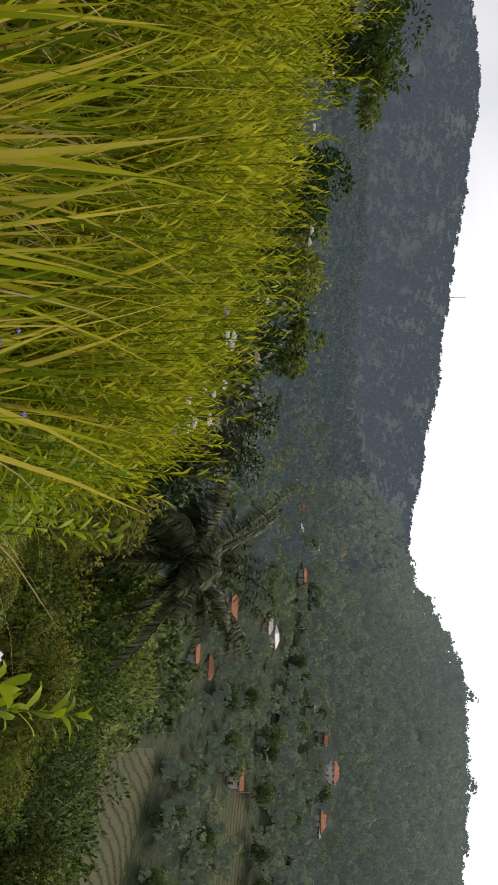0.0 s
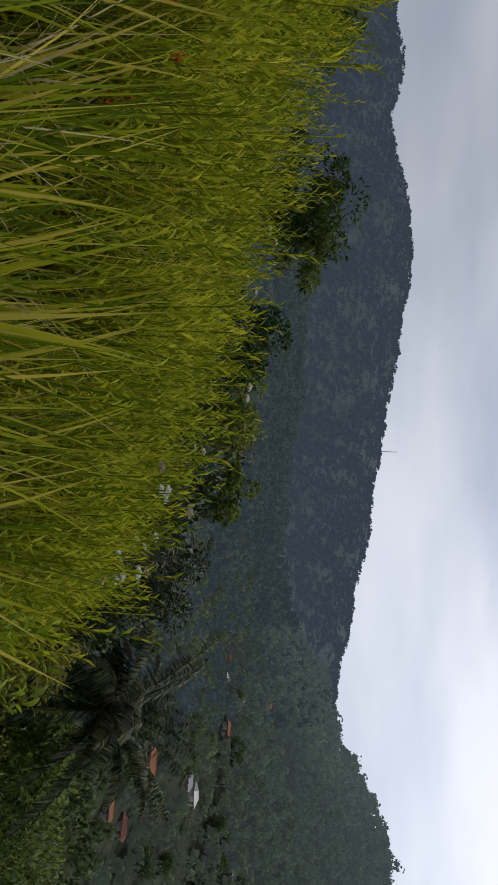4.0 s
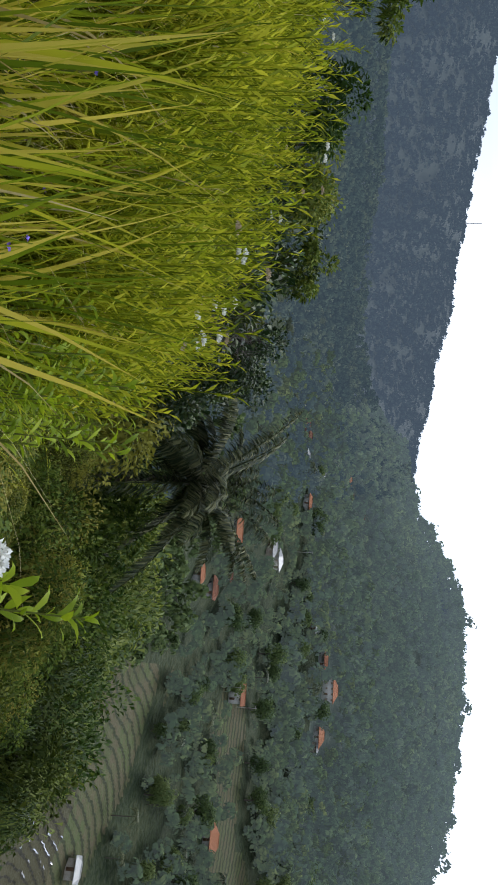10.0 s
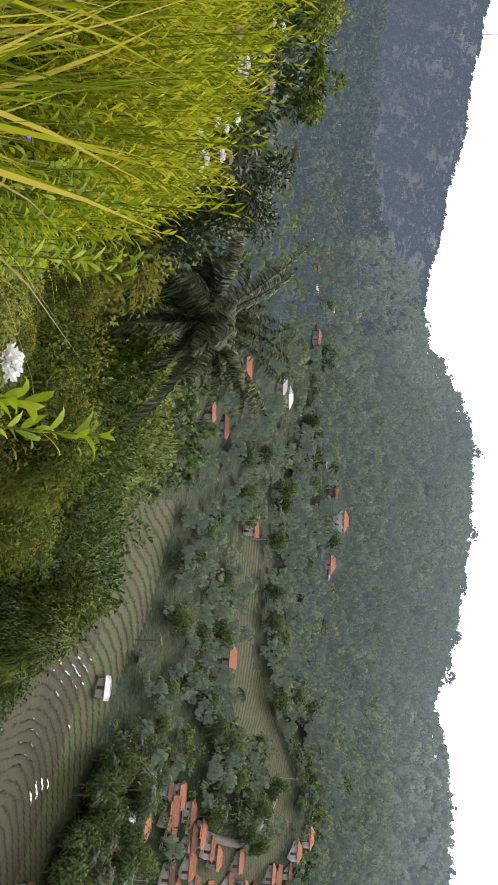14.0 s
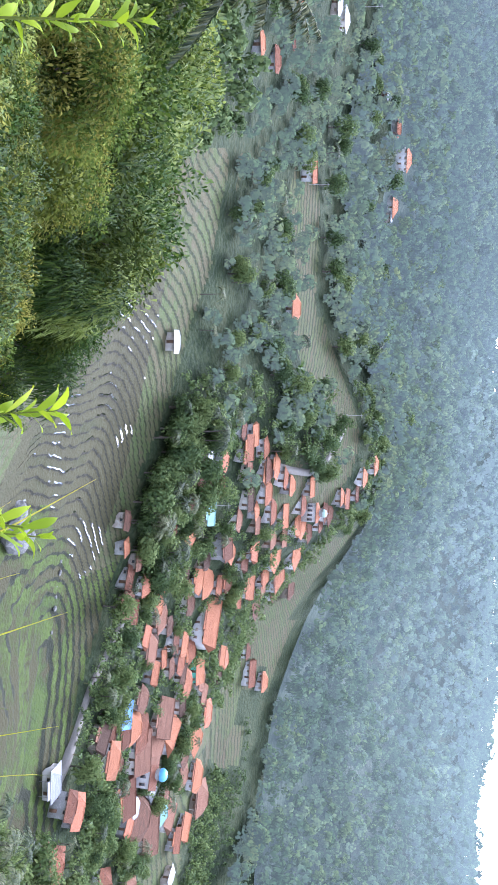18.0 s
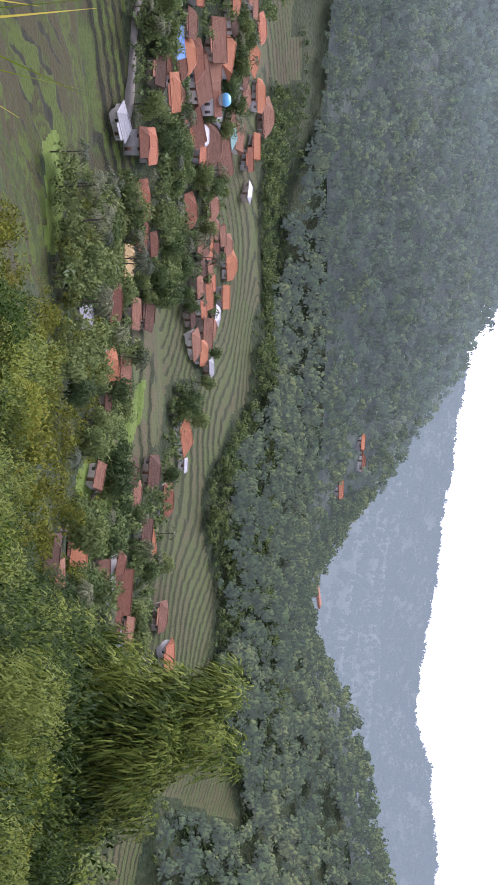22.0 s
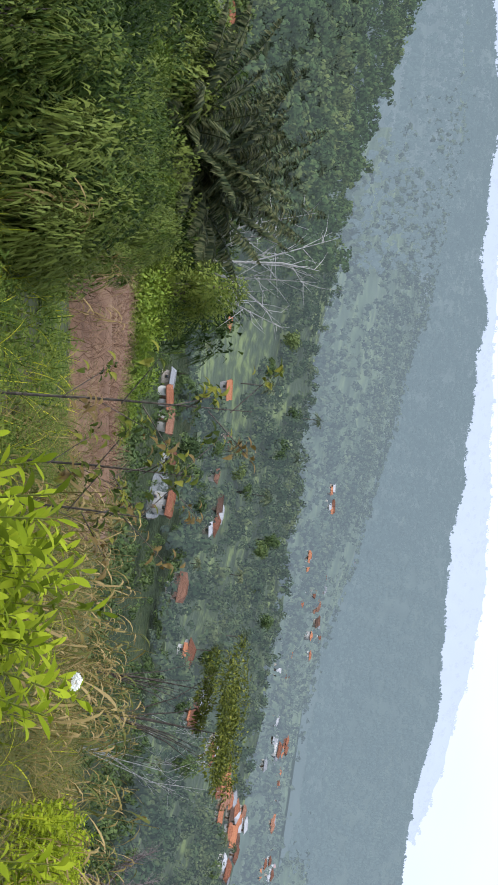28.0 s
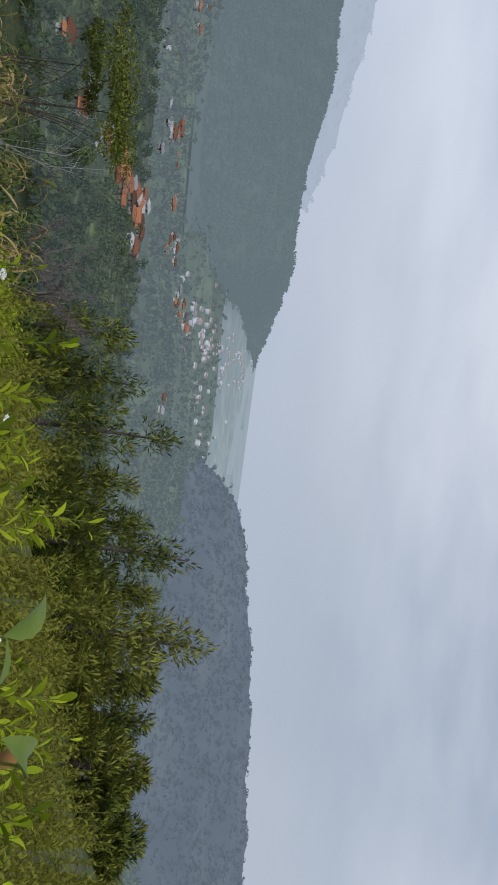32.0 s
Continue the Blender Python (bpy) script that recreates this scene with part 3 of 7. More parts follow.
gidx[field & (wander > 33) & (wander < 62) & (fr < 250)] = 7
for a0, a1, r0, r1 in ((71, 74.5, 222, 236), (75.2, 79.0, 198, 226), (79.6, 84.0, 196, 222), (66.5, 69.0, 224, 244), (50.5, 55, 166, 178)):
    gidx[in_band(wander, fr * (1 + 0.012 * ripple(fx, fy, 12.0, 1.1)), a0, a1, r0, r1, 0.6, 3) > 0.4] = 13
gidx[field & (in_band(wander, fr, 15, 33, 150, 222, 2, 6) > 0.4)] = 3
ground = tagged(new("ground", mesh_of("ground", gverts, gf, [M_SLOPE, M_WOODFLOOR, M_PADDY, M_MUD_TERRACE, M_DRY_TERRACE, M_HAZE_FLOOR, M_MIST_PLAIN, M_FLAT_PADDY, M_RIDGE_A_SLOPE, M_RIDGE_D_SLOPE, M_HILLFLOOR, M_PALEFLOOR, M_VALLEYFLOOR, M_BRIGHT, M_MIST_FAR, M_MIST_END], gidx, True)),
                "green terraced valley floor and wooded hillsides", "ground", kind="structure")
ground.data.attributes.new("terrace", "FLOAT", "POINT").data.foreach_set("value", (terrace_level(gx, gy)[0] / STEP).astype(np.float32))
centre = tagged(new("ground", mesh_of("ground", [(0.5 * math.sin(a), 0.5 * math.cos(a), -1.62) for a in np.linspace(0, 6.2832, 25)[:-1]], [list(range(23, -1, -1))], [M_SLOPE])),
                "trodden earth at the lookout", "ground", kind="structure")


# ---- far ridges that close the valley ----
def crest_line(pairs, az):
    p = np.array(pairs, dtype=float)
    return np.interp(az, p[:, 0], p[:, 1])


def ridge(pairs, dist, foot, run_in, mat, slope_mat, label, tooth, seed, cover=230, recede=None):
    """A long hill: crest heights by bearing at one distance, falling towards the valley, and a fringe of trees on its crest."""
    a0, a1 = pairs[0][0], pairs[-1][0]
    az = np.arange(a0, a1, 0.12)
    rng = np.random.default_rng(seed)
    wob = sum(np.sin(az * f + rng.uniform(0, 6)) * k for f, k in ((1.1, 3.0), (2.7, 1.6), (6.1, 0.9)))
    # recede: between two bearings the ridge draws back to so many times its distance, keeping its height in view
    away = np.ones(len(az)) if recede is None else 1 + (recede[2] - 1) * smoothstep(recede[0], recede[1], az)
    top = (crest_line(pairs, az) + wob * dist / 2500) * away
    rows, steps = [], 34
    for i in range(steps + 6):
        u = i / steps
        d = dist - run_in * (1 - u) + 0.04 * dist * 0
        fall = smoothstep(0.0, 1.0, np.array([min(u, 1.0)]))[0] * 0.35 + 0.65 * min(u, 1.0)
        z = foot + (top - foot) * fall
        if u > 1:
            z = z - (u - 1) * run_in * 0.5
        spur = np.sin(az * 0.55 + 2 * u + seed) + 0.6 * np.sin(az * 1.3 + 4 * u)
        d = d + spur * run_in * 0.03 * math.sin(math.pi * min(u, 1.0))
        z = z + (np.sin(az * 1.7 + 7 * u + seed) + np.sin(az * 3.9 - 11 * u)) * dist / 700 * math.sin(math.pi * min(u, 1.0))
        d = d + dist * (away - 1)
        rows.append(np.column_stack([np.sin(np.radians(az)) * d, np.cos(np.radians(az)) * d, z]))
    v = np.array(rows)
    R, C = v.shape[:2]
    idx = np.arange(R * C).reshape(R, C)
    f = np.stack([idx[:-1, :-1], idx[:-1, 1:], idx[1:, 1:], idx[1:, :-1]], axis=2).reshape(-1, 4)
    tagged(new("backdrop", mesh_of("backdrop", v.reshape(-1, 3), f, [slope_mat], None, True)), label, "distant hills", kind="structure")
    # crest trees and the woods on the slope, as small uneven crowns
    pos = rng.uniform(a0, a1, tooth)
    pos = pos[np.sin(pos * 1.3 + seed) + np.sin(pos * 3.7) + rng.normal(0, 0.8, tooth) > -0.8]
    h = np.interp(pos, az, top) - 4.5 * dist / 1500
    d = dist * np.interp(pos, az, away) + rng.uniform(-15, 10, len(pos))
    places = np.column_stack([np.sin(np.radians(pos)) * d, np.cos(np.radians(pos)) * d, h])
    n = int((a1 - a0) * cover * 1.6)
    i, j = rng.integers(2, steps, n), rng.integers(0, C, n)
    keep = np.sin(az[j] * 1.1 + 0.21 * i + seed) + np.sin(az[j] * 2.9 - 0.33 * i) + rng.normal(0, 0.7, n) > -0.9
    mix = rng.uniform(0, 1, (keep.sum(), 1))
    slope = v[i[keep], j[keep]] * mix + v[i[keep] + 1, j[keep]] * (1 - mix) + rng.normal(0, dist / 250, (keep.sum(), 3)) * np.array([1, 1, 0]) - np.array([0, 0, 5.0])
    places = np.vstack([places, slope])
    size = rng.uniform(0.5, 1.15, len(places)) * dist / 1500
    crown = clump(seed, 9, 4.4, 3.2, 5.0, 5.0)
    turn = rng.uniform(0, 6, len(places))
    nor = spread(crown_normals(crown[0], 5.0, 4.4, 3.2), crown[1], places * 0, np.ones(len(places)), turn)[0]
    tagged(new("ridge_woods", leafy("ridge_woods", *spread(*crown, places, size, turn), nor, [mat])), "hazy woods on the distant ridge", "woods", kind="stuff")


def clump(seed, n, rx, rz, zc, leaf, lobes=5, flat=0.5):
    """A crown of n leaf tufts (four-cornered, bent) gathered on a few lobes round the height zc; stem along z."""
    rng = np.random.default_rng(seed)
    ctr = np.column_stack([rng.normal(0, 0.45 * rx, lobes), rng.normal(0, 0.45 * rx, lobes), zc + rng.uniform(-0.5, 0.6, lobes) * rz])
    ctr[0] = (0, 0, zc + 0.3 * rz)
    rad = rng.uniform(0.45, 0.7, lobes)
    pick = rng.integers(0, lobes, n)
    d = rng.normal(0, 1, (n, 3))
    d[:, 2] = np.abs(d[:, 2]) * 0.9 - 0.25
    d /= np.linalg.norm(d, axis=1)[:, None]
    p = ctr[pick] + d * (rad[pick] * rng.uniform(0.75, 1.1, n))[:, None] * np.array([rx, rx, rz * 0.8])
    nrm = d + rng.normal(0, flat, (n, 3))
    nrm /= np.linalg.norm(nrm, axis=1)[:, None]
    a = np.cross(nrm, rng.normal(0, 1, (n, 3)))
    a /= np.linalg.norm(a, axis=1)[:, None]
    b = np.cross(nrm, a)
    s = (leaf * rng.uniform(0.6, 1.25, n))[:, None] * 0.5
    v = np.stack([p - a * s, p - b * s * 0.7 + nrm * s * 0.25, p + a * s, p + b * s * 0.7 + nrm * s * 0.25], axis=1).reshape(-1, 3)
    return v, np.arange(n * 4).reshape(n, 4)


def crown_normals(v, zc, rx, rz):
    """Shading directions of a crown: outwards from its middle, a little upwards."""
    o = (v - np.array([0, 0, zc - 0.35 * rz])) / np.array([rx, rx, rz])
    return o / (np.linalg.norm(o, axis=1)[:, None] + 1e-9) + np.array([0, 0, 0.5])


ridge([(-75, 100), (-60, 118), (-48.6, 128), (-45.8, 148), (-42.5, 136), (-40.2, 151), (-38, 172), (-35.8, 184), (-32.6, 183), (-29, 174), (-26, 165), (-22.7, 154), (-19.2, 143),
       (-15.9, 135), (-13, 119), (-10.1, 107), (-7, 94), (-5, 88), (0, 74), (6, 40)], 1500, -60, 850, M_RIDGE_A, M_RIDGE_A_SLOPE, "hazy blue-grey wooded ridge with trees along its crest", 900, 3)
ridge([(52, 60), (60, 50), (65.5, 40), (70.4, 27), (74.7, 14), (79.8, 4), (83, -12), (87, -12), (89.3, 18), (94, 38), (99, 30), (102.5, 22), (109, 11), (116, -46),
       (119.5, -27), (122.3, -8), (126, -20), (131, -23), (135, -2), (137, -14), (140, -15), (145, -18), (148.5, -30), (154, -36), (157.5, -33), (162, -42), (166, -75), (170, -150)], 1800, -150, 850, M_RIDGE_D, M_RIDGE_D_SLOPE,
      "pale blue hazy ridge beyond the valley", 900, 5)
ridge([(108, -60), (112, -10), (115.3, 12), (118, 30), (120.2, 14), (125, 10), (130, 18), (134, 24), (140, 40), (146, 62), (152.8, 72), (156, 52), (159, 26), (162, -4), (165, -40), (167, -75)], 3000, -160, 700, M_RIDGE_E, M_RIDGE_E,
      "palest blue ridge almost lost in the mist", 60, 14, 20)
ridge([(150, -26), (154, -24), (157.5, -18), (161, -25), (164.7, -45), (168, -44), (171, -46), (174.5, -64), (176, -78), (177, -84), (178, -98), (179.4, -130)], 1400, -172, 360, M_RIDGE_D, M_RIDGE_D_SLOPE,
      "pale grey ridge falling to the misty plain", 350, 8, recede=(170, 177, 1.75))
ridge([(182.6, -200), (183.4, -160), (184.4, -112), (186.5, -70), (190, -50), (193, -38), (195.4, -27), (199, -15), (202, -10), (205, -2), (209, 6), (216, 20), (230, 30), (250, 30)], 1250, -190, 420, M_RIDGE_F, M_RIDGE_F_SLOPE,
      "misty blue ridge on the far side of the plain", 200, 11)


# ---- woods on the hills ----
def woods(name, label, mat, n, a0, a1, r0, r1, keep, size, tufts, seed, leaf=2.6, flat=0.24):
    rng = np.random.default_rng(seed)
    az = rng.uniform(a0, a1, n)
    r = np.sqrt(rng.uniform(r0 * r0, r1 * r1, n))
    x, y = np.sin(np.radians(az)) * r, np.cos(np.radians(az)) * r
    ok = keep(x, y, bearing(x, y), r) & (paddy_mask(bearing(x, y), r) < 0.3)
    x, y, r = x[ok], y[ok], r[ok]
    z = height(x, y)
    parts, soft = [], []
    kinds = [clump(seed * 10 + i, tufts, 3.0, 3.6, 5.2, leaf, 6, flat) for i in range(6)]
    which = rng.integers(0, 6, len(x))
    for i, (v, f) in enumerate(kinds):
        k = which == i
        s = rng.uniform(*size, k.sum())
        turn = rng.uniform(0, 6.28, k.sum())
        parts.append(spread(v, f, np.column_stack([x[k], y[k], z[k] - 1.0]), s, turn, s * rng.uniform(0.75, 1.35, k.sum())))
        soft.append(spread(crown_normals(v, 5.2, 3.0, 3.6), f, np.zeros((k.sum(), 3)), np.ones(k.sum()), turn)[0])
    v, f = join(parts)
    return tagged(new(name, leafy(name, v, f, np.vstack(soft), [mat])), label, "woods", kind="stuff")


def on_hill(x, y, az, r):
    foot = np.interp(az, [-12, -5, 5, 18, 28, 38, 48, 57, 64, 71, 80, 95, 104, 112, 120, 130], [400, 455, 400, 370, 395, 450, 432, 398, 380, 338, 325, 286, 275, 270, 270, 300])
    far = np.interp(az, CREST[:, 0], CREST[:, 1]) + 25
    return (r > foot) & (r < far)


# ---- tall grass by the lookout ----
def blades(name, label, mat, n, a0, a1, r0, r1, length, width, seed, lean=0.5, cat="grass", tufts=0):
    rng = np.random.default_rng(seed)
    az, r = rng.uniform(a0, a1, n), r0 * (r1 / r0) ** rng.uniform(0, 1, n) ** 0.8
    if tufts:
        k = rng.integers(0, tufts, n)
        az, r = az[k] + rng.normal(0, 1.3, n), r[k] * np.exp(rng.normal(0, 0.03, n))
    x, y = np.sin(np.radians(az)) * r, np.cos(np.radians(az)) * r
    z = height(x, y)
    L = rng.uniform(*length, n)
    w = rng.uniform(*width, n)
    th = rng.uniform(0, 6.28, n)
    side = rng.uniform(0, 6.28, n)
    bend = rng.uniform(0.1, lean, n) * (1 + rng.uniform(0, 1, n) ** 4)
    seg = 6
    rows = []
    for i in range(seg + 1):
        u = i / seg
        out = L * bend * u * u
        up = L * (u - 0.35 * bend * u * u * u)
        ww = w * (1 - u ** 2.2) * (0.45 + 1.1 * u if u < 0.5 else 1.0) + 0.0006
        cx, cy, cz = x + np.cos(th) * out, y + np.sin(th) * out, z + up - 0.05
        rows.append(np.stack([np.column_stack([cx - np.cos(side) * ww / 2, cy - np.sin(side) * ww / 2, cz]), np.column_stack([cx + np.cos(side) * ww / 2, cy + np.sin(side) * ww / 2, cz])], axis=1))
    v = np.stack(rows, axis=1).reshape(n, -1, 3)
    k = 2 * (seg + 1)
    f = np.array([(2 * i, 2 * i + 1, 2 * i + 3, 2 * i + 2) for i in range(seg)])
    faces = (f[None] + (np.arange(n) * k)[:, None, None]).reshape(-1, 4)
    return tagged(new(name, mesh_of(name, v.reshape(-1, 3), faces, [mat], None, True)), label, cat, kind="stuff")



# ---- small builders ----
def part(name, mesh, parent, label=""):
    ob = new(name, mesh)
    ob.parent = parent
    return tagged(ob, label)


def thing(name, m, label, cat, group=""):
    ob = new(name)
    ob.empty_display_size = 0.3
    ob.matrix_world = m
    return tagged(ob, label, cat, group)


def box_arrays(x0, y0, z0, x1, y1, z1):
    v = [(x0, y0, z0), (x1, y0, z0), (x1, y1, z0), (x0, y1, z0), (x0, y0, z1), (x1, y0, z1), (x1, y1, z1), (x0, y1, z1)]
    f = [(0, 3, 2, 1), (4, 5, 6, 7), (0, 1, 5, 4), (1, 2, 6, 5), (2, 3, 7, 6), (3, 0, 4, 7)]
    return np.array(v, dtype=float), np.array(f)


def box(name, x0, y0, z0, x1, y1, z1, mat):
    return mesh_of(name, *box_arrays(x0, y0, z0, x1, y1, z1), [mat])


def tube(points, radii, sides=7):
    """A tapering tube along a bent line."""
    p = np.asarray(points, dtype=float)
    d = np.gradient(p, axis=0)
    d /= np.linalg.norm(d, axis=1)[:, None] + 1e-9
    ref = np.array([0.31, 0.2, 0.93]) if abs(d[0][2]) < 0.9 else np.array([1.0, 0.1, 0.0])
    a = np.cross(d, ref)
    a /= np.linalg.norm(a, axis=1)[:, None] + 1e-9
    b = np.cross(d, a)
    ang = np.linspace(0, 2 * math.pi, sides, endpoint=False)
    r = np.asarray(radii, dtype=float)[:, None, None]
    ring = p[:, None] + r * (np.cos(ang)[None, :, None] * a[:, None] + np.sin(ang)[None, :, None] * b[:, None])
    n = len(p)
    i = np.arange(n * sides).reshape(n, sides)
    f = np.stack([i[:-1], np.roll(i, -1, 1)[:-1], np.roll(i, -1, 1)[1:], i[1:]], axis=2).reshape(-1, 4)
    return ring.reshape(-1, 3), f


def unit(v):
    return v / (np.linalg.norm(v, axis=-1, keepdims=True) + 1e-9)


def leaf_quads(base, way, length, width, rng, droop=0.3, tilt=0.5, face=None):
    """Lance-shaped leaves, folded along the middle: base, two shoulders, drooping tip."""
    n = len(base)
    way = unit(way)
    up = (np.array([0, 0, 1.0]) if face is None else face) + rng.normal(0, tilt, (n, 3))
    side = unit(np.cross(way, up))
    nrm = np.cross(side, way)
    L, W = np.asarray(length)[:, None], np.asarray(width)[:, None]
    mid = base + way * L * 0.42 + nrm * L * 0.05
    tip = base + way * L + np.array([0, 0, -1.0]) * L * droop
    v = np.stack([base, mid + side * W / 2, tip, mid - side * W / 2], axis=1).reshape(-1, 3)
    return v, np.arange(4 * n).reshape(n, 4)


def leaf_strips(base, way, length, width, rng, droop=0.3, tilt=0.5):
    """Lance leaves of four pieces each, bending over towards a fine tip."""
    n = len(base)
    way = unit(way)
    side = unit(np.cross(way, np.array([0, 0, 1.0]) + rng.normal(0, tilt, (n, 3))))
    L, W = np.asarray(length)[:, None], np.asarray(width)[:, None]
    turn = rng.normal(0, 0.25, (n, 1))
    rows = []
    for u, w in ((0, 0.12), (0.22, 0.8), (0.48, 1.0), (0.76, 0.6), (1, 0.03)):
        p = base + way * L * (u - 0.25 * droop * u ** 3) + np.array([0, 0, -1.0]) * L * droop * u * u + side * L * turn * u * u
        s = side * W * w / 2 + np.cross(side, way) * W * 0.12 * math.sin(4 * u)
        rows += [p - s, p + s]
    v = np.stack(rows, axis=1).reshape(-1, 3)
    f = np.array([(0, 1, 3, 2), (2, 3, 5, 4), (4, 5, 7, 6), (6, 7, 9, 8)])
    return v, (f[None] + (np.arange(n) * 10)[:, None, None]).reshape(-1, 4)


def leaf_mass(seed, lobes, n, length, width, droop=0.3, out=1.0, up=0.2, depth=0.45, wild=0.7, shell=False):
    """Leaves over a heap of rounded lobes (x, y, z, radius across, radius up), denser outside; shell: leaves lie along the lobes like shingles."""
    rng = np.random.default_rng(seed)
    lob = np.array(lobes, dtype=float)
    w = lob[:, 3] ** 2
    pick = rng.choice(len(lob), n, p=w / w.sum())
    d = unit(rng.normal(0, 1, (n, 3)))
    rad = 1 - depth * rng.uniform(0, 1, n) ** 2
    rad = rad * (1 + 0.13 * np.sin(5 * d[:, 0] + pick) + 0.13 * np.sin(6 * d[:, 1] + 2 * pick))
    base = lob[pick, :3] + d * rad[:, None] * np.column_stack([lob[pick, 3], lob[pick, 3], lob[pick, 4]])
    way = d * out + rng.normal(0, wild, (n, 3)) * 0.7 + np.array([0, 0, up])
    k = rng.uniform(0.6, 1.25, n)
    if shell:
        way = unit(np.cross(d, rng.normal(0, 1, (n, 3)))) + 0.4 * d + rng.normal(0, 0.2, (n, 3))
        v, f = leaf_quads(base, way, length * k, width * k, rng, droop, 0.35, d + np.array([0, 0, 0.25]))
    else:
        v, f = leaf_quads(base, way, length * k, width * k, rng, droop)
    # leaves take the light by the side of the lobe that they sit on
    q = v.reshape(-1, 4, 3)
    geo = unit(np.cross(q[:, 2] - q[:, 0], q[:, 3] - q[:, 1]))
    mid = lob[:, :3].mean(axis=0)
    whole = unit((base - mid) / (np.abs(base - mid).max(axis=0) + 1e-6))
    turned = np.einsum("ij,ij->i", geo, d) < 0
    f[turned] = f[turned][:, ::-1]
    geo[turned] *= -1
    nor = unit(0.6 * d + 0.35 * whole + 0.35 * geo + np.array([0, 0, 0.15]))
    return v, f, np.repeat(nor, 4, axis=0)


# ---- houses ----
def roof_arrays(w, d, z, rise, over, hip):
    """A roof with thickness: hipped by the given length at both ends (0: gables)."""
    x, y = w / 2 + over, d / 2 + over
    th, rx = 0.14, max(w / 2 + over - hip, 0.3)
    v = [(-x, -y, z), (x, -y, z), (x, y, z), (-x, y, z), (-rx, 0, z + rise), (rx, 0, z + rise),
         (-x, -y, z - th), (x, -y, z - th), (x, y, z - th), (-x, y, z - th), (-rx, 0, z + rise - th), (rx, 0, z + rise - th)]
    quads = [(0, 1, 5, 4), (2, 3, 4, 5), (6, 10, 11, 7), (8, 11, 10, 9), (0, 6, 7, 1), (2, 8, 9, 3), (1, 7, 8, 2), (3, 9, 6, 0), (1, 2, 5, 5), (3, 0, 4, 4)]
    return np.array(v, dtype=float), quads


def roof_mesh(w, d, z, rise, over, hip, mat):
    v, quads = roof_arrays(w, d, z, rise, over, hip)
    bm = bmesh.new()
    vs = [bm.verts.new(c) for c in v]
    for q in quads:
        bm.faces.new([vs[i] for i in dict.fromkeys(q)])
    # ridge cap
    r = (v[5][0] - v[4][0]) / 2
    cv, cf = box_arrays(-r, -0.13, z + rise - 0.05, r, 0.13, z + rise + 0.09)
    cs = [bm.verts.new(c) for c in cv]
    for q in cf:
        bm.faces.new([cs[i] for i in q])
    me = bpy.data.meshes.new("roof")
    bm.to_mesh(me)
    bm.free()
    me.materials.append(mat)
    return me


M_WALL = material("limewashed_wall", [(0.24, 0.235, 0.22), (0.36, 0.355, 0.33), (0.50, 0.49, 0.46)], 0.6, 0.9, 0.1, 6, per_object=0.6)
M_WALL_OLD = material("weathered_wall", [(0.20, 0.17, 0.13), (0.33, 0.29, 0.24), (0.45, 0.43, 0.38)], 0.6, 0.95, 0.2, 6, per_object=0.7)
M_ROOF_RED = material("red_clay_tiles", [(0.1153, 0.0476, 0.0258), (0.2171, 0.0813, 0.0403), (0.3392, 0.1372, 0.065)], 0.35, 0.85, 0.5, 14, per_object=0.8, stretch=(1, 5, 5))
M_ROOF_DARK = material("weathered_brown_tiles", [(0.0746, 0.043, 0.0282), (0.1425, 0.0726, 0.0447), (0.2307, 0.1156, 0.0706)], 0.35, 0.9, 0.5, 14, per_object=0.6, stretch=(1, 5, 5))
M_ROOF_ORANGE = material("new_orange_tiles", [(0.3068, 0.112, 0.0582), (0.4012, 0.1624, 0.084)], 0.35, 0.8, 0.5, 14, stretch=(1, 5, 5))
M_ROOF_ZINC = material("zinc_sheet", [(0.15, 0.155, 0.16), (0.24, 0.245, 0.25), (0.36, 0.36, 0.36)], 0.5, 0.5, 0.2, 10, per_object=0.5, metal=0.2, stretch=(1, 5, 5))
M_ROOF_BLUE = material("blue_painted_sheet", [(0.06, 0.17, 0.42), (0.10, 0.24, 0.52)], 0.5, 0.5, 0.2, 10)
M_ROOF_TEAL = material("teal_tarpaulin", [(0.09, 0.20, 0.18), (0.15, 0.28, 0.25)], 0.5, 0.6, 0.2, 8)
M_THATCH = material("straw_thatch", [(0.36, 0.25, 0.11), (0.50, 0.37, 0.18)], 0.6, 0.95, 0.6, 16, stretch=(4, 1, 1))
M_GREEN_WALL = material("mint_green_wall", [(0.10, 0.42, 0.30), (0.16, 0.52, 0.38)], 0.6, 0.8, 0.1, 6)
M_GLASS = material("dark_window_glass", [(0.04, 0.045, 0.05), (0.09, 0.095, 0.10)], 1.5, 0.15, 0, 4, spec=0.6)
M_FRAME = material("painted_window_frame", [(0.24, 0.18, 0.13), (0.40, 0.32, 0.25)], 2.0, 0.7, 0.1, 6, per_object=0.6)
M_DOOR = material("brown_door", [(0.10, 0.06, 0.035), (0.17, 0.10, 0.06)], 2.0, 0.7, 0.1, 6, per_object=0.5)
M_DOME_BLUE = material("sky_blue_dome", [(0.10, 0.36, 0.62), (0.16, 0.46, 0.72)], 0.8, 0.35, 0.05, 6, spec=0.5)
M_DOME_GREEN = material("pale_green_dome", [(0.32, 0.50, 0.42), (0.45, 0.60, 0.52)], 0.8, 0.4, 0.05, 6, spec=0.5)
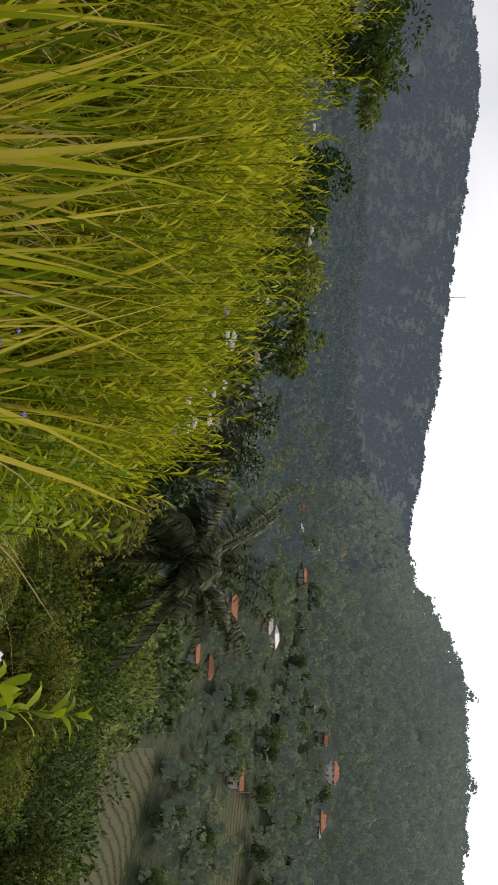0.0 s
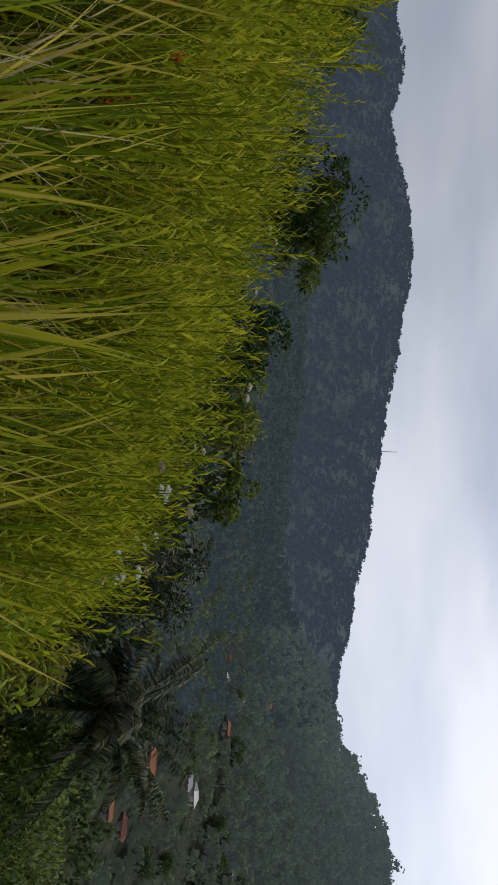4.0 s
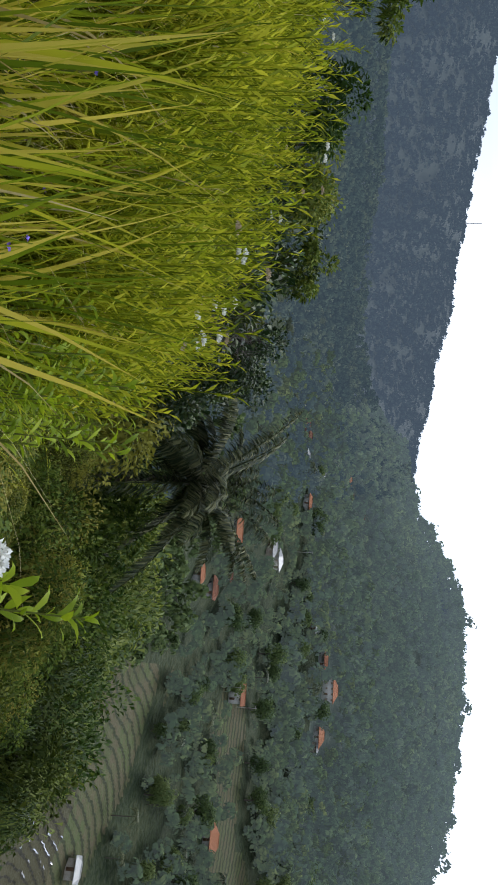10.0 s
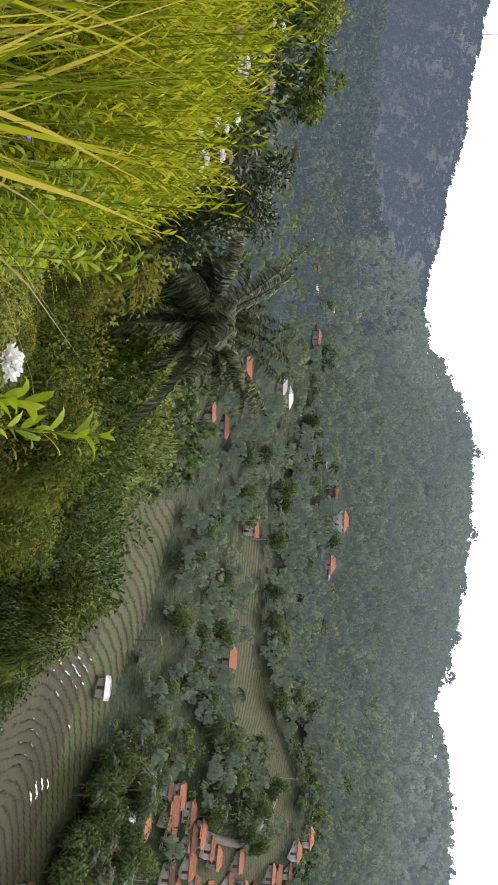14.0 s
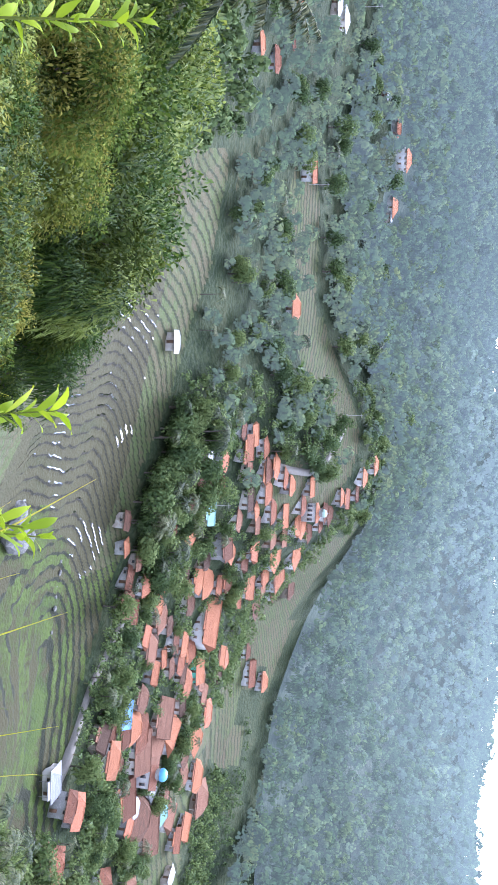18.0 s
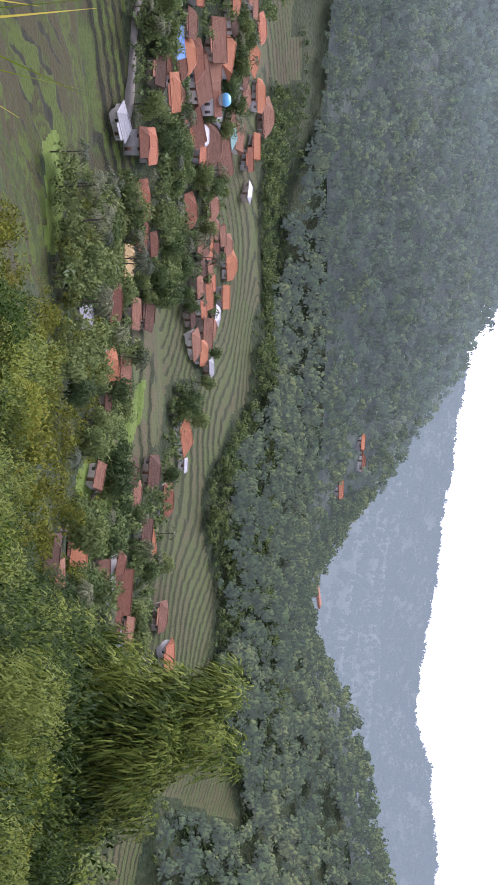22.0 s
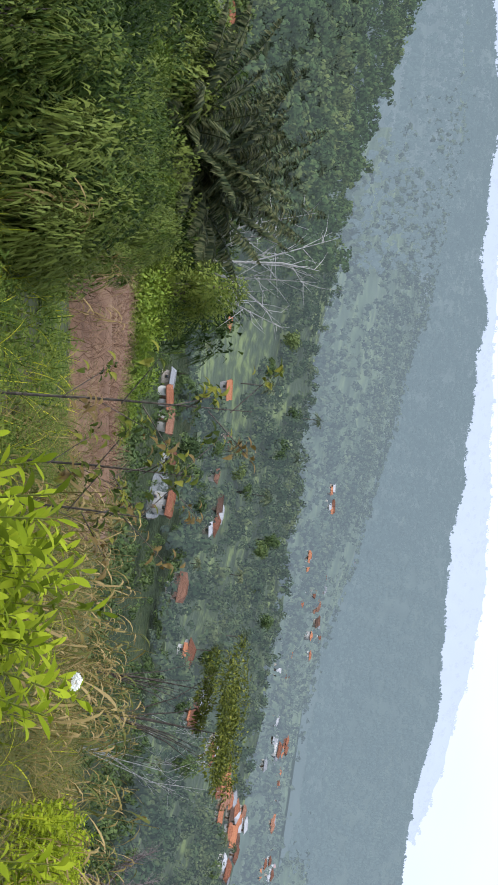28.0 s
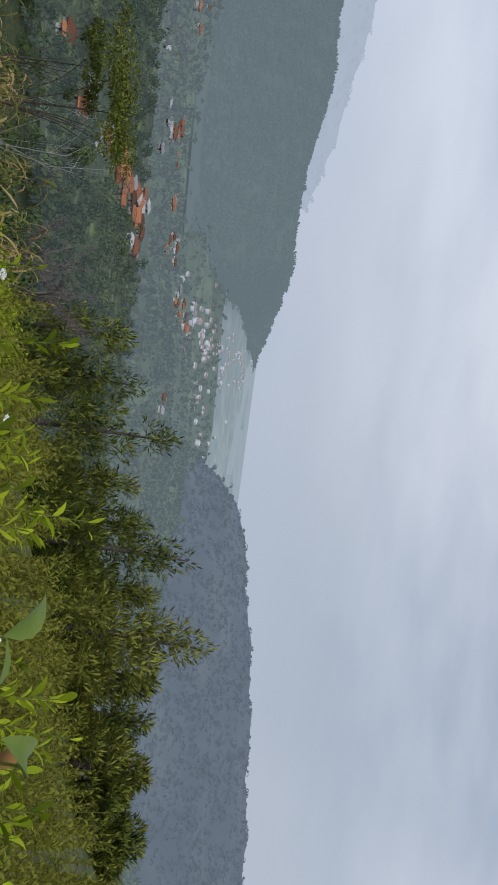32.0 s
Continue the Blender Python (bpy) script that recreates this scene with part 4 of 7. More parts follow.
STYLES = [(M_ROOF_RED, M_WALL, "red clay tiled roof and pale walls"), (M_ROOF_DARK, M_WALL_OLD, "weathered dark brown tiled roof"), (M_ROOF_ORANGE, M_WALL, "bright new orange tiled roof"),
          (M_ROOF_ZINC, M_WALL_OLD, "pale zinc sheet roof"), (M_ROOF_RED, M_WALL, "two white storeys under a red tiled roof"), (M_ROOF_ORANGE, M_WALL, "tall white gable and an orange roof"),
          (M_ROOF_RED, M_GREEN_WALL, "mint green walls and red roof"), (M_ROOF_TEAL, M_WALL_OLD, "teal tarpaulin over its roof"), (M_ROOF_BLUE, M_WALL, "blue sheet roof"),
          (M_THATCH, M_WALL_OLD, "straw-coloured thatched roof")]
HOUSES = []


def house(x, y, yaw, w, style, group, rng):
    roof, wall, words = STYLES[style]
    two = style in (4, 5)
    d = w * rng.uniform(0.62, 0.85)
    h = rng.uniform(2.2, 2.6) * (1.9 if two else 1.0)
    z = min(height_at(x + a, y + b) for a in (-0.3 * w, 0.3 * w) for b in (-0.3 * d, 0.3 * d)) + 0.3
    kind = "hut" if w < 4.5 else "house"
    ob = thing(kind, pose(x, y, z, 0, 0, yaw), f"village {kind} with {words}", kind, group)
    HOUSES.append((x, y, max(w, d)))
    walls = box_arrays(-w / 2, -d / 2, -2.2, w / 2, d / 2, h)
    rise = d * 0.5 * rng.uniform(0.5, 0.68)
    hip = rng.choice([0.0, d * 0.45, d * 0.45])
    part("wall", mesh_of("wall", *walls, [wall]), ob)
    part("roof", roof_mesh(w, d, h, rise, 0.75, hip if hip else 0.15, roof), ob)
    if math.hypot(x, y) > 560:
        return ob
    if hip == 0:
        for s in (-1, 1):
            bm = bmesh.new()
            for q in (s * w / 2, s * (w / 2 - 0.12)):
                bm.faces.new([bm.verts.new(c) for c in ((q, -d / 2, h), (q, d / 2, h), (q, 0, h + rise * 0.9))])
            me = bpy.data.meshes.new("gable")
            bm.to_mesh(me)
            bm.free()
            me.materials.append(wall)
            part("gable", me, ob)
    n = max(1, int(w / 2.6))
    for floor in range(2 if two else 1):
        for i in range(n):
            cx = -w / 2 + w * (i + 0.5) / n
            zb = floor * 2.7 + 0.9
            if floor == 0 and i == n // 2 and w > 4.5:
                part("door", box("door", cx - 0.45, -d / 2 - 0.05, 0.0, cx + 0.45, -d / 2 + 0.02, 2.0, M_DOOR), ob)
                continue
            fr = part("window", box("window", cx - 0.5, -d / 2 - 0.06, zb, cx + 0.5, -d / 2 + 0.02, zb + 0.95, M_FRAME), ob)
            if math.hypot(x, y) < 290:
                part("pane", box("pane", cx - 0.38, -d / 2 - 0.08, zb + 0.1, cx + 0.38, -d / 2 - 0.04, zb + 0.85, M_GLASS), fr)
    if w > 6.5 and rng.random() < 0.5:
        pc = roof_mesh(w * 0.6, 1.6, 0, 0.35, 0.15, 0.2, roof)
        p = part("porch_roof", pc, ob)
        p.matrix_local = pose(w * rng.uniform(-0.1, 0.1), -d / 2 - 0.9, h - 0.3)
        for s in (-0.27, 0.27):
            part("porch_post", box("porch_post", s * w - 0.06, -d / 2 - 1.5, -0.6, s * w + 0.06, -d / 2 - 1.38, h - 0.4, M_WALL), ob)
    return ob


def plots(group, *rows):
    rng = random.Random(len(HOUSES) + 5)
    for x, y, yaw, w, style in rows:
        house(x, y, yaw, w, style, group, rng)


def mosque(x, y, yaw, w, dome_mat, colour):
    z = height_at(x, y) + 0.2
    ob = thing("mosque", pose(x, y, z, 0, 0, yaw), f"small white village mosque with a {colour} dome", "mosque")
    HOUSES.append((x, y, w))
    part("wall", box("wall", -w / 2, -w * 0.45, -2, w / 2, w * 0.45, 4.2, M_WALL), ob)
    part("roof", roof_mesh(w, w * 0.9, 4.2, 1.3, 0.5, w * 0.35, M_ROOF_RED), ob)
    part("drum", mesh_of("drum", *tube([(0, 0, 4.6), (0, 0, 6.4)], [w * 0.2, w * 0.2], 12), [M_WALL]), ob)
    prof = [(math.cos(a) ** 0.8 * (1 + 0.12 * math.sin(2 * a)), math.sin(a) * 1.15) for a in np.linspace(0, 1.5, 9)]
    part("dome", mesh_of("dome", *tube([(0, 0, 6.4 + q * w * 0.21) for p, q in prof], [p * w * 0.22 for p, q in prof], 18), [dome_mat], None, True), ob, f"{colour} painted dome")
    part("finial", mesh_of("finial", *tube([(0, 0, 6.3 + w * 0.24), (0, 0, 7.6 + w * 0.24)], [0.12, 0.02], 6), [M_ROOF_ZINC]), ob)
    for i in range(4):
        cx = -w / 2 + w * (i + 0.5) / 4
        fr = part("window", box("window", cx - 0.5, -w * 0.45 - 0.06, 0.8, cx + 0.5, -w * 0.45 + 0.02, 2.8, M_FRAME), ob)
        part("pane", box("pane", cx - 0.38, -w * 0.45 - 0.08, 0.95, cx + 0.38, -w * 0.45 - 0.04, 2.65, M_GLASS), fr)


plots("upper village",
      (96.4, 307.9, 343, 9.8, 0), (116.7, 227.9, 340, 4.5, 3), (126.0, 245.1, 325, 4.1, 0), (124.6, 248.7, 339, 7.3, 0), (121.6, 252.2, 349, 6.1, 0),
      (127.6, 229.2, 337, 3.9, 1), (132.0, 234.9, 356, 5.3, 0), (137.3, 254.9, 318, 5.6, 0), (136.6, 256.2, 333, 7.6, 0), (137.1, 260.0, 321, 7.1, 0),
      (143.7, 264.3, 319, 5.9, 0), (148.5, 267.7, 328, 6.0, 0), (145.4, 256.7, 334, 7.7, 0), (155.3, 260.8, 336, 7.9, 0), (161.5, 268.9, 337, 7.5, 0),
      (149.9, 251.5, 5, 4.5, 0), (156.3, 282.1, 345, 6.3, 0), (177.0, 299.6, 304, 6.8, 0), (163.4, 280.5, 333, 7.0, 0),
)
plots("upper village",
      (173.9, 282.8, 318, 7.2, 0), (174.6, 286.8, 320, 11.7, 0), (183.7, 294.6, 349, 7.5, 0), (183.0, 299.4, 325, 5.2, 0), (179.7, 302.8, 298, 7.6, 0),
      (174.1, 306.8, 335, 6.1, 0), (177.5, 311.4, 326, 7.0, 0), (178.7, 318.4, 312, 5.5, 0), (171.8, 320.2, 317, 6.3, 0), (172.2, 332.6, 323, 7.3, 0),
)
plots("middle village",
      (130.3, 220.0, 329, 4.0, 0), (143.0, 223.1, 321, 7.7, 0), (139.6, 231.4, 330, 7.2, 7), (156.3, 239.8, 356, 8.8, 4), (172.4, 255.1, 313, 7.4, 0),
      (170.7, 258.9, 314, 7.5, 2), (192.3, 269.2, 320, 11.6, 0), (194.9, 278.3, 343, 7.4, 0), (186.5, 280.7, 315, 11.7, 0), (205.7, 297.0, 348, 14.1, 0),
      (195.0, 298.2, 306, 13.9, 0), (222.4, 306.4, 308, 7.4, 0), (233.8, 325.5, 323, 9.6, 1), (219.8, 291.5, 309, 9.6, 1), (166.3, 232.8, 315, 8.9, 0),
      (170.4, 237.6, 332, 10.3, 0), (166.5, 227.4, 335, 4.3, 1), (173.9, 228.9, 325, 6.4, 1), (120.2, 192.2, 324, 4.1, 1),
)
plots("middle village",
      (128.3, 191.5, 348, 3.5, 0), (135.9, 196.4, 332, 4.3, 1), (148.0, 191.8, 319, 5.5, 1), (168.6, 213.3, 341, 7.3, 1), (175.5, 208.2, 305, 6.1, 1),
)
plots("main village",
      (147.5, 191.3, 325, 6.6, 1), (167.9, 213.5, 332, 7.3, 1), (175.6, 206.2, 319, 8.5, 1), (184.7, 206.0, 309, 6.2, 0), (182.9, 220.0, 326, 6.4, 0),
      (188.0, 225.1, 311, 7.2, 0), (193.1, 221.7, 309, 6.5, 0), (190.2, 240.1, 305, 16, 4), (194.0, 229.3, 341, 6.7, 0), (204.9, 225.4, 309, 8.1, 0),
      (207.9, 236.5, 337, 8.4, 6), (232.5, 240.9, 322, 8.9, 5), (219.2, 257.6, 315, 6.7, 0), (265.7, 302.9, 329, 10.6, 0), (251.5, 300.2, 324, 5.8, 0),
      (278.8, 312.5, 320, 8.2, 0), (177.3, 169.3, 292, 6.7, 1), (185.7, 170.4, 314, 9.1, 4), (210.4, 185.5, 326, 6.3, 2),
)
plots("main village",
      (184.4, 187.2, 323, 7.1, 8), (195.8, 193.7, 331, 8.7, 0), (209.1, 198.0, 337, 12.9, 1), (201.4, 197.4, 321, 11.4, 0), (221.4, 190.2, 342, 11.8, 0),
      (213.8, 204.3, 289, 13.2, 1), (206.1, 209.2, 312, 11.8, 1), (218.7, 214.4, 274, 10.9, 0), (249.0, 225.9, 325, 8.9, 1), (236.2, 194.1, 311, 13.7, 1),
      (249.2, 201.1, 336, 15.7, 1), (230.2, 192.6, 304, 5.4, 3), (233.3, 203.2, 279, 5.5, 3), (252.9, 211.8, 330, 7.3, 7), (259.5, 215.4, 288, 9.0, 1),
      (240.8, 236.1, 294, 10.4, 0), (262.8, 238.4, 309, 11.0, 0), (279.3, 242.6, 321, 13.0, 1), (276.6, 225.7, 301, 8.7, 0),
)
plots("main village",
      (274.8, 218.2, 311, 7.8, 0), (285.5, 210.7, 276, 6.3, 3), (170.3, 147.2, 339, 7.3, 3), (178.0, 147.1, 308, 6.4, 4), (184.7, 151.3, 311, 8.2, 2),
      (183.6, 135.5, 316, 6.3, 1), (190.2, 137.8, 309, 9.7, 0), (202.9, 132.2, 306, 5.5, 0), (196.2, 130.2, 289, 8.6, 0), (193.6, 120.8, 300, 7.4, 9),
      (239.9, 169.6, 312, 10.6, 0), (257.2, 184.0, 322, 8.5, 1), (264.4, 171.8, 301, 8.5, 0), (291.0, 180.5, 303, 10.7, 0), (283.1, 184.3, 308, 7.5, 1),
)
plots("lower village",
      (168.3, 90.8, 307, 6.3, 3), (185.6, 103.8, 303, 9.2, 4), (206.1, 111.6, 294, 7.5, 1), (214.9, 115.9, 290, 7.8, 1), (240.1, 146.7, 319, 7.4, 1),
      (260.9, 169.7, 308, 8.1, 1), (272.4, 173.4, 303, 6.7, 0), (288.4, 180.8, 358, 7.0, 0), (264.2, 154.6, 314, 6.4, 1), (273.7, 156.6, 313, 8.2, 0),
      (291.0, 166.0, 302, 7.8, 0), (285.7, 155.0, 282, 5.9, 3), (269.8, 134.4, 315, 9.4, 1), (276.2, 142.3, 296, 9.7, 1), (274.8, 133.6, 297, 8.0, 0),
      (281.3, 130.9, 311, 5.5, 3), (197.0, 90.0, 311, 9.4, 0), (208.5, 94.3, 298, 8.6, 1), (196.7, 79.6, 292, 4.6, 1),
)
plots("lower village",
      (268.8, 98.9, 324, 10.5, 0), (273.5, 90.2, 297, 3.6, 3), (196.8, 60.4, 271, 5.6, 1), (226.9, 71.3, 299, 7.6, 1), (243.4, 77.3, 290, 9.4, 1),
      (233.3, 67.3, 287, 6.5, 1), (263.3, 74.5, 297, 10.1, 0), (246.6, 59.0, 287, 7.4, 1), (252.6, 57.6, 315, 5.5, 0), (145.8, 29.3, 285, 6.6, 1),
      (190.6, 41.8, 286, 10.6, 0), (155.5, 27.6, 299, 4.3, 1), (153.4, 21.5, 269, 5.1, 1), (170.9, 20.1, 293, 3.8, 0), (196.2, 22.3, 275, 6.4, 0),
      (212.9, 39.4, 299, 7.0, 1), (222.2, 43.5, 267, 6.1, 4), (234.4, 38.7, 286, 11.4, 0), (219.5, 35.7, 254, 6.0, 3),
)
plots("lower village",
      (229.2, 27.5, 270, 8.6, 0), (242.9, 28.6, 277, 7.8, 1), (276.9, 39.0, 286, 8.8, 1),
)
plots("hillside hamlet",
      (233.3, 20.9, 307, 9.7, 3), (286.1, 28.0, 305, 7.8, 2), (471.0, 176.1, 269, 8.2, 0), (483.9, 168.8, 277, 10.0, 0), (467.6, 146.1, 307, 9.6, 0),
)
plots("east hamlet",
      (214.6, -22.1, 271, 5.4, 0), (164.4, -42.7, 234, 7.1, 1), (191.4, -41.6, 266, 5.5, 1), (205.9, -46.0, 239, 8.0, 1), (197.5, -48.3, 243, 3.5, 3),
      (196.8, -54.4, 234, 6.4, 1), (215.4, -95.0, 242, 6.4, 1), (236.3, -109.6, 281, 8.8, 4), (245.0, -122.5, 249, 5.5, 0),
)
plots("west hamlets",
      (-4.6, 357.8, 359, 8.4, 3), (1.2, 379.9, 40, 7.4, 3), (-7.5, 275.5, 354, 6.3, 0), (6.5, 297.6, 356, 4.3, 0), (11.0, 280.0, 354, 6.4, 0),
      (5.9, 252.6, 5, 4.6, 0), (-76.5, 443.2, 5, 4.7, 3), (-70.6, 450.7, 32, 8.9, 0), (-63.6, 452.8, 3, 5.9, 0), (-53.1, 443.1, 16, 4.6, 3),
      (-47.8, 482.6, 9, 4.4, 3), (-52.3, 587.0, 351, 13.7, 4), (-44.4, 596.4, 349, 9.7, 0), (-31.1, 606.6, 2, 5.5, 0), (-27.7, 439.6, 327, 7.1, 0),
      (-16.9, 542.0, 2, 4.2, 3), (52.6, 339.4, 352, 7.2, 4), (34.1, 441.5, 358, 4.6, 3), (50.1, 449.9, 352, 7.3, 0),
)
plots("west hamlets",
      (65.7, 458.9, 358, 10.8, 4), (92.2, 448.2, 343, 4.7, 3), (87.0, 451.7, 359, 10.1, 0),
)
plots("valley houses",
      (195.6, -201.8, 198, 3.4, 0), (128.8, -159.6, 233, 4.7, 0), (133.2, -157.8, 206, 3.4, 3), (183.9, -222.0, 227, 5.6, 0), (124.7, -164.6, 210, 5.1, 1),
      (119.9, -174.8, 208, 3.4, 0), (109.2, -178.6, 199, 5.2, 4), (141.8, -244.4, 232, 3.4, 3), (156.2, -233.2, 196, 4.1, 1), (171.5, -234.5, 197, 4.2, 1),
      (152.8, -245.5, 215, 5.0, 1), (105.2, -217.3, 210, 3.4, 1), (102.2, -254.2, 203, 3.4, 0), (93.5, -288.8, 183, 8.9, 0), (86.9, -316.4, 185, 3.5, 3),
      (89.4, -362.1, 208, 6.0, 0), (89.4, -383.2, 177, 7.6, 1), (82.0, -381.5, 202, 6.3, 0), (92.3, -413.3, 204, 6.0, 1),
)
plots("valley houses",
      (86.1, -428.8, 193, 8.4, 0), (81.7, -441.9, 171, 7.3, 0), (69.8, -438.6, 219, 4.2, 3), (93.6, -438.2, 194, 5.1, 3),
)
# small houses that fill the lanes of the village
fill_rng = random.Random(31)
VILLAGE = [q for q in HOUSES if 20 < math.degrees(math.atan2(q[0], q[1])) < 66 and 240 < math.hypot(q[0], q[1]) < 345]
for k in range(150):
    q = fill_rng.choice(VILLAGE)
    a, off = fill_rng.uniform(0, 6.28), fill_rng.uniform(6.0, 9.5)
    x, y, w = q[0] + off * math.cos(a), q[1] + off * math.sin(a), fill_rng.uniform(4.6, 6.8)
    if len(HOUSES) < 262 and all(math.hypot(x - p[0], y - p[1]) > 0.36 * (w + p[2]) + 1.0 for p in HOUSES) and paddy_mask(bearing(np.array([x]), np.array([y])), np.array([math.hypot(x, y)]))[0] < 0.4:
        house(x, y, -math.degrees(math.atan2(x, y)) + fill_rng.uniform(-25, 25), w, fill_rng.choice([0, 0, 1, 1, 1, 2]), "main village", fill_rng)
mosque(221.3, 199.5, 312, 9.5, M_DOME_BLUE, "sky-blue")
mosque(171.1, 288.1, 330, 7.0, M_DOME_GREEN, "pale green")

house(78.8, 219.5, 340, 5.0, 3, "middle village", random.Random(3))

# far houses along the valley road and in the misty town: bearing, dip below the horizon, spread of both, number
town_rng = random.Random(9)
FAR_TOWN = []


def ground_under(az, dip):
    """The place where a line of sight with that bearing and dip meets the ground."""
    r = np.exp(np.linspace(math.log(120), math.log(2300), 700))
    z = height(r * math.sin(radians(az)), r * math.cos(radians(az)))
    k = np.nonzero(z >= -r * math.tan(radians(dip)))[0]
    return polar(az, float(r[k[0]]) if len(k) else 2300.0)


for az, dip, da, dd, n in [(147.3, 9.0, 0.8, 0.2, 5), (152.6, 9.9, 0.9, 0.15, 6), (154.9, 8.95, 1.2, 0.3, 12), (157.2, 10.7, 0.8, 0.25, 8), (160.5, 10.5, 1.6, 0.2, 6), (163.5, 10.2, 1.3, 0.25, 14), (167.4, 9.95, 1.3, 0.2, 11),
                           (169.8, 9.7, 0.9, 0.15, 8), (172.9, 8.8, 0.8, 0.25, 9), (174.8, 7.9, 1.0, 0.4, 26), (176.1, 6.7, 0.9, 0.45, 30), (176.9, 5.4, 1.0, 0.5, 26), (177.9, 4.5, 0.9, 0.35, 14), (180.5, 7.0, 1.3, 0.4, 9), (182.8, 6.0, 0.9, 0.35, 8),
                           (180.6, 9.2, 0.4, 0.2, 4), (150.5, 6.4, 2.5, 0.4, 3), (168.0, 6.2, 2.5, 0.7, 6)]:
    for k in range(n):
        a = az + town_rng.gauss(0, da)
        px, py = ground_under(a, dip + town_rng.gauss(0, dd))
        w = town_rng.uniform(5.0, 8.5)
        if math.hypot(px, py) < 900:
            house(px, py, -a + town_rng.uniform(-40, 40), w, town_rng.choice([0, 0, 1, 1, 3, 3, 4]), "far valley town", town_rng)
        else:
            FAR_TOWN.append((px, py, height_at(px, py), radians(town_rng.uniform(0, 180)), w, town_rng.choice([1, 1, 1, 2, 2, 3])))
            HOUSES.append((px, py, w))
tv, tf, ti = [], [], []
for px, py, pz, turn, w, roof in FAR_TOWN:
    c, q = math.cos(turn), math.sin(turn)
    d, h = 0.72 * w, town_rng.choice([2.6, 2.8, 5.2])
    for (v, f), m in ((box_arrays(-w / 2, -d / 2, -2, w / 2, d / 2, h), 0), (roof_arrays(w, d, h, 0.28 * d, 0.6, 0.4 * d), roof)):
        at = sum(len(b) for b in tv)
        tv.append(np.column_stack([px + v[:, 0] * c - v[:, 1] * q, py + v[:, 0] * q + v[:, 1] * c, pz + v[:, 2]]))
        for quad in f:
            for tri in ((quad[0], quad[1], quad[2]), (quad[0], quad[2], quad[3])):
                if len(set(tri)) == 3:
                    tf.append([at + int(k) for k in tri])
                    ti.append(m)
# walls and roofs emit a bluish tint: the town's mist is painted on them
M_MISTY_WALL = material("misty_white_wall", [(0.30, 0.30, 0.30), (0.52, 0.52, 0.50)], 0.02, 0.9, 0, 6, haze_glow=(0.62, 0.72, 0.82, 0.10))
M_MISTY_RED = material("misty_red_roof", [(0.17, 0.085, 0.07), (0.26, 0.14, 0.11)], 0.02, 0.9, 0, 6, haze_glow=(0.62, 0.72, 0.82, 0.13))
M_MISTY_BROWN = material("misty_brown_roof", [(0.12, 0.085, 0.075), (0.20, 0.14, 0.12)], 0.02, 0.9, 0, 6, haze_glow=(0.62, 0.72, 0.82, 0.13))
M_MISTY_ZINC = material("misty_sheet_roof", [(0.24, 0.25, 0.26), (0.46, 0.46, 0.46)], 0.02, 0.6, 0, 6, haze_glow=(0.62, 0.72, 0.82, 0.10))
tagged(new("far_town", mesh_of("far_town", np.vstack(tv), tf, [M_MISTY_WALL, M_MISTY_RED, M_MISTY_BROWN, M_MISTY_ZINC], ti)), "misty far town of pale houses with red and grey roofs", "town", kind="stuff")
for az, dip, da, dd, n in [(165.6, 13.4, 0.5, 0.25, 9), (166.9, 12.7, 0.5, 0.25, 9), (168.1, 12.1, 0.4, 0.25, 8), (170.3, 12.4, 0.4, 0.2, 7), (164.0, 14.6, 0.3, 0.15, 3), (161.2, 15.7, 0.4, 0.15, 3), (157.4, 17.2, 0.4, 0.2, 3), (153.6, 18.5, 0.4, 0.3, 3), (149.0, 16.7, 0.6, 0.3, 3)]:
    for k in range(n):
        a = az + town_rng.gauss(0, da)
        px, py = ground_under(a, dip + town_rng.gauss(0, dd))
        if all(math.hypot(px - q[0], py - q[1]) > 5.5 for q in HOUSES):
            house(px, py, -a + town_rng.uniform(-40, 40), town_rng.uniform(5.0, 8.0), town_rng.choice([0, 0, 0, 1, 3]), "valley houses", town_rng)


M_PATH = material("pale_concrete_lane", [(0.13, 0.12, 0.10), (0.20, 0.185, 0.16)], 0.5, 0.9, 0.1, 8)


def lane(name, label, width, points, lift=0.25):
    """A narrow road laid over the ground, with a kerb's thickness."""
    p = np.array(points, dtype=float)
    t = np.linspace(0, len(p) - 1, 14 * len(p))
    line = np.column_stack([np.interp(t, np.arange(len(p)), p[:, 0]), np.interp(t, np.arange(len(p)), p[:, 1])])
    for _ in range(12):
        line[1:-1] = 0.25 * line[:-2] + 0.5 * line[1:-1] + 0.25 * line[2:]
    d = unit(np.gradient(line, axis=0))
    s = np.column_stack([d[:, 1], -d[:, 0]]) * width / 2
    a, b = line + s, line - s
    z = np.maximum(height(a[:, 0], a[:, 1]), height(b[:, 0], b[:, 1])) + lift
    for _ in range(6):
        z[1:-1] = 0.25 * z[:-2] + 0.5 * z[1:-1] + 0.25 * z[2:]
    n = len(line)
    v = np.vstack([np.column_stack([a, z]), np.column_stack([b, z]), np.column_stack([a, z - 1.5]), np.column_stack([b, z - 1.5])])
    i = np.arange(n - 1)
    f = np.vstack([np.column_stack([i, i + 1, n + i + 1, n + i]), np.column_stack([2 * n + i, 2 * n + i + 1, i + 1, i]), np.column_stack([n + i, n + i + 1, 3 * n + i + 1, 3 * n + i])])
    return tagged(new(name, mesh_of(name, v, f, [M_PATH])), label, "road", kind="structure")


lane("road", "pale concrete road along the foot of the village", 3.4, [(150, 205), (154.9, 190.7), (159, 180.1), (161.7, 171), (166.8, 162.7), (171.2, 156.1), (176, 146)])
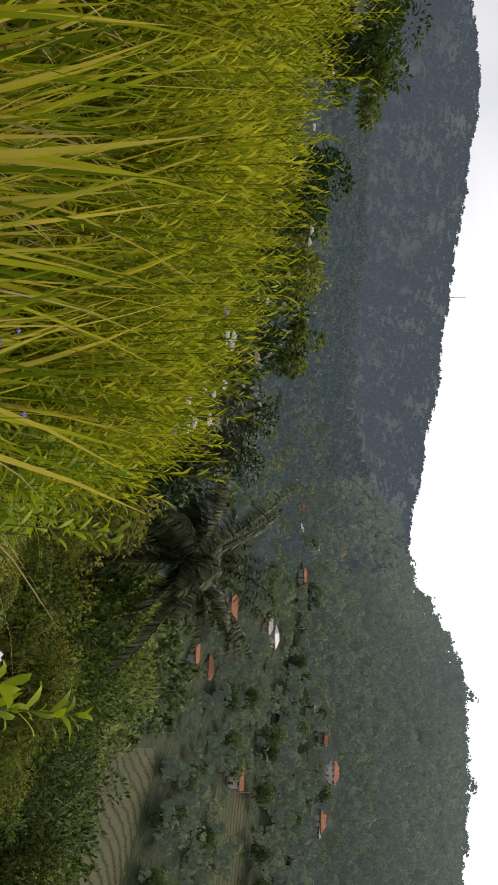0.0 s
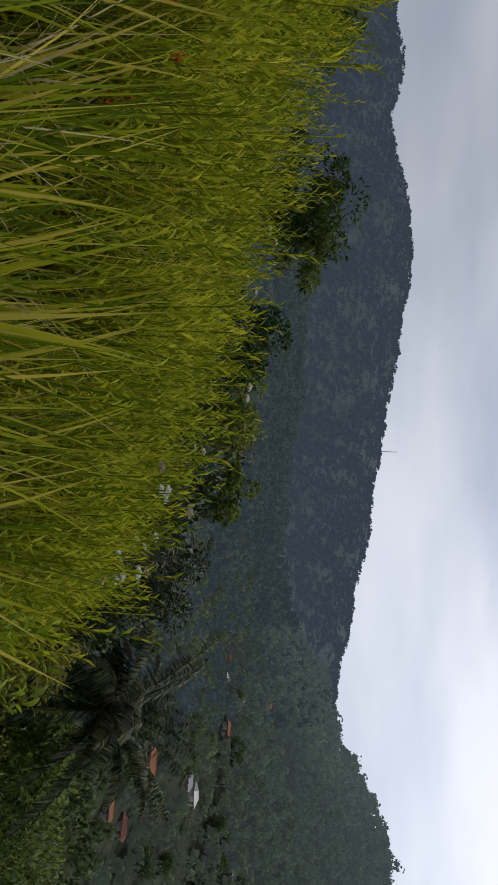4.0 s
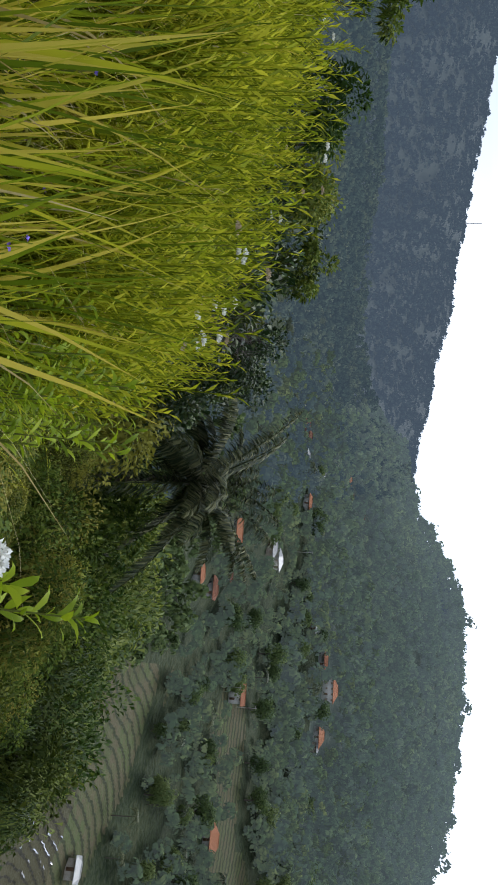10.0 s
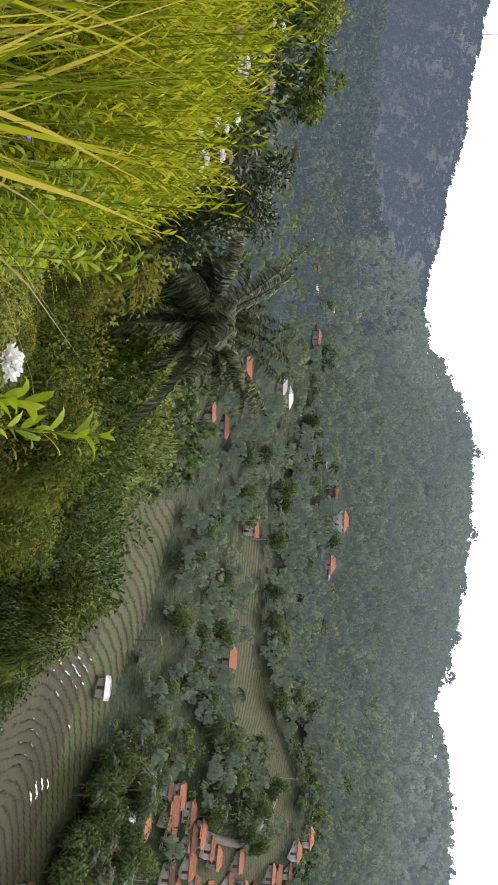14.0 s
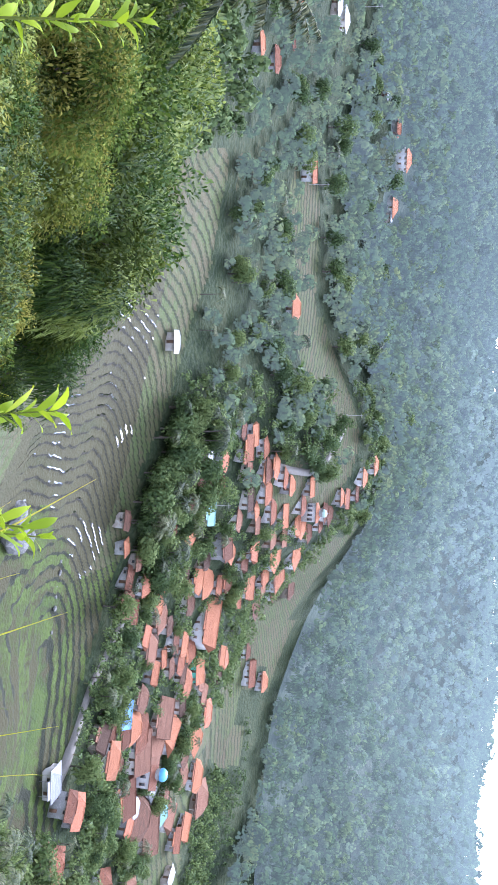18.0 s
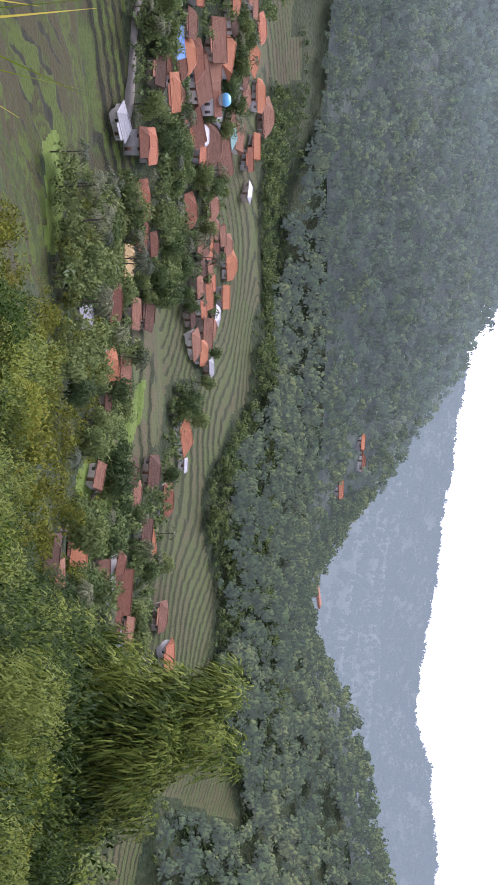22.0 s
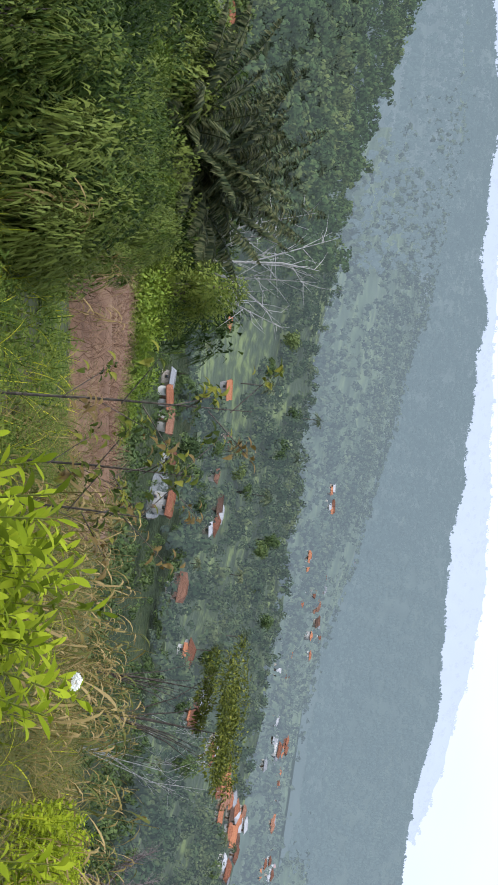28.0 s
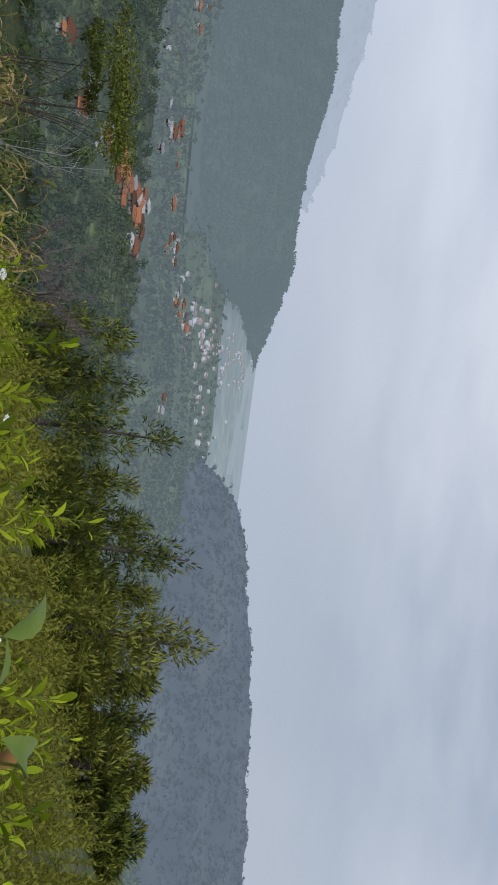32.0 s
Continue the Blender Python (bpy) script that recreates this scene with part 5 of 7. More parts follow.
lane("road", "pale lane winding down from the upper village", 2.6, [(138, 262), (142.5, 268.3), (150.4, 281.2), (152.5, 295.5), (151.1, 307.9), (146, 322)])
lane("road", "pale footpath winding between green fields", 1.8, [(171.2, 38.9), (192.9, 47.5), (199.8, 53.5), (205.2, 62.2), (218, 65), (228.8, 62.2), (242.7, 65.9)], 0.35)

M_SOIL = material("bare_red_soil", [(0.22, 0.10, 0.06), (0.32, 0.16, 0.10)], 0.2, 0.95, 0.2, 8)
M_ROCK = material("pale_boulder", [(0.09, 0.09, 0.08), (0.20, 0.195, 0.18)], 0.6, 0.9, 0.5, 8)
M_POND = material("pond_water", [(0.05, 0.06, 0.05), (0.08, 0.09, 0.08)], 0.2, 0.08, 0, 6, spec=0.5)
bank = lane("soil_bank", "bare red soil bank on the saddle of the hill", 7, [(546, 124), (555, 110), (566, 97)], 2.0)
bank.data.materials[0] = M_SOIL


def boulder(x, y, s, seed):
    """A weathered rock with flattened, uneven faces."""
    bm = bmesh.new()
    bmesh.ops.create_icosphere(bm, subdivisions=3, radius=s)
    for v in bm.verts:
        n = noise.noise(v.co * (1.2 / s) + Vector((seed, 0, 0))) + 0.4 * noise.noise(v.co * (3.5 / s) + Vector((0, seed, 0)))
        v.co *= 1 + 0.35 * n
        v.co.z *= 0.62
    me = bpy.data.meshes.new("boulder")
    bm.to_mesh(me)
    bm.free()
    me.materials.append(M_ROCK)
    ob = tagged(new("boulder", me), "large pale grey boulder among the terraces", "rock")
    ob.location = (x, y, height_at(x, y) + 0.25 * s)


boulder(94.7, 143.3, 4.2, 1)
boulder(90.5, 146.0, 2.4, 5)
boulder(99.5, 150.5, 1.6, 8)
for k in range(7):
    u = (k / 6) ** 1.4
    boulder(118 + 20 * u + 2.5 * math.sin(7 * k), 168 - 5 * u + 2.2 * math.sin(3.1 * k), 0.45 + 0.3 * math.sin(k * 2.1), 20 + k)
pv = [(112.9 + 9 * math.cos(a) * (1 + 0.15 * math.sin(3 * a)), -178.3 + 6 * math.sin(a), 0) for a in np.linspace(0, 2 * math.pi, 25)[:-1]]
pz = max(height_at(q[0], q[1]) for q in pv) + 0.12
tagged(new("water", mesh_of("water", [(q[0], q[1], pz) for q in pv] + [(q[0], q[1], pz - 2) for q in pv], [(i, (i + 1) % 24, 24 + (i + 1) % 24, 24 + i) for i in range(24)], [M_POND])), "small still fish pond", "pond", kind="structure").data
top = tagged(new("water", mesh_of("water", [(q[0], q[1], pz) for q in pv], [list(range(24))], [M_POND])), "small still fish pond between the fields", "pond", kind="structure")

# thin poles among the trees on the western slope
M_POLE = material("grey_pole", [(0.28, 0.27, 0.25), (0.40, 0.39, 0.37)], 2.0, 0.9, 0.1, 6)
for k, (az, r, tall) in enumerate([(19.2, 372, 9), (20.1, 380, 9), (8.4, 330, 8), (9.6, 350, 8), (24.2, 352, 8), (-0.4, 420, 9), (30.6, 268, 8)]):
    px, py = polar(az, r)
    pole = thing("pole", pose(px, py, height_at(px, py)), "thin grey pole standing among the trees", "pole", "poles")
    part("shaft", mesh_of("shaft", *tube([(0, 0, -0.5), (0.05, 0, tall * 0.5), (0, 0.05, tall)], [0.13, 0.11, 0.08], 6), [M_POLE]), pole)
    part("crossarm", box("crossarm", -0.8, -0.06, tall - 0.7, 0.8, 0.06, tall - 0.55, M_POLE), pole)

# the mast on the western ridge
mast = thing("radio_mast", pose(*polar(-21.75, 1490), 136), "thin grey lattice mast standing on the ridge", "mast")
for i in range(3):
    c, s = math.cos(i * 2.094), math.sin(i * 2.094)
    part("leg", mesh_of("leg", *tube([(1.1 * c, 1.1 * s, 0), (0.35 * c, 0.35 * s, 44)], [0.28, 0.2], 5), [M_ROOF_ZINC]), mast)
for i in range(9):
    q = 1.1 - 0.083 * i
    part("brace", mesh_of("brace", *tube([(q, 0, 2 + 4.8 * i), (-q / 2, q * 0.87, 4 + 4.8 * i), (-q / 2, -q * 0.87, 5.5 + 4.8 * i), (q, 0, 6.8 + 4.8 * i)], [0.1] * 4, 4), [M_ROOF_ZINC]), mast)


# ---- trees ----
M_BARK = material("grey_brown_bark", [(0.06, 0.05, 0.04), (0.13, 0.11, 0.09)], 1.5, 0.95, 0.6, 8)
M_PALE_BARK = material("pale_dead_wood", [(0.30, 0.29, 0.27), (0.46, 0.45, 0.42)], 2.0, 0.9, 0.3, 8)
M_LEAF_MID = material("village_tree_leaf", [(0.0605, 0.0952, 0.036), (0.1012, 0.1478, 0.05), (0.165, 0.2106, 0.07)], 0.15, 0.7, 0, 5, island=0.3, per_object=0.5, translucent=0.3, spec=0.1)
M_PALM_FAR = material("palm_frond_dull", [(0.03, 0.045, 0.02), (0.06, 0.085, 0.035), (0.13, 0.14, 0.06)], 0.3, 0.6, 0, 5, island=0.4, per_object=0.4, translucent=0.2)
M_BANANA = material("banana_leaf", [(0.05, 0.09, 0.022), (0.10, 0.16, 0.04)], 0.3, 0.6, 0, 5, island=0.4, translucent=0.3)
M_HEDGE = material("bright_hedge_leaf", [(0.13, 0.20, 0.02), (0.21, 0.31, 0.03), (0.30, 0.38, 0.05)], 0.25, 0.6, 0, 5, island=0.5, per_object=0.3, translucent=0.35)
M_BUSH = material("slope_bush_leaf", [(0.0333, 0.0504, 0.0067), (0.0896, 0.1104, 0.0132), (0.1921, 0.192, 0.0276)], 1.7, 0.7, 0, 4, island=0.3, per_object=0.8, translucent=0.3, spec=0.1, span=(0.25, 0.75))
M_BUSH_GREEN = material("green_bush_leaf", [(0.0288, 0.0596, 0.0089), (0.0806, 0.1244, 0.0166), (0.1872, 0.2177, 0.0343)], 1.7, 0.7, 0, 4, island=0.3, per_object=0.8, translucent=0.3, spec=0.12, span=(0.25, 0.75))
M_BUSH_OLIVE = material("olive_bush_leaf", [(0.0427, 0.0534, 0.0085), (0.1104, 0.1206, 0.0169), (0.2195, 0.2065, 0.0359)], 1.7, 0.7, 0, 4, island=0.3, per_object=0.8, translucent=0.3, spec=0.1, span=(0.25, 0.75))
M_BAMBOO = material("bamboo_leaf", [(0.0318, 0.058, 0.0089), (0.1076, 0.1565, 0.0208), (0.2151, 0.2607, 0.0475)], 0.8, 0.6, 0, 4, island=0.4, per_object=0.3, translucent=0.35, spec=0.15, span=(0.32, 0.68))
M_BAMBOO_LOW = material("thicket_leaf", [(0.0207, 0.0425, 0.0063), (0.0642, 0.1024, 0.0145), (0.1553, 0.1935, 0.0354)], 1.4, 0.6, 0, 4, island=0.4, per_object=0.7, translucent=0.3, spec=0.15, span=(0.28, 0.72))
M_DARKLEAF = material("dark_glossy_leaf", [(0.016, 0.034, 0.010), (0.038, 0.068, 0.018), (0.085, 0.115, 0.034)], 0.8, 0.45, 0, 5, island=0.4, per_object=0.3, translucent=0.2, spec=0.2, span=(0.34, 0.66))
M_OLIVE = material("olive_tree_leaf", [(0.07, 0.09, 0.014), (0.16, 0.18, 0.024), (0.26, 0.26, 0.045)], 0.3, 0.6, 0, 5, island=0.5, per_object=0.4, translucent=0.3, spec=0.15)
M_CULM = material("bamboo_culm", [(0.12, 0.13, 0.05), (0.22, 0.20, 0.09)], 1.5, 0.6, 0.1, 8)
M_PALM_NEAR = material("sugar_palm_leaflet", [(0.018, 0.030, 0.010), (0.048, 0.062, 0.022), (0.13, 0.135, 0.055)], 0.5, 0.6, 0, 5, island=0.5, translucent=0.25, spec=0.15)


def lobes_of(seed, n, rx, rz, zc, spread_out=0.6, size=(0.35, 0.6)):
    rng = np.random.default_rng(seed)
    out = []
    for i in range(n):
        a, q = rng.uniform(0, 6.28), rng.uniform(0.2, 1.0) ** 0.6 * spread_out
        out.append((q * rx * math.cos(a), q * rx * math.sin(a), zc + rz * rng.uniform(-0.6, 0.7) * (1.1 - 0.6 * q), rx * rng.uniform(*size), rz * rng.uniform(*size) * 0.85))
    return out


def limbs(lobes, base_h, r0, top):
    """Trunk and limbs that reach into the lobes."""
    parts = [tube([(0, 0, -0.8), (0.05 * r0, 0.1, base_h * 0.5), (0.1, 0.0, base_h), (0.0, 0.1, top)], [r0 * 1.25, r0, r0 * 0.8, r0 * 0.25], 7)]
    for x, y, z, a, b in lobes[:6]:
        m = np.array([x, y, z])
        parts.append(tube([(0, 0, base_h * 0.75), m * 0.4 + np.array([0, 0, base_h * 0.55]), m * 0.85 + np.array([0, 0, 0.05 * z])], [r0 * 0.5, r0 * 0.35, r0 * 0.12], 5))
    return join(parts)


def frond_arrays(length, n, leaflet, width, arch, rng, lift=0.9):
    """One feather leaf along +x: a bent midrib and two rows of leaflets."""
    t = np.linspace(0.12, 1, n)
    length = length / math.hypot(1.0, 0.6 * max(lift - 0.6, 0.0))
    rib = lambda u: np.column_stack([length * u * (1 - 0.22 * arch * u), 0 * u, length * (lift * u - (0.55 + arch) * u * u) * 0.75])
    p = rib(t)
    d = unit(np.gradient(p, axis=0))
    out = []
    for s in (-1, 1):
        k = np.sin(math.pi * np.clip(t * 0.9 + 0.1, 0, 1)) ** 0.6
        way = d * 0.55 + np.array([0, s * 1.0, 0]) + np.column_stack([0 * t, 0 * t, -0.25 + rng.normal(0, 0.2, n)])
        out.append(leaf_quads(p, way, leaflet * k * rng.uniform(0.85, 1.1, n), np.full(n, width), rng, 0.35, 0.3))
    stem = tube(rib(np.linspace(0, 1, 7)), np.linspace(0.022, 0.004, 7) * length / 2.5, 5)
    v, f = join(out + [stem])
    return v, f


def palm_crown(seed, n, length, leaflets, leaflet, width, low=-0.2, arch=(0.2, 0.75), high=1.5):
    rng = np.random.default_rng(seed)
    parts = []
    for i in range(n):
        fv, ff = frond_arrays(length * rng.uniform(0.8, 1.1), leaflets, leaflet, width, rng.uniform(*arch), rng, rng.uniform(low, high))
        a = i * 2.4 + rng.uniform(-0.2, 0.2)
        c, s = math.cos(a), math.sin(a)
        parts.append((np.column_stack([fv[:, 0] * c - fv[:, 1] * s, fv[:, 0] * s + fv[:, 1] * c, fv[:, 2]]), ff))
    return parts


# patterns, built once; each copy shares their meshes
def tree_kind(seed, leafmat, rx, rz, zc, n, L, W, lobes=8, bark=M_BARK, droop=0.3):
    lb = lobes_of(seed, lobes, rx, rz, zc)
    crown = leafy("crown", *leaf_mass(seed, lb, n, L, W, droop, shell=True), [leafmat])
    trunk = mesh_of("trunk", *limbs(lb, zc * 0.6, 0.035 * zc + 0.05, zc), [bark], None, True)
    return trunk, crown


def plant(name, kind, x, y, scale, turn, label, cat, group="", sink=0.1, tall=1.0):
    ob = thing(name, Matrix.Translation((x, y, height_at(x, y) - sink)) @ Matrix.Rotation(turn, 4, "Z") @ Matrix.Diagonal((scale, scale, scale * tall, 1)), label, cat, group)
    for pn, me in zip(("trunk", "crown"), kind):
        part(pn, me, ob)
    return ob


ROUND = [tree_kind(101 + i, M_LEAF_MID, 3.2, 3.3, 4.3, 900, 0.75, 0.40, 14) for i in range(4)]
PALMS = []
for i in range(3):
    crown = join(palm_crown(120 + i, 15, 3.4, 12, 0.95, 0.2))
    lean = 0.6 * (i - 1)
    crown = (crown[0] + np.array([lean, 0, 8.0]), crown[1])
    PALMS.append((mesh_of("trunk", *tube([(0, 0, -0.6), (lean * 0.2, 0, 3), (lean * 0.6, 0, 6), (lean, 0, 8)], [0.22, 0.16, 0.14, 0.12], 6), [M_BARK]), mesh_of("crown", *crown, [M_PALM_FAR])))
BANANAS = []
for i in range(2):
    brng = np.random.default_rng(140 + i)
    n = 16
    a = brng.uniform(0, 6.28, n)
    base = np.column_stack([brng.normal(0, 0.5, n), brng.normal(0, 0.5, n), brng.uniform(1.4, 2.6, n)])
    way = np.column_stack([np.cos(a), np.sin(a), brng.uniform(0.5, 1.6, n)])
    BANANAS.append((mesh_of("trunk", *tube([(0, 0, -0.5), (0, 0, 1.2), (0, 0, 2.2)], [0.16, 0.13, 0.1], 6), [M_CULM]), mesh_of("crown", *leaf_quads(base, way, np.full(n, 2.2), np.full(n, 0.65), brng, 0.5), [M_BANANA])))
HUV = np.array([(h[0], h[1], h[2]) for h in HOUSES])


def clear_of_houses(x, y, gap):
    d = np.hypot(HUV[:, 0] - x, HUV[:, 1] - y)
    return bool((d > HUV[:, 2] * 0.5 + gap).all())


def grove(n, a0, a1, r0, r1, seed, group, palms=0.25, bananas=0.15, size=(0.7, 1.2), gap=1.0):
    rng = random.Random(seed)
    made, tries = 0, 0
    while made < n and tries < 12 * n:
        tries += 1
        az, r = rng.uniform(a0, a1), math.sqrt(rng.uniform(r0 * r0, r1 * r1))
        x, y = polar(az, r)
        front = polar(az, r + 5)
        if not clear_of_houses(x, y, gap) or not clear_of_houses(*front, 0.5) or paddy_mask(np.array([az]), np.array([r]))[0] > 0.5:
            continue
        u = rng.random()
        made += 1
        s = rng.uniform(*size)
        if u < palms:
            plant("coconut_palm", rng.choice(PALMS), x, y, s * 0.95, rng.uniform(0, 6.28), "slender coconut palm with a dull green feathery crown", "palm", group, 0.1, rng.uniform(0.8, 1.3))
        elif u < palms + bananas:
            plant("banana_plant", rng.choice(BANANAS), x, y, s * 1.1, rng.uniform(0, 6.28), "banana plant with broad drooping green leaves", "plant", group)
        else:
            plant("tree", rng.choice(ROUND), x, y, s, rng.uniform(0, 6.28), "leafy dark green tree among the houses", "tree", group, 0.1, rng.uniform(0.8, 1.25))


grove(120, 26, 62, 232, 320, 1, "village trees")
grove(70, 24, 36, 200, 262, 2, "village trees", 0.2, 0.1, (0.9, 1.5))
grove(30, 22, 32, 290, 400, 3, "village trees", 0.2, 0.1)
grove(70, 60, 86, 205, 330, 4, "lower village trees", 0.25, 0.2)
grove(40, 55, 84, 165, 225, 5, "lower village trees", 0.15, 0.2, (0.8, 1.4))
grove(60, -6, 26, 300, 450, 6, "slope trees", 0.15, 0.1, (0.9, 1.6))
grove(70, 28, 62, 222, 340, 10, "village trees", 0.3, 0.15, (0.6, 1.1), 0.3)
grove(5, 44, 50, 196, 228, 14, "orchard trees", 0.2, 0.25, (0.6, 1.1), 0.3)
grove(36, 50, 63, 168, 228, 11, "orchard trees", 0.2, 0.25, (0.9, 1.5), 0.3)
grove(30, 8, 24, 215, 300, 7, "field trees", 0.3, 0.2, (0.7, 1.2))
grove(45, 133, 172, 215, 420, 8, "valley trees", 0.25, 0.1, (0.8, 1.5))
grove(20, 96, 125, 200, 300, 9, "hamlet trees", 0.3, 0.1, (0.8, 1.4))


def not_built(x, y, az, r):
    ok = np.ones(len(x), dtype=bool)
    for hx, hy, w in HOUSES:
        ok &= np.hypot(x - hx, y - hy) > w * 0.5 + 2.5
        hr = math.hypot(hx, hy)
        for back in (8, 16, 24) if hr > 340 else (9,):
            nx, ny = hx * (1 - back / hr), hy * (1 - back / hr)
            ok &= np.hypot(x - nx, y - ny) > w * 0.5 + 1.5
    return ok


def ragged_edge(x, y, az, r):
    return not_built(x, y, az, r) & (az > 50.5 + 3.5 * np.sin(r * 0.21) + 2.5 * np.sin(r * 0.55 + 1) + 1.5 * np.sin(x * 7.7))


def beside_houses(x, y, az, r):
    ok = np.ones(len(x), dtype=bool)
    for hx, hy, w in HOUSES:
        ok &= np.hypot(x - hx, y - hy) > w * 0.5 + 1.6
    return ok


def terrace_edge(x, y, az, r):
    """A ragged strip along the upper edge of the terraces at the foot of the hill."""
    q = r - np.interp(az, [46, 60, 70, 80, 95], [355, 350, 308, 300, 292])
    return (q > 20 + 10 * np.sin(x * 0.2) + 8 * np.sin(y * 0.31)) & (q < 62)


def on_crest(x, y, az, r):
    d = r - np.interp(az, CREST[:, 0], CREST[:, 1])
    return (np.abs(d + 4) < 9) & (np.sin(az * 2.3) + np.sin(az * 5.1) + np.sin(x * 3.1 + y * 7.7) > -0.6)


def open_hill(x, y, az, r):
    """The wooded hills, with a clearing round every house."""
    k = on_hill(x, y, az, r)
    ok = k.copy()
    ok[k] = not_built(x[k], y[k], az[k], r[k])
    return ok


def behind_crest(x, y, az, r):
    """The far side of the saddle, out of sight of the near slope."""
    return not_built(x, y, az, r) & (r > np.interp(az, CREST[:, 0], CREST[:, 1]) + 30)


def thinning(x, y, az, r):
    """The valley's trees thin out towards the saddle and the foot of the ridge."""
    chance = 0.5 + 0.5 * np.sin(x * 12.99 + y * 78.23)
    return round_town(x, y, az, r) & (chance < smoothstep(120, 142, az)) & (chance < 1 - smoothstep(800, 1500, r))


def round_town(x, y, az, r):
    town = (az > 148) & (az < 183) & (r > 740) & (r < 1300)
    return not_built(x, y, az, r) & ~(town & (np.sin(x * 37.3 + y * 61.7) > -0.45))


def western(x, y, az, r):
    return not_built(x, y, az, r) & (az < -14 + 10 * np.sin(x * 31.7 + y * 17.3))


def mid_western(x, y, az, r):
    return not_built(x, y, az, r) & (az > -14 + 10 * np.sin(x * 19.1 + y * 53.9))


def hill_band(lo, hi, sunward):
    """A band of the wooded hill between two distances, with ragged edges; sunward: its eastern part."""
    def keep(x, y, az, r):
        q = r + 45 * np.sin(x * 12.99 + y * 78.23)
        side = az > 30 + 12 * np.sin(x * 17.3 + y * 9.1)
        return (q >= lo) & (q < hi) & (side == sunward) & (az < 74) & ~near_hill(x, y, az, r) & open_hill(x, y, az, r)
    return keep


def near_hill(x, y, az, r):
    return (r < 420 + 50 * np.sin(x * 23.17 + y * 41.9)) | (az > 70 + 3 * np.sin(x * 5.1 + y * 3.3))


def low_hill(x, y, az, r):
    return near_hill(x, y, az, r) & open_hill(x, y, az, r)


# same trees in every band; only the painted haze of the leaf grows
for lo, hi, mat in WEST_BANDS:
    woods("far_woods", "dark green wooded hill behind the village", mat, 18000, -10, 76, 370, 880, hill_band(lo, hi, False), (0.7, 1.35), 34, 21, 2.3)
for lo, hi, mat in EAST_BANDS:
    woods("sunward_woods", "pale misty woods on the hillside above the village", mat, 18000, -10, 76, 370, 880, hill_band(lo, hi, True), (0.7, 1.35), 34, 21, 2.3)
woods("woods", "dense mixed woods on the steep hill facing the lookout", M_WOODS, 15500, -8, 132, 265, 610, low_hill, (0.55, 1.35), 62, 22, 1.6)
woods("crest_trees", "tall separate trees along the crest of the hill", WEST_BANDS[3][2], 1500, -6, 62, 560, 880, on_crest, (1.1, 2.0), 40, 58, 2.0)
woods("hedgerow_trees", "scattered trees and scrub on the middle slopes", M_WOODS, 1900, -14, 30, 250, 560, not_built, (0.5, 1.1), 60, 41, 2.0)
woods("village_scrub", "low scrub and shrubs between the houses", M_LEAF_MID, 9500, 22, 92, 205, 400, beside_houses, (0.25, 0.7), 46, 42, 1.4)
woods("terrace_edge_scrub", "scrub between the terraces and the wooded hill", M_LEAF_MID, 5200, 44, 98, 300, 430, terrace_edge, (0.25, 0.6), 46, 57, 1.4)
woods("orchard_undergrowth", "dark undergrowth beneath the orchard trees", M_LEAF_MID, 760, 44, 66, 164, 232, ragged_edge, (0.4, 0.9), 110, 49, 0.95)
woods("valley_trees", "trees and hedges over the near valley floor", M_WOODS_VALLEY, 2300, 128, 190, 220, 440, not_built, (0.35, 1.0), 90, 43, 1.4)
woods("lower_valley_trees", "leafy trees on the slope below the bank", M_LEAF_MID, 520, 128, 190, 100, 240, not_built, (0.35, 0.9), 170, 52, 0.85)
woods("hamlet_scrub", "trees and scrub round the hamlet", M_LEAF_MID, 420, 90, 128, 180, 292, not_built, (0.4, 0.95), 80, 50, 1.3)
# mist on these two woods is emission in their leaf materials
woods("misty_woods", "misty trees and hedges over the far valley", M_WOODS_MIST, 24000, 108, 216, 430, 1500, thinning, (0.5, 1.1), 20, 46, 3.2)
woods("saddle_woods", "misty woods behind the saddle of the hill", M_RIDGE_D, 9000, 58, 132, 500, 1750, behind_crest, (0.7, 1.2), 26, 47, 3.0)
woods("lower_slope_woods", "trees on the lower slope below the bushes", M_LEAF_MID, 900, -16, 14, 68, 250, not_built, (0.45, 0.95), 70, 48, 1.7)
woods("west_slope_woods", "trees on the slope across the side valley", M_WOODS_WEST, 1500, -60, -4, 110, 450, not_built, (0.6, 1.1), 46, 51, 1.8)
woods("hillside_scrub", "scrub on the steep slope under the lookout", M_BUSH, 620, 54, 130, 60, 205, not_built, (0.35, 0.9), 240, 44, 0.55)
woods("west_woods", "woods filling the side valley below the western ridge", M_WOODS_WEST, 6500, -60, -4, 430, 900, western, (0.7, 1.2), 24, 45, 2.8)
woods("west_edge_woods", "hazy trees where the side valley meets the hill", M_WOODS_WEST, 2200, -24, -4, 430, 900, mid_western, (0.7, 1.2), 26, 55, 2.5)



# a dark cypress beside the valley houses
cyp = thing("cypress", pose(136.5, -159.7, height_at(136.5, -159.7)), "narrow dark cypress beside the valley houses", "tree")
part("trunk", mesh_of("trunk", *tube([(0, 0, -0.5), (0, 0, 3.5), (0, 0, 6)], [0.14, 0.1, 0.03], 6), [M_BARK]), cyp)
part("crown", leafy("crown", *leaf_mass(501, [(0, 0, 0.9 + 0.55 * k, 0.62 - 0.055 * k, 0.6) for k in range(10)], 900, 0.3, 0.12, 0.0, 0.5, 1.2, 0.5, 0.5), [M_DARKLEAF]), cyp)


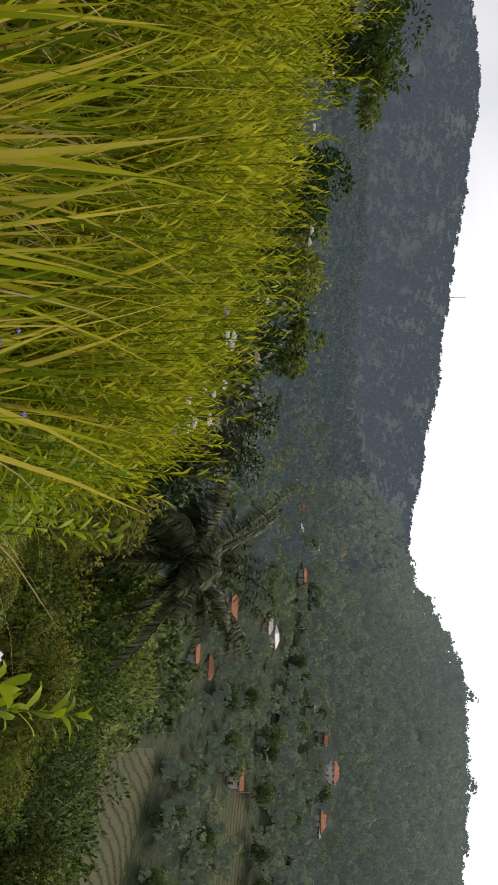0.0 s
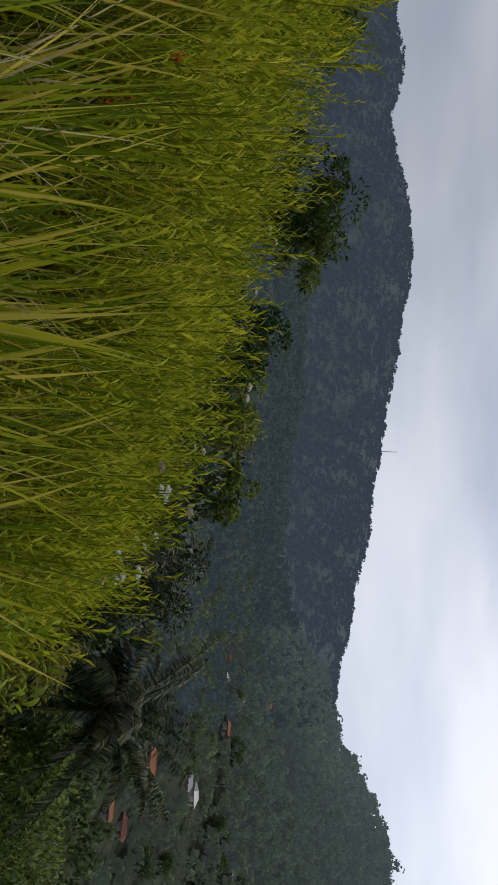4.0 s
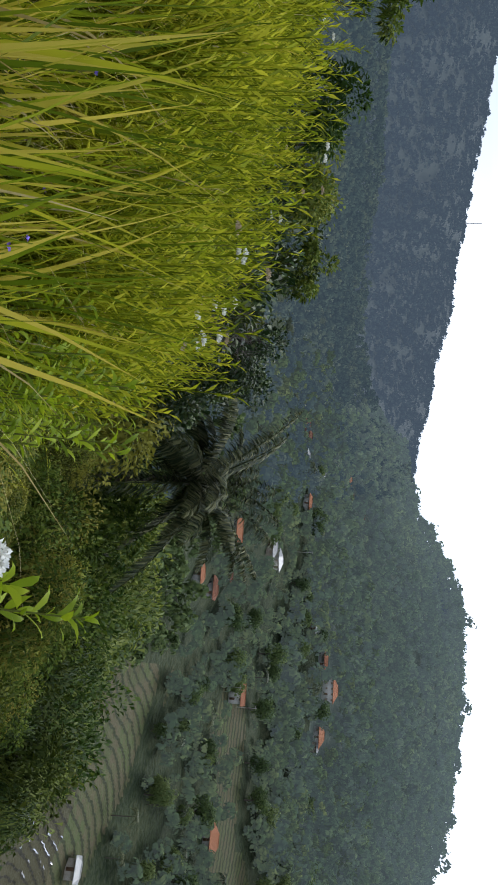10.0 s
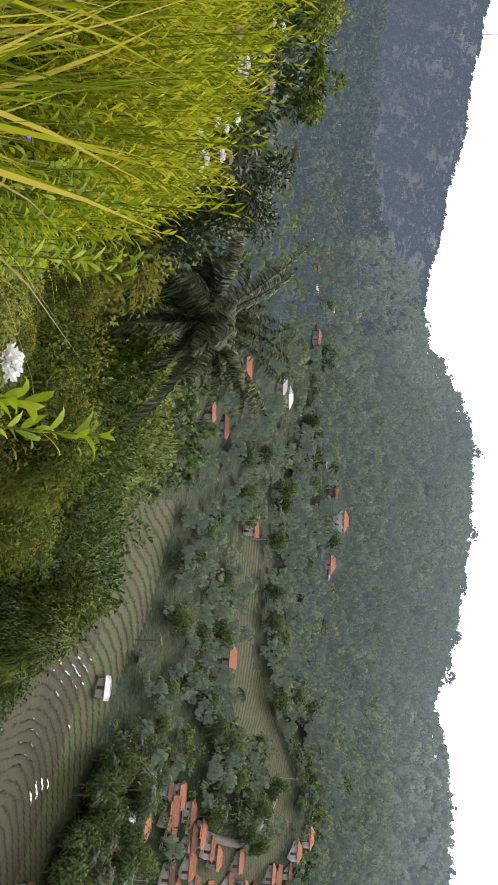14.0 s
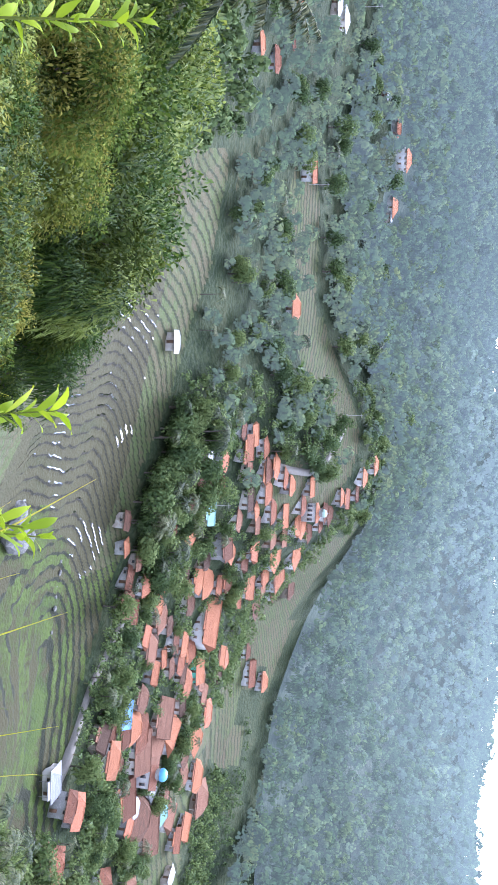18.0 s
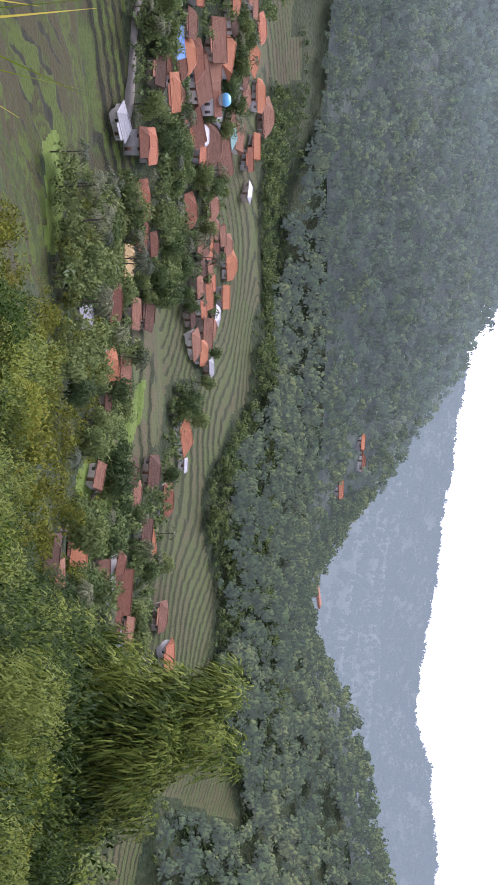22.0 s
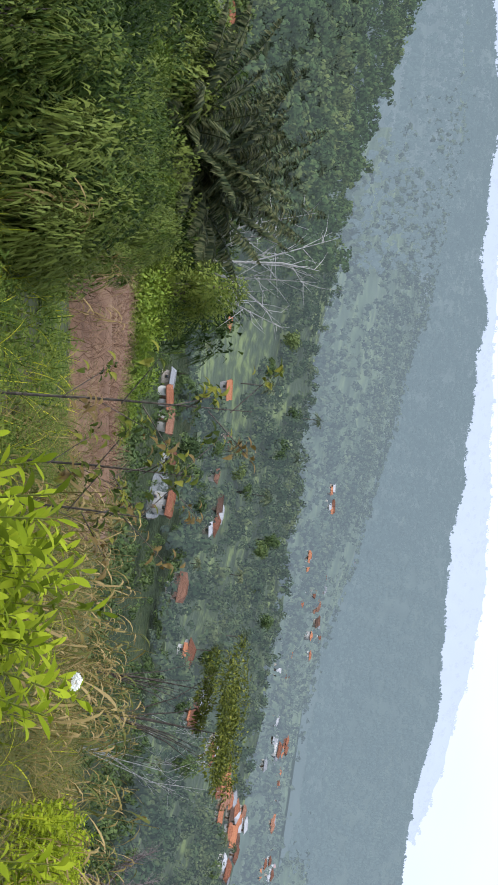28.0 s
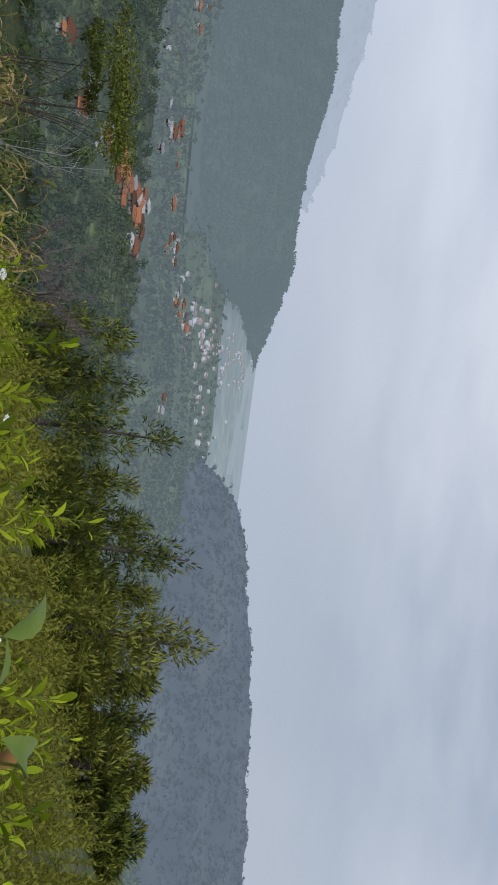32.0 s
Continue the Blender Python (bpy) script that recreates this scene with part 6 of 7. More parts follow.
# ---- bushes and trees on the slope under the lookout ----
def up_to(az_el, az, r):
    p = np.array(az_el, dtype=float)
    return r * math.tan(radians(float(np.interp(az, p[:, 0], p[:, 1]))))


def bush_kind(seed, mat, n, L, W, droop=0.35, lobes=38, wild=0.6, shell=True):
    """A bush one unit wide and one high, leafy to the ground."""
    lb = lobes_of(seed, lobes, 0.62, 0.58, 0.46, 0.92, (0.24, 0.44)) + [(0, 0, 0.2, 0.42, 0.3)]
    stems = join([tube([(0, 0, -0.1), (x * 0.4, y * 0.4, z * 0.5), (x * 0.8, y * 0.8, z * 0.9)], [0.02, 0.014, 0.005], 5) for x, y, z, a, b in lb[:10]])
    return mesh_of("trunk", *stems, [M_BARK]), leafy("crown", *leaf_mass(seed, lb, n, L, W, droop, 1.0, 0.15, 0.3 if shell else 0.5, wild, shell), [mat])


BUSHES = [bush_kind(200 + i, M_BUSH, 4200, 0.062, 0.028, 0.3, 14, 0.6, False) for i in range(4)]
FINE_BUSHES = [bush_kind(240 + i, m, n, L, W, 0.3, lobes, 0.7, False) for i, (m, n, L, W, lobes) in enumerate([(M_BUSH, 8000, 0.045, 0.019, 15), (M_BUSH_GREEN, 7500, 0.052, 0.021, 12), (M_BUSH_OLIVE, 9500, 0.040, 0.014, 18), (M_BUSH_GREEN, 8000, 0.044, 0.019, 14), (M_BUSH, 8000, 0.046, 0.018, 11)])]
BAMBOO_BUSHES = [bush_kind(210 + i, M_BAMBOO_LOW, 5200, 0.085, 0.018, 0.7, 16, 0.5, False) for i in range(4)]
HEDGES = [bush_kind(230 + i, M_HEDGE, 4000, 0.062, 0.024, 0.3, 14, 0.6, False) for i in range(2)]
DARK_BUSHES = [bush_kind(220 + i, M_DARKLEAF, 3800, 0.058, 0.028, 0.2, 13, 0.6, False) for i in range(3)]


def thicket(n, a0, a1, r0, r1, tops, kinds, seed, name, label, cat, wide=(0.8, 1.25), least=1.2, most=9.0):
    """Bushes on the slope, each as tall as the skyline of the thicket allows."""
    rng = random.Random(seed)
    for i in range(n):
        az, r = rng.uniform(a0, a1), r0 * (r1 / r0) ** rng.random()
        x, y = polar(az, r)
        h = up_to(tops, az, r) - height_at(x, y)
        h = min(most, h * rng.uniform(0.74, 1.06))
        if h < least:
            continue
        kind = rng.choice(kinds)
        ob = thing(name, Matrix.Translation((x, y, height_at(x, y) - 0.1)) @ Matrix.Rotation(rng.uniform(0, 6.28), 4, "Z") @ Matrix.Diagonal((max(h, 1.1) * rng.uniform(*wide) * 0.8, max(h, 1.1) * rng.uniform(*wide) * 0.8, h, 1)), label, cat, name)
        for pn, me in zip(("stem_tuft", "crown"), kind):
            part(pn, me, ob)


WEST_TOPS = [(-60, 0.0), (-49, 0.0), (-45, -1.0), (-35, -3.0), (-31, -3.6), (-25.4, -3.0), (-20, -4.0), (-14, -5.5), (-10.5, -7), (-9, -12.4), (-2, -12.6), (0.2, -11.0), (1.5, -10.4), (4.7, -12.6), (9.2, -13.2), (12.3, -15.2), (15.3, -17.2), (20.2, -20.8), (24.5, -24.2), (33, -25.5)]
EAST_TOPS = [(52, -29), (59, -27.5), (63, -26), (66, -24), (74, -25.5), (82, -24), (86, -18), (90, -16.5), (93, -17.5), (97, -18.2), (101.5, -21.2), (107, -20.8), (111, -18.2), (116, -16.8), (120, -15.0), (126, -14.4), (130, -14.6), (133, -15.6), (135, -18.5), (138, -22)]
thicket(44, -0.5, 23, 28, 62, WEST_TOPS, FINE_BUSHES + BAMBOO_BUSHES[:2], 1, "slope_bush", "dense green bush on the steep slope", "bush")
thicket(22, -9.5, -1.5, 22, 36, WEST_TOPS, FINE_BUSHES, 18, "slope_bush", "dense green bush on the steep slope", "bush", (0.6, 0.9), 0.6, 2.6)
thicket(8, -14, -11.5, 28, 40, WEST_TOPS, FINE_BUSHES, 19, "slope_bush", "dense green bush on the steep slope", "bush", (0.5, 0.7), 1.0, 4)
thicket(26, -6, 8, 12, 26, [(a, e - 5) for a, e in WEST_TOPS], FINE_BUSHES, 12, "slope_bush", "dense green bush on the steep slope", "bush", most=3.5)
thicket(60, 2, 27, 4.5, 13, [(a, min(e - 5, -22)) for a, e in WEST_TOPS], FINE_BUSHES + BAMBOO_BUSHES[:1], 16, "slope_bush", "dense green bush on the steep slope", "bush", least=0.4, most=2.2)
thicket(48, -13, 6, 3.6, 12, [(-14, -19), (-8, -19.5), (0, -21), (6, -23)], FINE_BUSHES, 17, "slope_bush", "dense green bush on the steep slope", "bush", least=0.4, most=2.2)
thicket(34, -50, -10, 15, 34, WEST_TOPS, DARK_BUSHES + BUSHES[:1], 2, "dark_bush", "dark leafy bush below the grass edge", "bush", most=6)
thicket(88, 84, 133, 26, 52, EAST_TOPS, BAMBOO_BUSHES, 3, "bamboo_thicket", "dense bamboo-like thicket on the slope", "bamboo", most=11)
thicket(24, 55, 86, 90, 150, EAST_TOPS, FINE_BUSHES, 4, "slope_tree", "olive green tree on the lower slope", "tree", (0.8, 1.1), 3.0, 11)
thicket(85, 62, 106, 6, 26, [(a, min(e, -20.5)) for a, e in EAST_TOPS], BAMBOO_BUSHES + FINE_BUSHES[:2], 15, "bamboo_thicket", "dense bamboo-like thicket on the slope", "bamboo", least=0.6, most=3.6)
thicket(75, 98, 130.5, 6, 26, [(a, min(e, -19)) for a, e in EAST_TOPS], BAMBOO_BUSHES + FINE_BUSHES[1:2], 5, "slope_bush", "dense green bush on the steep slope", "bush", least=0.7, most=4)
thicket(22, 132, 143.5, 25.5, 29, [(130, -18), (134, -18.8), (138, -19.3), (141, -20), (145, -22)], HEDGES, 6, "hedge_bush", "bright green bush behind the bare field", "bush", most=3.0)


def bamboo(az, r, top, seed, spread_out):
    """A tall clump of bamboo: bent culms, each with a drooping plume of narrow leaves."""
    rng = np.random.default_rng(seed)
    x, y = polar(az, r)
    z = height_at(x, y)
    ob = thing("bamboo_clump", pose(x, y, z), "tall bamboo clump with drooping plumes of narrow leaves", "bamboo", "bamboo clumps")
    for i in range(9):
        a = rng.uniform(0, 6.28)
        hh = (top - z) * rng.uniform(0.72, 1.0)
        out = spread_out * rng.uniform(0.3, 1.0)
        pts = np.array([(0.25 * math.cos(a), 0.25 * math.sin(a), -0.3), (0.35 * out * math.cos(a), 0.35 * out * math.sin(a), hh * 0.5), (0.75 * out * math.cos(a), 0.75 * out * math.sin(a), hh * 0.88), (out * math.cos(a), out * math.sin(a), hh * 0.93)])
        part("culm", mesh_of("culm", *tube(pts, [0.06, 0.05, 0.03, 0.008], 6), [M_CULM], None, True), ob)
        lb = []
        for u in np.linspace(0.25, 1.05, 9):
            q = np.array([np.interp(u, [0, 0.5, 0.88, 1.05], pts[:, k]) for k in range(3)])
            s = hh * 0.12 * (1.3 - 0.75 * u)
            lb.append((q[0] + rng.normal(0, 0.5 * s), q[1] + rng.normal(0, 0.5 * s), q[2] - 0.15 * s, s * 1.15, s * 1.0))
        part("foliage", leafy("foliage", *leaf_mass(seed * 20 + i, lb, 4200, 0.44, 0.075, 0.75, 0.7, -0.25, 0.6, 0.6), [M_BAMBOO]), ob)


bamboo(88.4, 36, -6.1, 51, 1.9)
bamboo(89.8, 34, -7.4, 52, 2.0)
bamboo(86.2, 38, -11.4, 53, 2.2)
bamboo(92.2, 36, -9.6, 54, 2.0)
bamboo(94.8, 35, -12.2, 55, 2.0)


def big_palm(az, r, centre, n, length, seed, label, leaflets=44, leaflet=0.75, low=-0.6, arch=(0.2, 0.75), width=0.085, high=1.5):
    x, y = polar(az, r)
    z = height_at(x, y)
    ob = thing("sugar_palm", pose(x, y, z, 0, 0, seed * 37), label, "palm", "sugar palms")
    h = centre - z
    part("trunk", mesh_of("trunk", *tube([(0, 0, -0.5), (0.1, 0, h * 0.4), (0.05, 0.1, h * 0.8), (0, 0, h)], [0.2, 0.16, 0.13, 0.12], 9), [M_BARK], None, True), ob)
    for v, f in palm_crown(seed, n, length, leaflets, leaflet, width, low, arch, high):
        part("frond", mesh_of("frond", v + np.array([0, 0, h]), f, [M_PALM_NEAR]), ob)


big_palm(-4.6, 33, -6.3, 46, 4.5, 61, "dark sugar palm with long drooping feathery fronds", 76, 0.66, -0.7, (0.05, 0.55), 0.085, 2.6)
big_palm(123.5, 29, -10.6, 34, 4.4, 62, "grey-green sugar palm with arching fronds above the thicket", 76, 0.62, 0.9, (-0.05, 0.4), 0.10, 3.2)
big_palm(127.0, 31, -10.8, 32, 4.4, 63, "grey-green sugar palm with arching fronds above the thicket", 76, 0.62, 0.9, (-0.05, 0.4), 0.10, 3.2)
big_palm(107.6, 40, -15.0, 46, 3.4, 64, "grey-green sugar palm rising over the bushes", 64, 0.6, 0.7, (-0.1, 0.3), 0.10, 3.4)
big_palm(102, 42, -17.0, 28, 2.9, 65, "grey-green sugar palm rising over the bushes", 60, 0.6, 0.5, (0.0, 0.4), 0.10, 2.6)


# ---- single trees at the edge of the slope ----
def edge_tree(az, r, top, rx, seed, label, mat, n=3600, L=0.17, W=0.075, lobes=9, flat=0.45, thin=0.6, low=0.55, stem=0.028):
    x, y = polar(az, r)
    z = height_at(x, y)
    h = top - z
    rng = np.random.default_rng(seed)
    lb = []
    for i in range(lobes):
        a, q = rng.uniform(0, 6.28), rng.uniform(0.15, 1.0) * rx
        lb.append((q * math.cos(a), q * math.sin(a), h * rng.uniform(low, 0.93), rx * rng.uniform(0.2, 0.42), rx * flat * rng.uniform(0.3, 0.6)))
    lb.append((0, 0, h * 0.95, rx * 0.3, h * 0.05 + 0.1))
    ob = thing("tree", pose(x, y, z), label, "tree", "edge trees")
    part("trunk", mesh_of("trunk", *limbs(lb, h * 0.55, stem * h, h * 0.9), [M_BARK], None, True), ob)
    part("crown", leafy("crown", *leaf_mass(seed, lb, n, L, W, 0.25, 1.0, 0.1, thin, 0.7), [mat]), ob)


edge_tree(-49.5, 17, 1.1, 1.3, 71, "small dark tree at the edge of the grass", M_BUSH_GREEN, 3600, 0.14, 0.06, 12, 0.5, 0.5, 0.4)
edge_tree(-46.5, 19, 0.8, 1.2, 76, "small dark tree at the edge of the grass", M_BUSH_GREEN, 3600, 0.14, 0.06, 12, 0.5, 0.5, 0.4)
edge_tree(-37.2, 16, 1.05, 1.15, 72, "small spreading tree with tiers of green leaves", M_BUSH_GREEN, 3600, 0.13, 0.055, 24, 0.3, 0.6, 0.55, 0.012)
edge_tree(-35.0, 16.5, 0.7, 0.8, 79, "small spreading tree with tiers of green leaves", M_BUSH_GREEN, 1700, 0.13, 0.055, 12, 0.3, 0.6, 0.7, 0.012)
edge_tree(-28.8, 20, -0.2, 1.35, 73, "small round tree below the grass edge", M_BUSH_GREEN, 6500, 0.15, 0.07, 18, 0.6, 0.5, 0.4, 0.014)
edge_tree(-26.2, 21, -0.75, 1.6, 74, "leafy green tree below the grass edge", M_BUSH_GREEN, 7500, 0.15, 0.07, 24, 0.7, 0.5, 0.3, 0.014)
edge_tree(-23.4, 22, -1.0, 1.7, 80, "leafy green tree below the grass edge", M_BUSH, 7500, 0.15, 0.07, 24, 0.7, 0.5, 0.3, 0.014)
edge_tree(-20.8, 22, -1.15, 1.5, 84, "dark leafy tree below the grass edge", M_DARKLEAF, 6500, 0.15, 0.07, 22, 0.7, 0.5, 0.3, 0.014)
edge_tree(-19.0, 21, -0.75, 0.75, 75, "slim young tree with pale green leaves", M_BUSH_GREEN, 1600, 0.16, 0.08, 7, 0.5, 0.6, 0.6, 0.010)
edge_tree(-11.6, 27, -3.0, 1.5, 77, "dark round tree below the flowering herbs", M_DARKLEAF, 7000, 0.17, 0.075, 20, 0.7, 0.5, 0.35)
edge_tree(-14.0, 26, -2.4, 1.8, 78, "dark round tree below the flowering herbs", M_DARKLEAF, 6000, 0.17, 0.075, 20, 0.7, 0.5, 0.35)
edge_tree(162.8, 30, -6.5, 2.4, 81, "flat-topped tree leaning on slender trunks", M_OLIVE, 4200, 0.15, 0.06, 20, 0.10, 0.5, 0.93, 0.008)
edge_tree(160.3, 31, -7.6, 1.3, 82, "slender tree with a thin flat crown", M_OLIVE, 1600, 0.15, 0.06, 10, 0.14, 0.5, 0.9, 0.007)
edge_tree(133.8, 27, -7.4, 1.3, 83, "rounded olive tree beside the thicket", M_BAMBOO, 7000, 0.15, 0.05, 18, 0.8, 0.5, 0.4)


def pointed_tree(az, r, top, rx, seed):
    """A feathery tree that narrows upwards, with steep side branches."""
    x, y = polar(az, r)
    z = height_at(x, y)
    h = top - z
    rng = np.random.default_rng(seed)
    lb = []
    for i in range(44):
        u = rng.uniform(0.05, 1.0)
        a, q = rng.uniform(0, 6.28), rx * (1.05 - u) * rng.uniform(0.4, 1.0)
        lb.append((q * math.cos(a), q * math.sin(a), h * u, rx * 0.3 * (1.35 - u), h * 0.06))
    ob = thing("feathery_tree", pose(x, y, z), "olive green feathery tree narrowing to a ragged top", "tree", "feathery trees")
    part("trunk", mesh_of("trunk", *tube([(0, 0, -0.5), (0.05, 0, h * 0.5), (0, 0, h * 0.97)], [0.11, 0.07, 0.015], 7), [M_BARK], None, True), ob)
    part("crown", leafy("crown", *leaf_mass(seed, lb, 7000, 0.2, 0.038, 0.1, 0.8, 0.7, 0.6, 0.6), [M_OLIVE]), ob)


for k, (az, r, el, rx) in enumerate([(176.5, 20, -11.6, 1.5), (179.5, 21, -10.8, 1.6), (182.8, 20, -8.4, 1.7), (186, 22, -10.2, 1.5), (188.6, 21, -8.8, 1.5), (190.3, 20, -5.6, 1.6), (193, 21, -7.8, 1.4), (195.6, 19, -4.0, 1.6),
                                     (198, 20, -6.6, 1.4), (200.5, 21, -6.9, 1.5), (203.5, 20, -6.4, 1.4), (207, 20, -6.0, 1.5)]):
    pointed_tree(az, r, r * math.tan(radians(el)), rx, 90 + k)
thicket(14, 174, 208, 13, 19, [(170, -19), (180, -14.5), (190, -12), (200, -10.5), (208, -10)], BUSHES, 7, "slope_bush", "dense green bush on the slope", "bush", most=2.6)
thicket(16, 150, 176, 17, 30, [(148, -23), (158, -22.5), (168, -18.5), (176, -16)], DARK_BUSHES + BUSHES, 8, "slope_bush", "dense green bush on the slope", "bush", most=2.6, least=0.8)


# ---- bare wood: the dead tree and the dry shrubs ----
def bare(name, az, r, top, spread_out, seed, label, mat, twigs, r0, cat):
    x, y = polar(az, r)
    z = height_at(x, y)
    h = top - z
    rng = np.random.default_rng(seed)
    ob = thing(name, pose(x, y, z), label, cat)
    part("trunk", mesh_of("trunk", *tube([(0, 0, -0.4), (0.1, 0, h * 0.3), (0, 0.1, h * 0.5)], [r0, r0 * 0.8, r0 * 0.55], 7), [mat], None, True), ob)
    for i in range(7):
        a = i * 0.9 + rng.uniform(-0.3, 0.3)
        tip = np.array([spread_out * math.cos(a) * rng.uniform(0.5, 1), spread_out * math.sin(a) * rng.uniform(0.5, 1), h * rng.uniform(0.75, 1.0)])
        root = np.array([0, 0, h * rng.uniform(0.3, 0.5)])
        mid = root * 0.5 + tip * 0.5 + rng.normal(0, 0.06 * h, 3)
        pieces = [tube([root, mid, tip], [r0 * 0.45, r0 * 0.25, r0 * 0.06], 5)]
        for j in range(twigs):
            u = rng.uniform(0.3, 0.95)
            p = root * (1 - u) ** 2 + 2 * mid * u * (1 - u) + tip * u * u
            q = p + unit(rng.normal(0, 1, 3) + np.array([math.cos(a), math.sin(a), 1.2]) * 0.8) * h * rng.uniform(0.06, 0.16)
            pieces.append(tube([p, (p + q) / 2 + rng.normal(0, 0.01 * h, 3), q], [r0 * 0.12, r0 * 0.08, r0 * 0.03], 4))
        part("limb", mesh_of("limb", *join(pieces), [mat]), ob)


M_DRYSHRUB = material("purplish_dry_twigs", [(0.09, 0.07, 0.07), (0.17, 0.14, 0.13)], 2.0, 0.95, 0.1, 6)
bare("dead_tree", 131.9, 36, -6.2, 3.0, 301, "leafless pale grey tree behind the thicket", M_PALE_BARK, 16, 0.14, "tree")
bare("dead_tree", 165.2, 33, -7.4, 1.2, 302, "small leafless pale tree by the flat-topped tree", M_PALE_BARK, 8, 0.05, "tree")
bare("dry_shrub", 172.2, 13.5, -3.6, 0.9, 303, "dry purplish shrub of bare twigs", M_DRYSHRUB, 60, 0.03, "shrub")
bare("dry_shrub", 174.6, 12.5, -3.0, 0.8, 304, "dry purplish shrub of bare twigs", M_DRYSHRUB, 60, 0.03, "shrub")
bare("dry_shrub", -15.4, 15, -1.5, 0.8, 305, "brown leafless shrub at the edge of the slope", M_DRYSHRUB, 50, 0.03, "shrub")

# ---- grass, herbs and shrubs by the lookout ----
M_HERB = material("herb_leaf", [(0.1313, 0.165, 0.007), (0.315, 0.36, 0.014), (0.525, 0.51, 0.032)], 0.9, 0.65, 0, 4, island=0.5, translucent=0.4, spec=0.08)
M_SHRUB = material("bright_shrub_leaf", [(0.0819, 0.1144, 0.0048), (0.2167, 0.2803, 0.0096), (0.366, 0.429, 0.0224)], 1.2, 0.6, 0, 4, island=0.4, per_object=0.4, translucent=0.45, spec=0.06, span=(0.3, 0.68))
M_STEM = material("green_stem", [(0.09, 0.12, 0.015), (0.17, 0.18, 0.03)], 3.0, 0.7, 0, 4)
M_PETAL = material("white_flower", [(0.72, 0.72, 0.66), (0.85, 0.85, 0.80)], 8.0, 0.8, 0.2, 6)
M_FADED = material("faded_flower", [(0.38, 0.30, 0.20), (0.52, 0.44, 0.32)], 8.0, 0.9, 0.2, 6)
M_RED = material("red_berries", [(0.62, 0.03, 0.015), (0.75, 0.06, 0.03)], 8.0, 0.4, 0, 6)
M_VIOLET = material("violet_petal", [(0.16, 0.10, 0.50), (0.24, 0.16, 0.62)], 8.0, 0.6, 0, 6)
M_DRY = material("dry_grass", [(0.36, 0.28, 0.10), (0.52, 0.43, 0.19), (0.64, 0.56, 0.32)], 0.8, 0.8, 0, 4, island=0.5, translucent=0.35)
M_STRAW = material("brown_straw", [(0.085, 0.047, 0.026), (0.15, 0.086, 0.05), (0.22, 0.14, 0.08)], 0.8, 0.95, 0, 4, island=0.5)
M_CORN = material("dry_corn_leaf", [(0.10, 0.11, 0.02), (0.21, 0.16, 0.045), (0.34, 0.25, 0.10)], 0.8, 0.8, 0, 4, island=0.6, per_object=0.4, translucent=0.3)
M_BROAD = material("broad_oval_leaf", [(0.065, 0.11, 0.012), (0.11, 0.165, 0.02), (0.19, 0.235, 0.04)], 2.0, 0.45, 0.05, 5, island=0.4, translucent=0.3)
M_RUSSET = material("russet_leaf", [(0.17, 0.085, 0.02), (0.28, 0.145, 0.03)], 2.0, 0.5, 0.05, 5, island=0.4, translucent=0.3)

M_SAPLING = material("sapling_leaf", [(0.10, 0.085, 0.02), (0.20, 0.12, 0.03)], 2.0, 0.6, 0, 5, island=0.5, translucent=0.3)
blades("tall_grass", "tall broad-bladed yellow-green grass on the slope", M_GRASS, 1300, -58, -14.5, 1.9, 4.6, (0.6, 1.4), (0.010, 0.030), 31, 0.22, "grass", 110)
blades("fine_grass", "fine green grass mixed with the herbs", M_HERB, 3600, -60, -11, 2.0, 9, (0.5, 1.1), (0.005, 0.012), 32, 0.7)
blades("dry_grass", "straw-coloured dry blades bent over in the grass", M_DRY, 620, -58, -13, 2.0, 6.0, (0.6, 1.25), (0.006, 0.018), 33, 0.7)
blades("curled_grass", "pale dry strands curling over the green blades", M_DRY, 520, -58, -13, 2.0, 5.6, (0.5, 1.0), (0.004, 0.012), 39, 1.7)
blades("slope_grass", "rough green grass on the slope below the lookout", M_HERB, 3000, 120, 212, 2.6, 12, (0.2, 0.5), (0.006, 0.016), 34, 0.9)
blades("tufted_grass", "arching pale blades hanging over the view", M_GRASS, 26, 40.5, 48, 1.9, 2.2, (1.1, 1.45), (0.010, 0.017), 35, 0.45)
blades("mixed_slope_grass", "rough grass between the bushes", M_HERB, 1500, -10, 40, 3, 14, (0.4, 0.8), (0.008, 0.02), 36, 0.8)


def herb_arrays(seed, stems, tall, leaves, L, W, spread_out=0.25, droop=0.35, fine=False):
    """A many-stemmed herb: leaves set round every stem, smaller towards the top."""
    rng = np.random.default_rng(seed)
    lv, st = [], []
    for i in range(stems):
        a = rng.uniform(0, 6.28)
        h = tall * rng.uniform(0.65, 1.0)
        foot = np.array([0.06 * math.cos(a), 0.06 * math.sin(a), -0.05])
        head = np.array([spread_out * math.cos(a) * rng.uniform(0.3, 1), spread_out * math.sin(a) * rng.uniform(0.3, 1), h])
        u = np.linspace(0.1, 1.0, leaves) ** 0.65
        p = foot[None] * (1 - u)[:, None] + head[None] * u[:, None]
        t = np.arange(leaves) * 2.4 + a
        way = np.column_stack([np.cos(t), np.sin(t), 0.35 + 0.9 * u ** 3])
        k = (1.15 - 0.5 * u) * rng.uniform(0.8, 1.2, leaves)
        lv.append((leaf_strips if fine else leaf_quads)(p, way, L * k, W * k, rng, droop, 0.25))
        st.append(tube([foot, (foot + head) / 2 + np.array([0.01, 0.01, 0]), head], [0.005, 0.004, 0.002], 4))
    return join(lv), join(st)


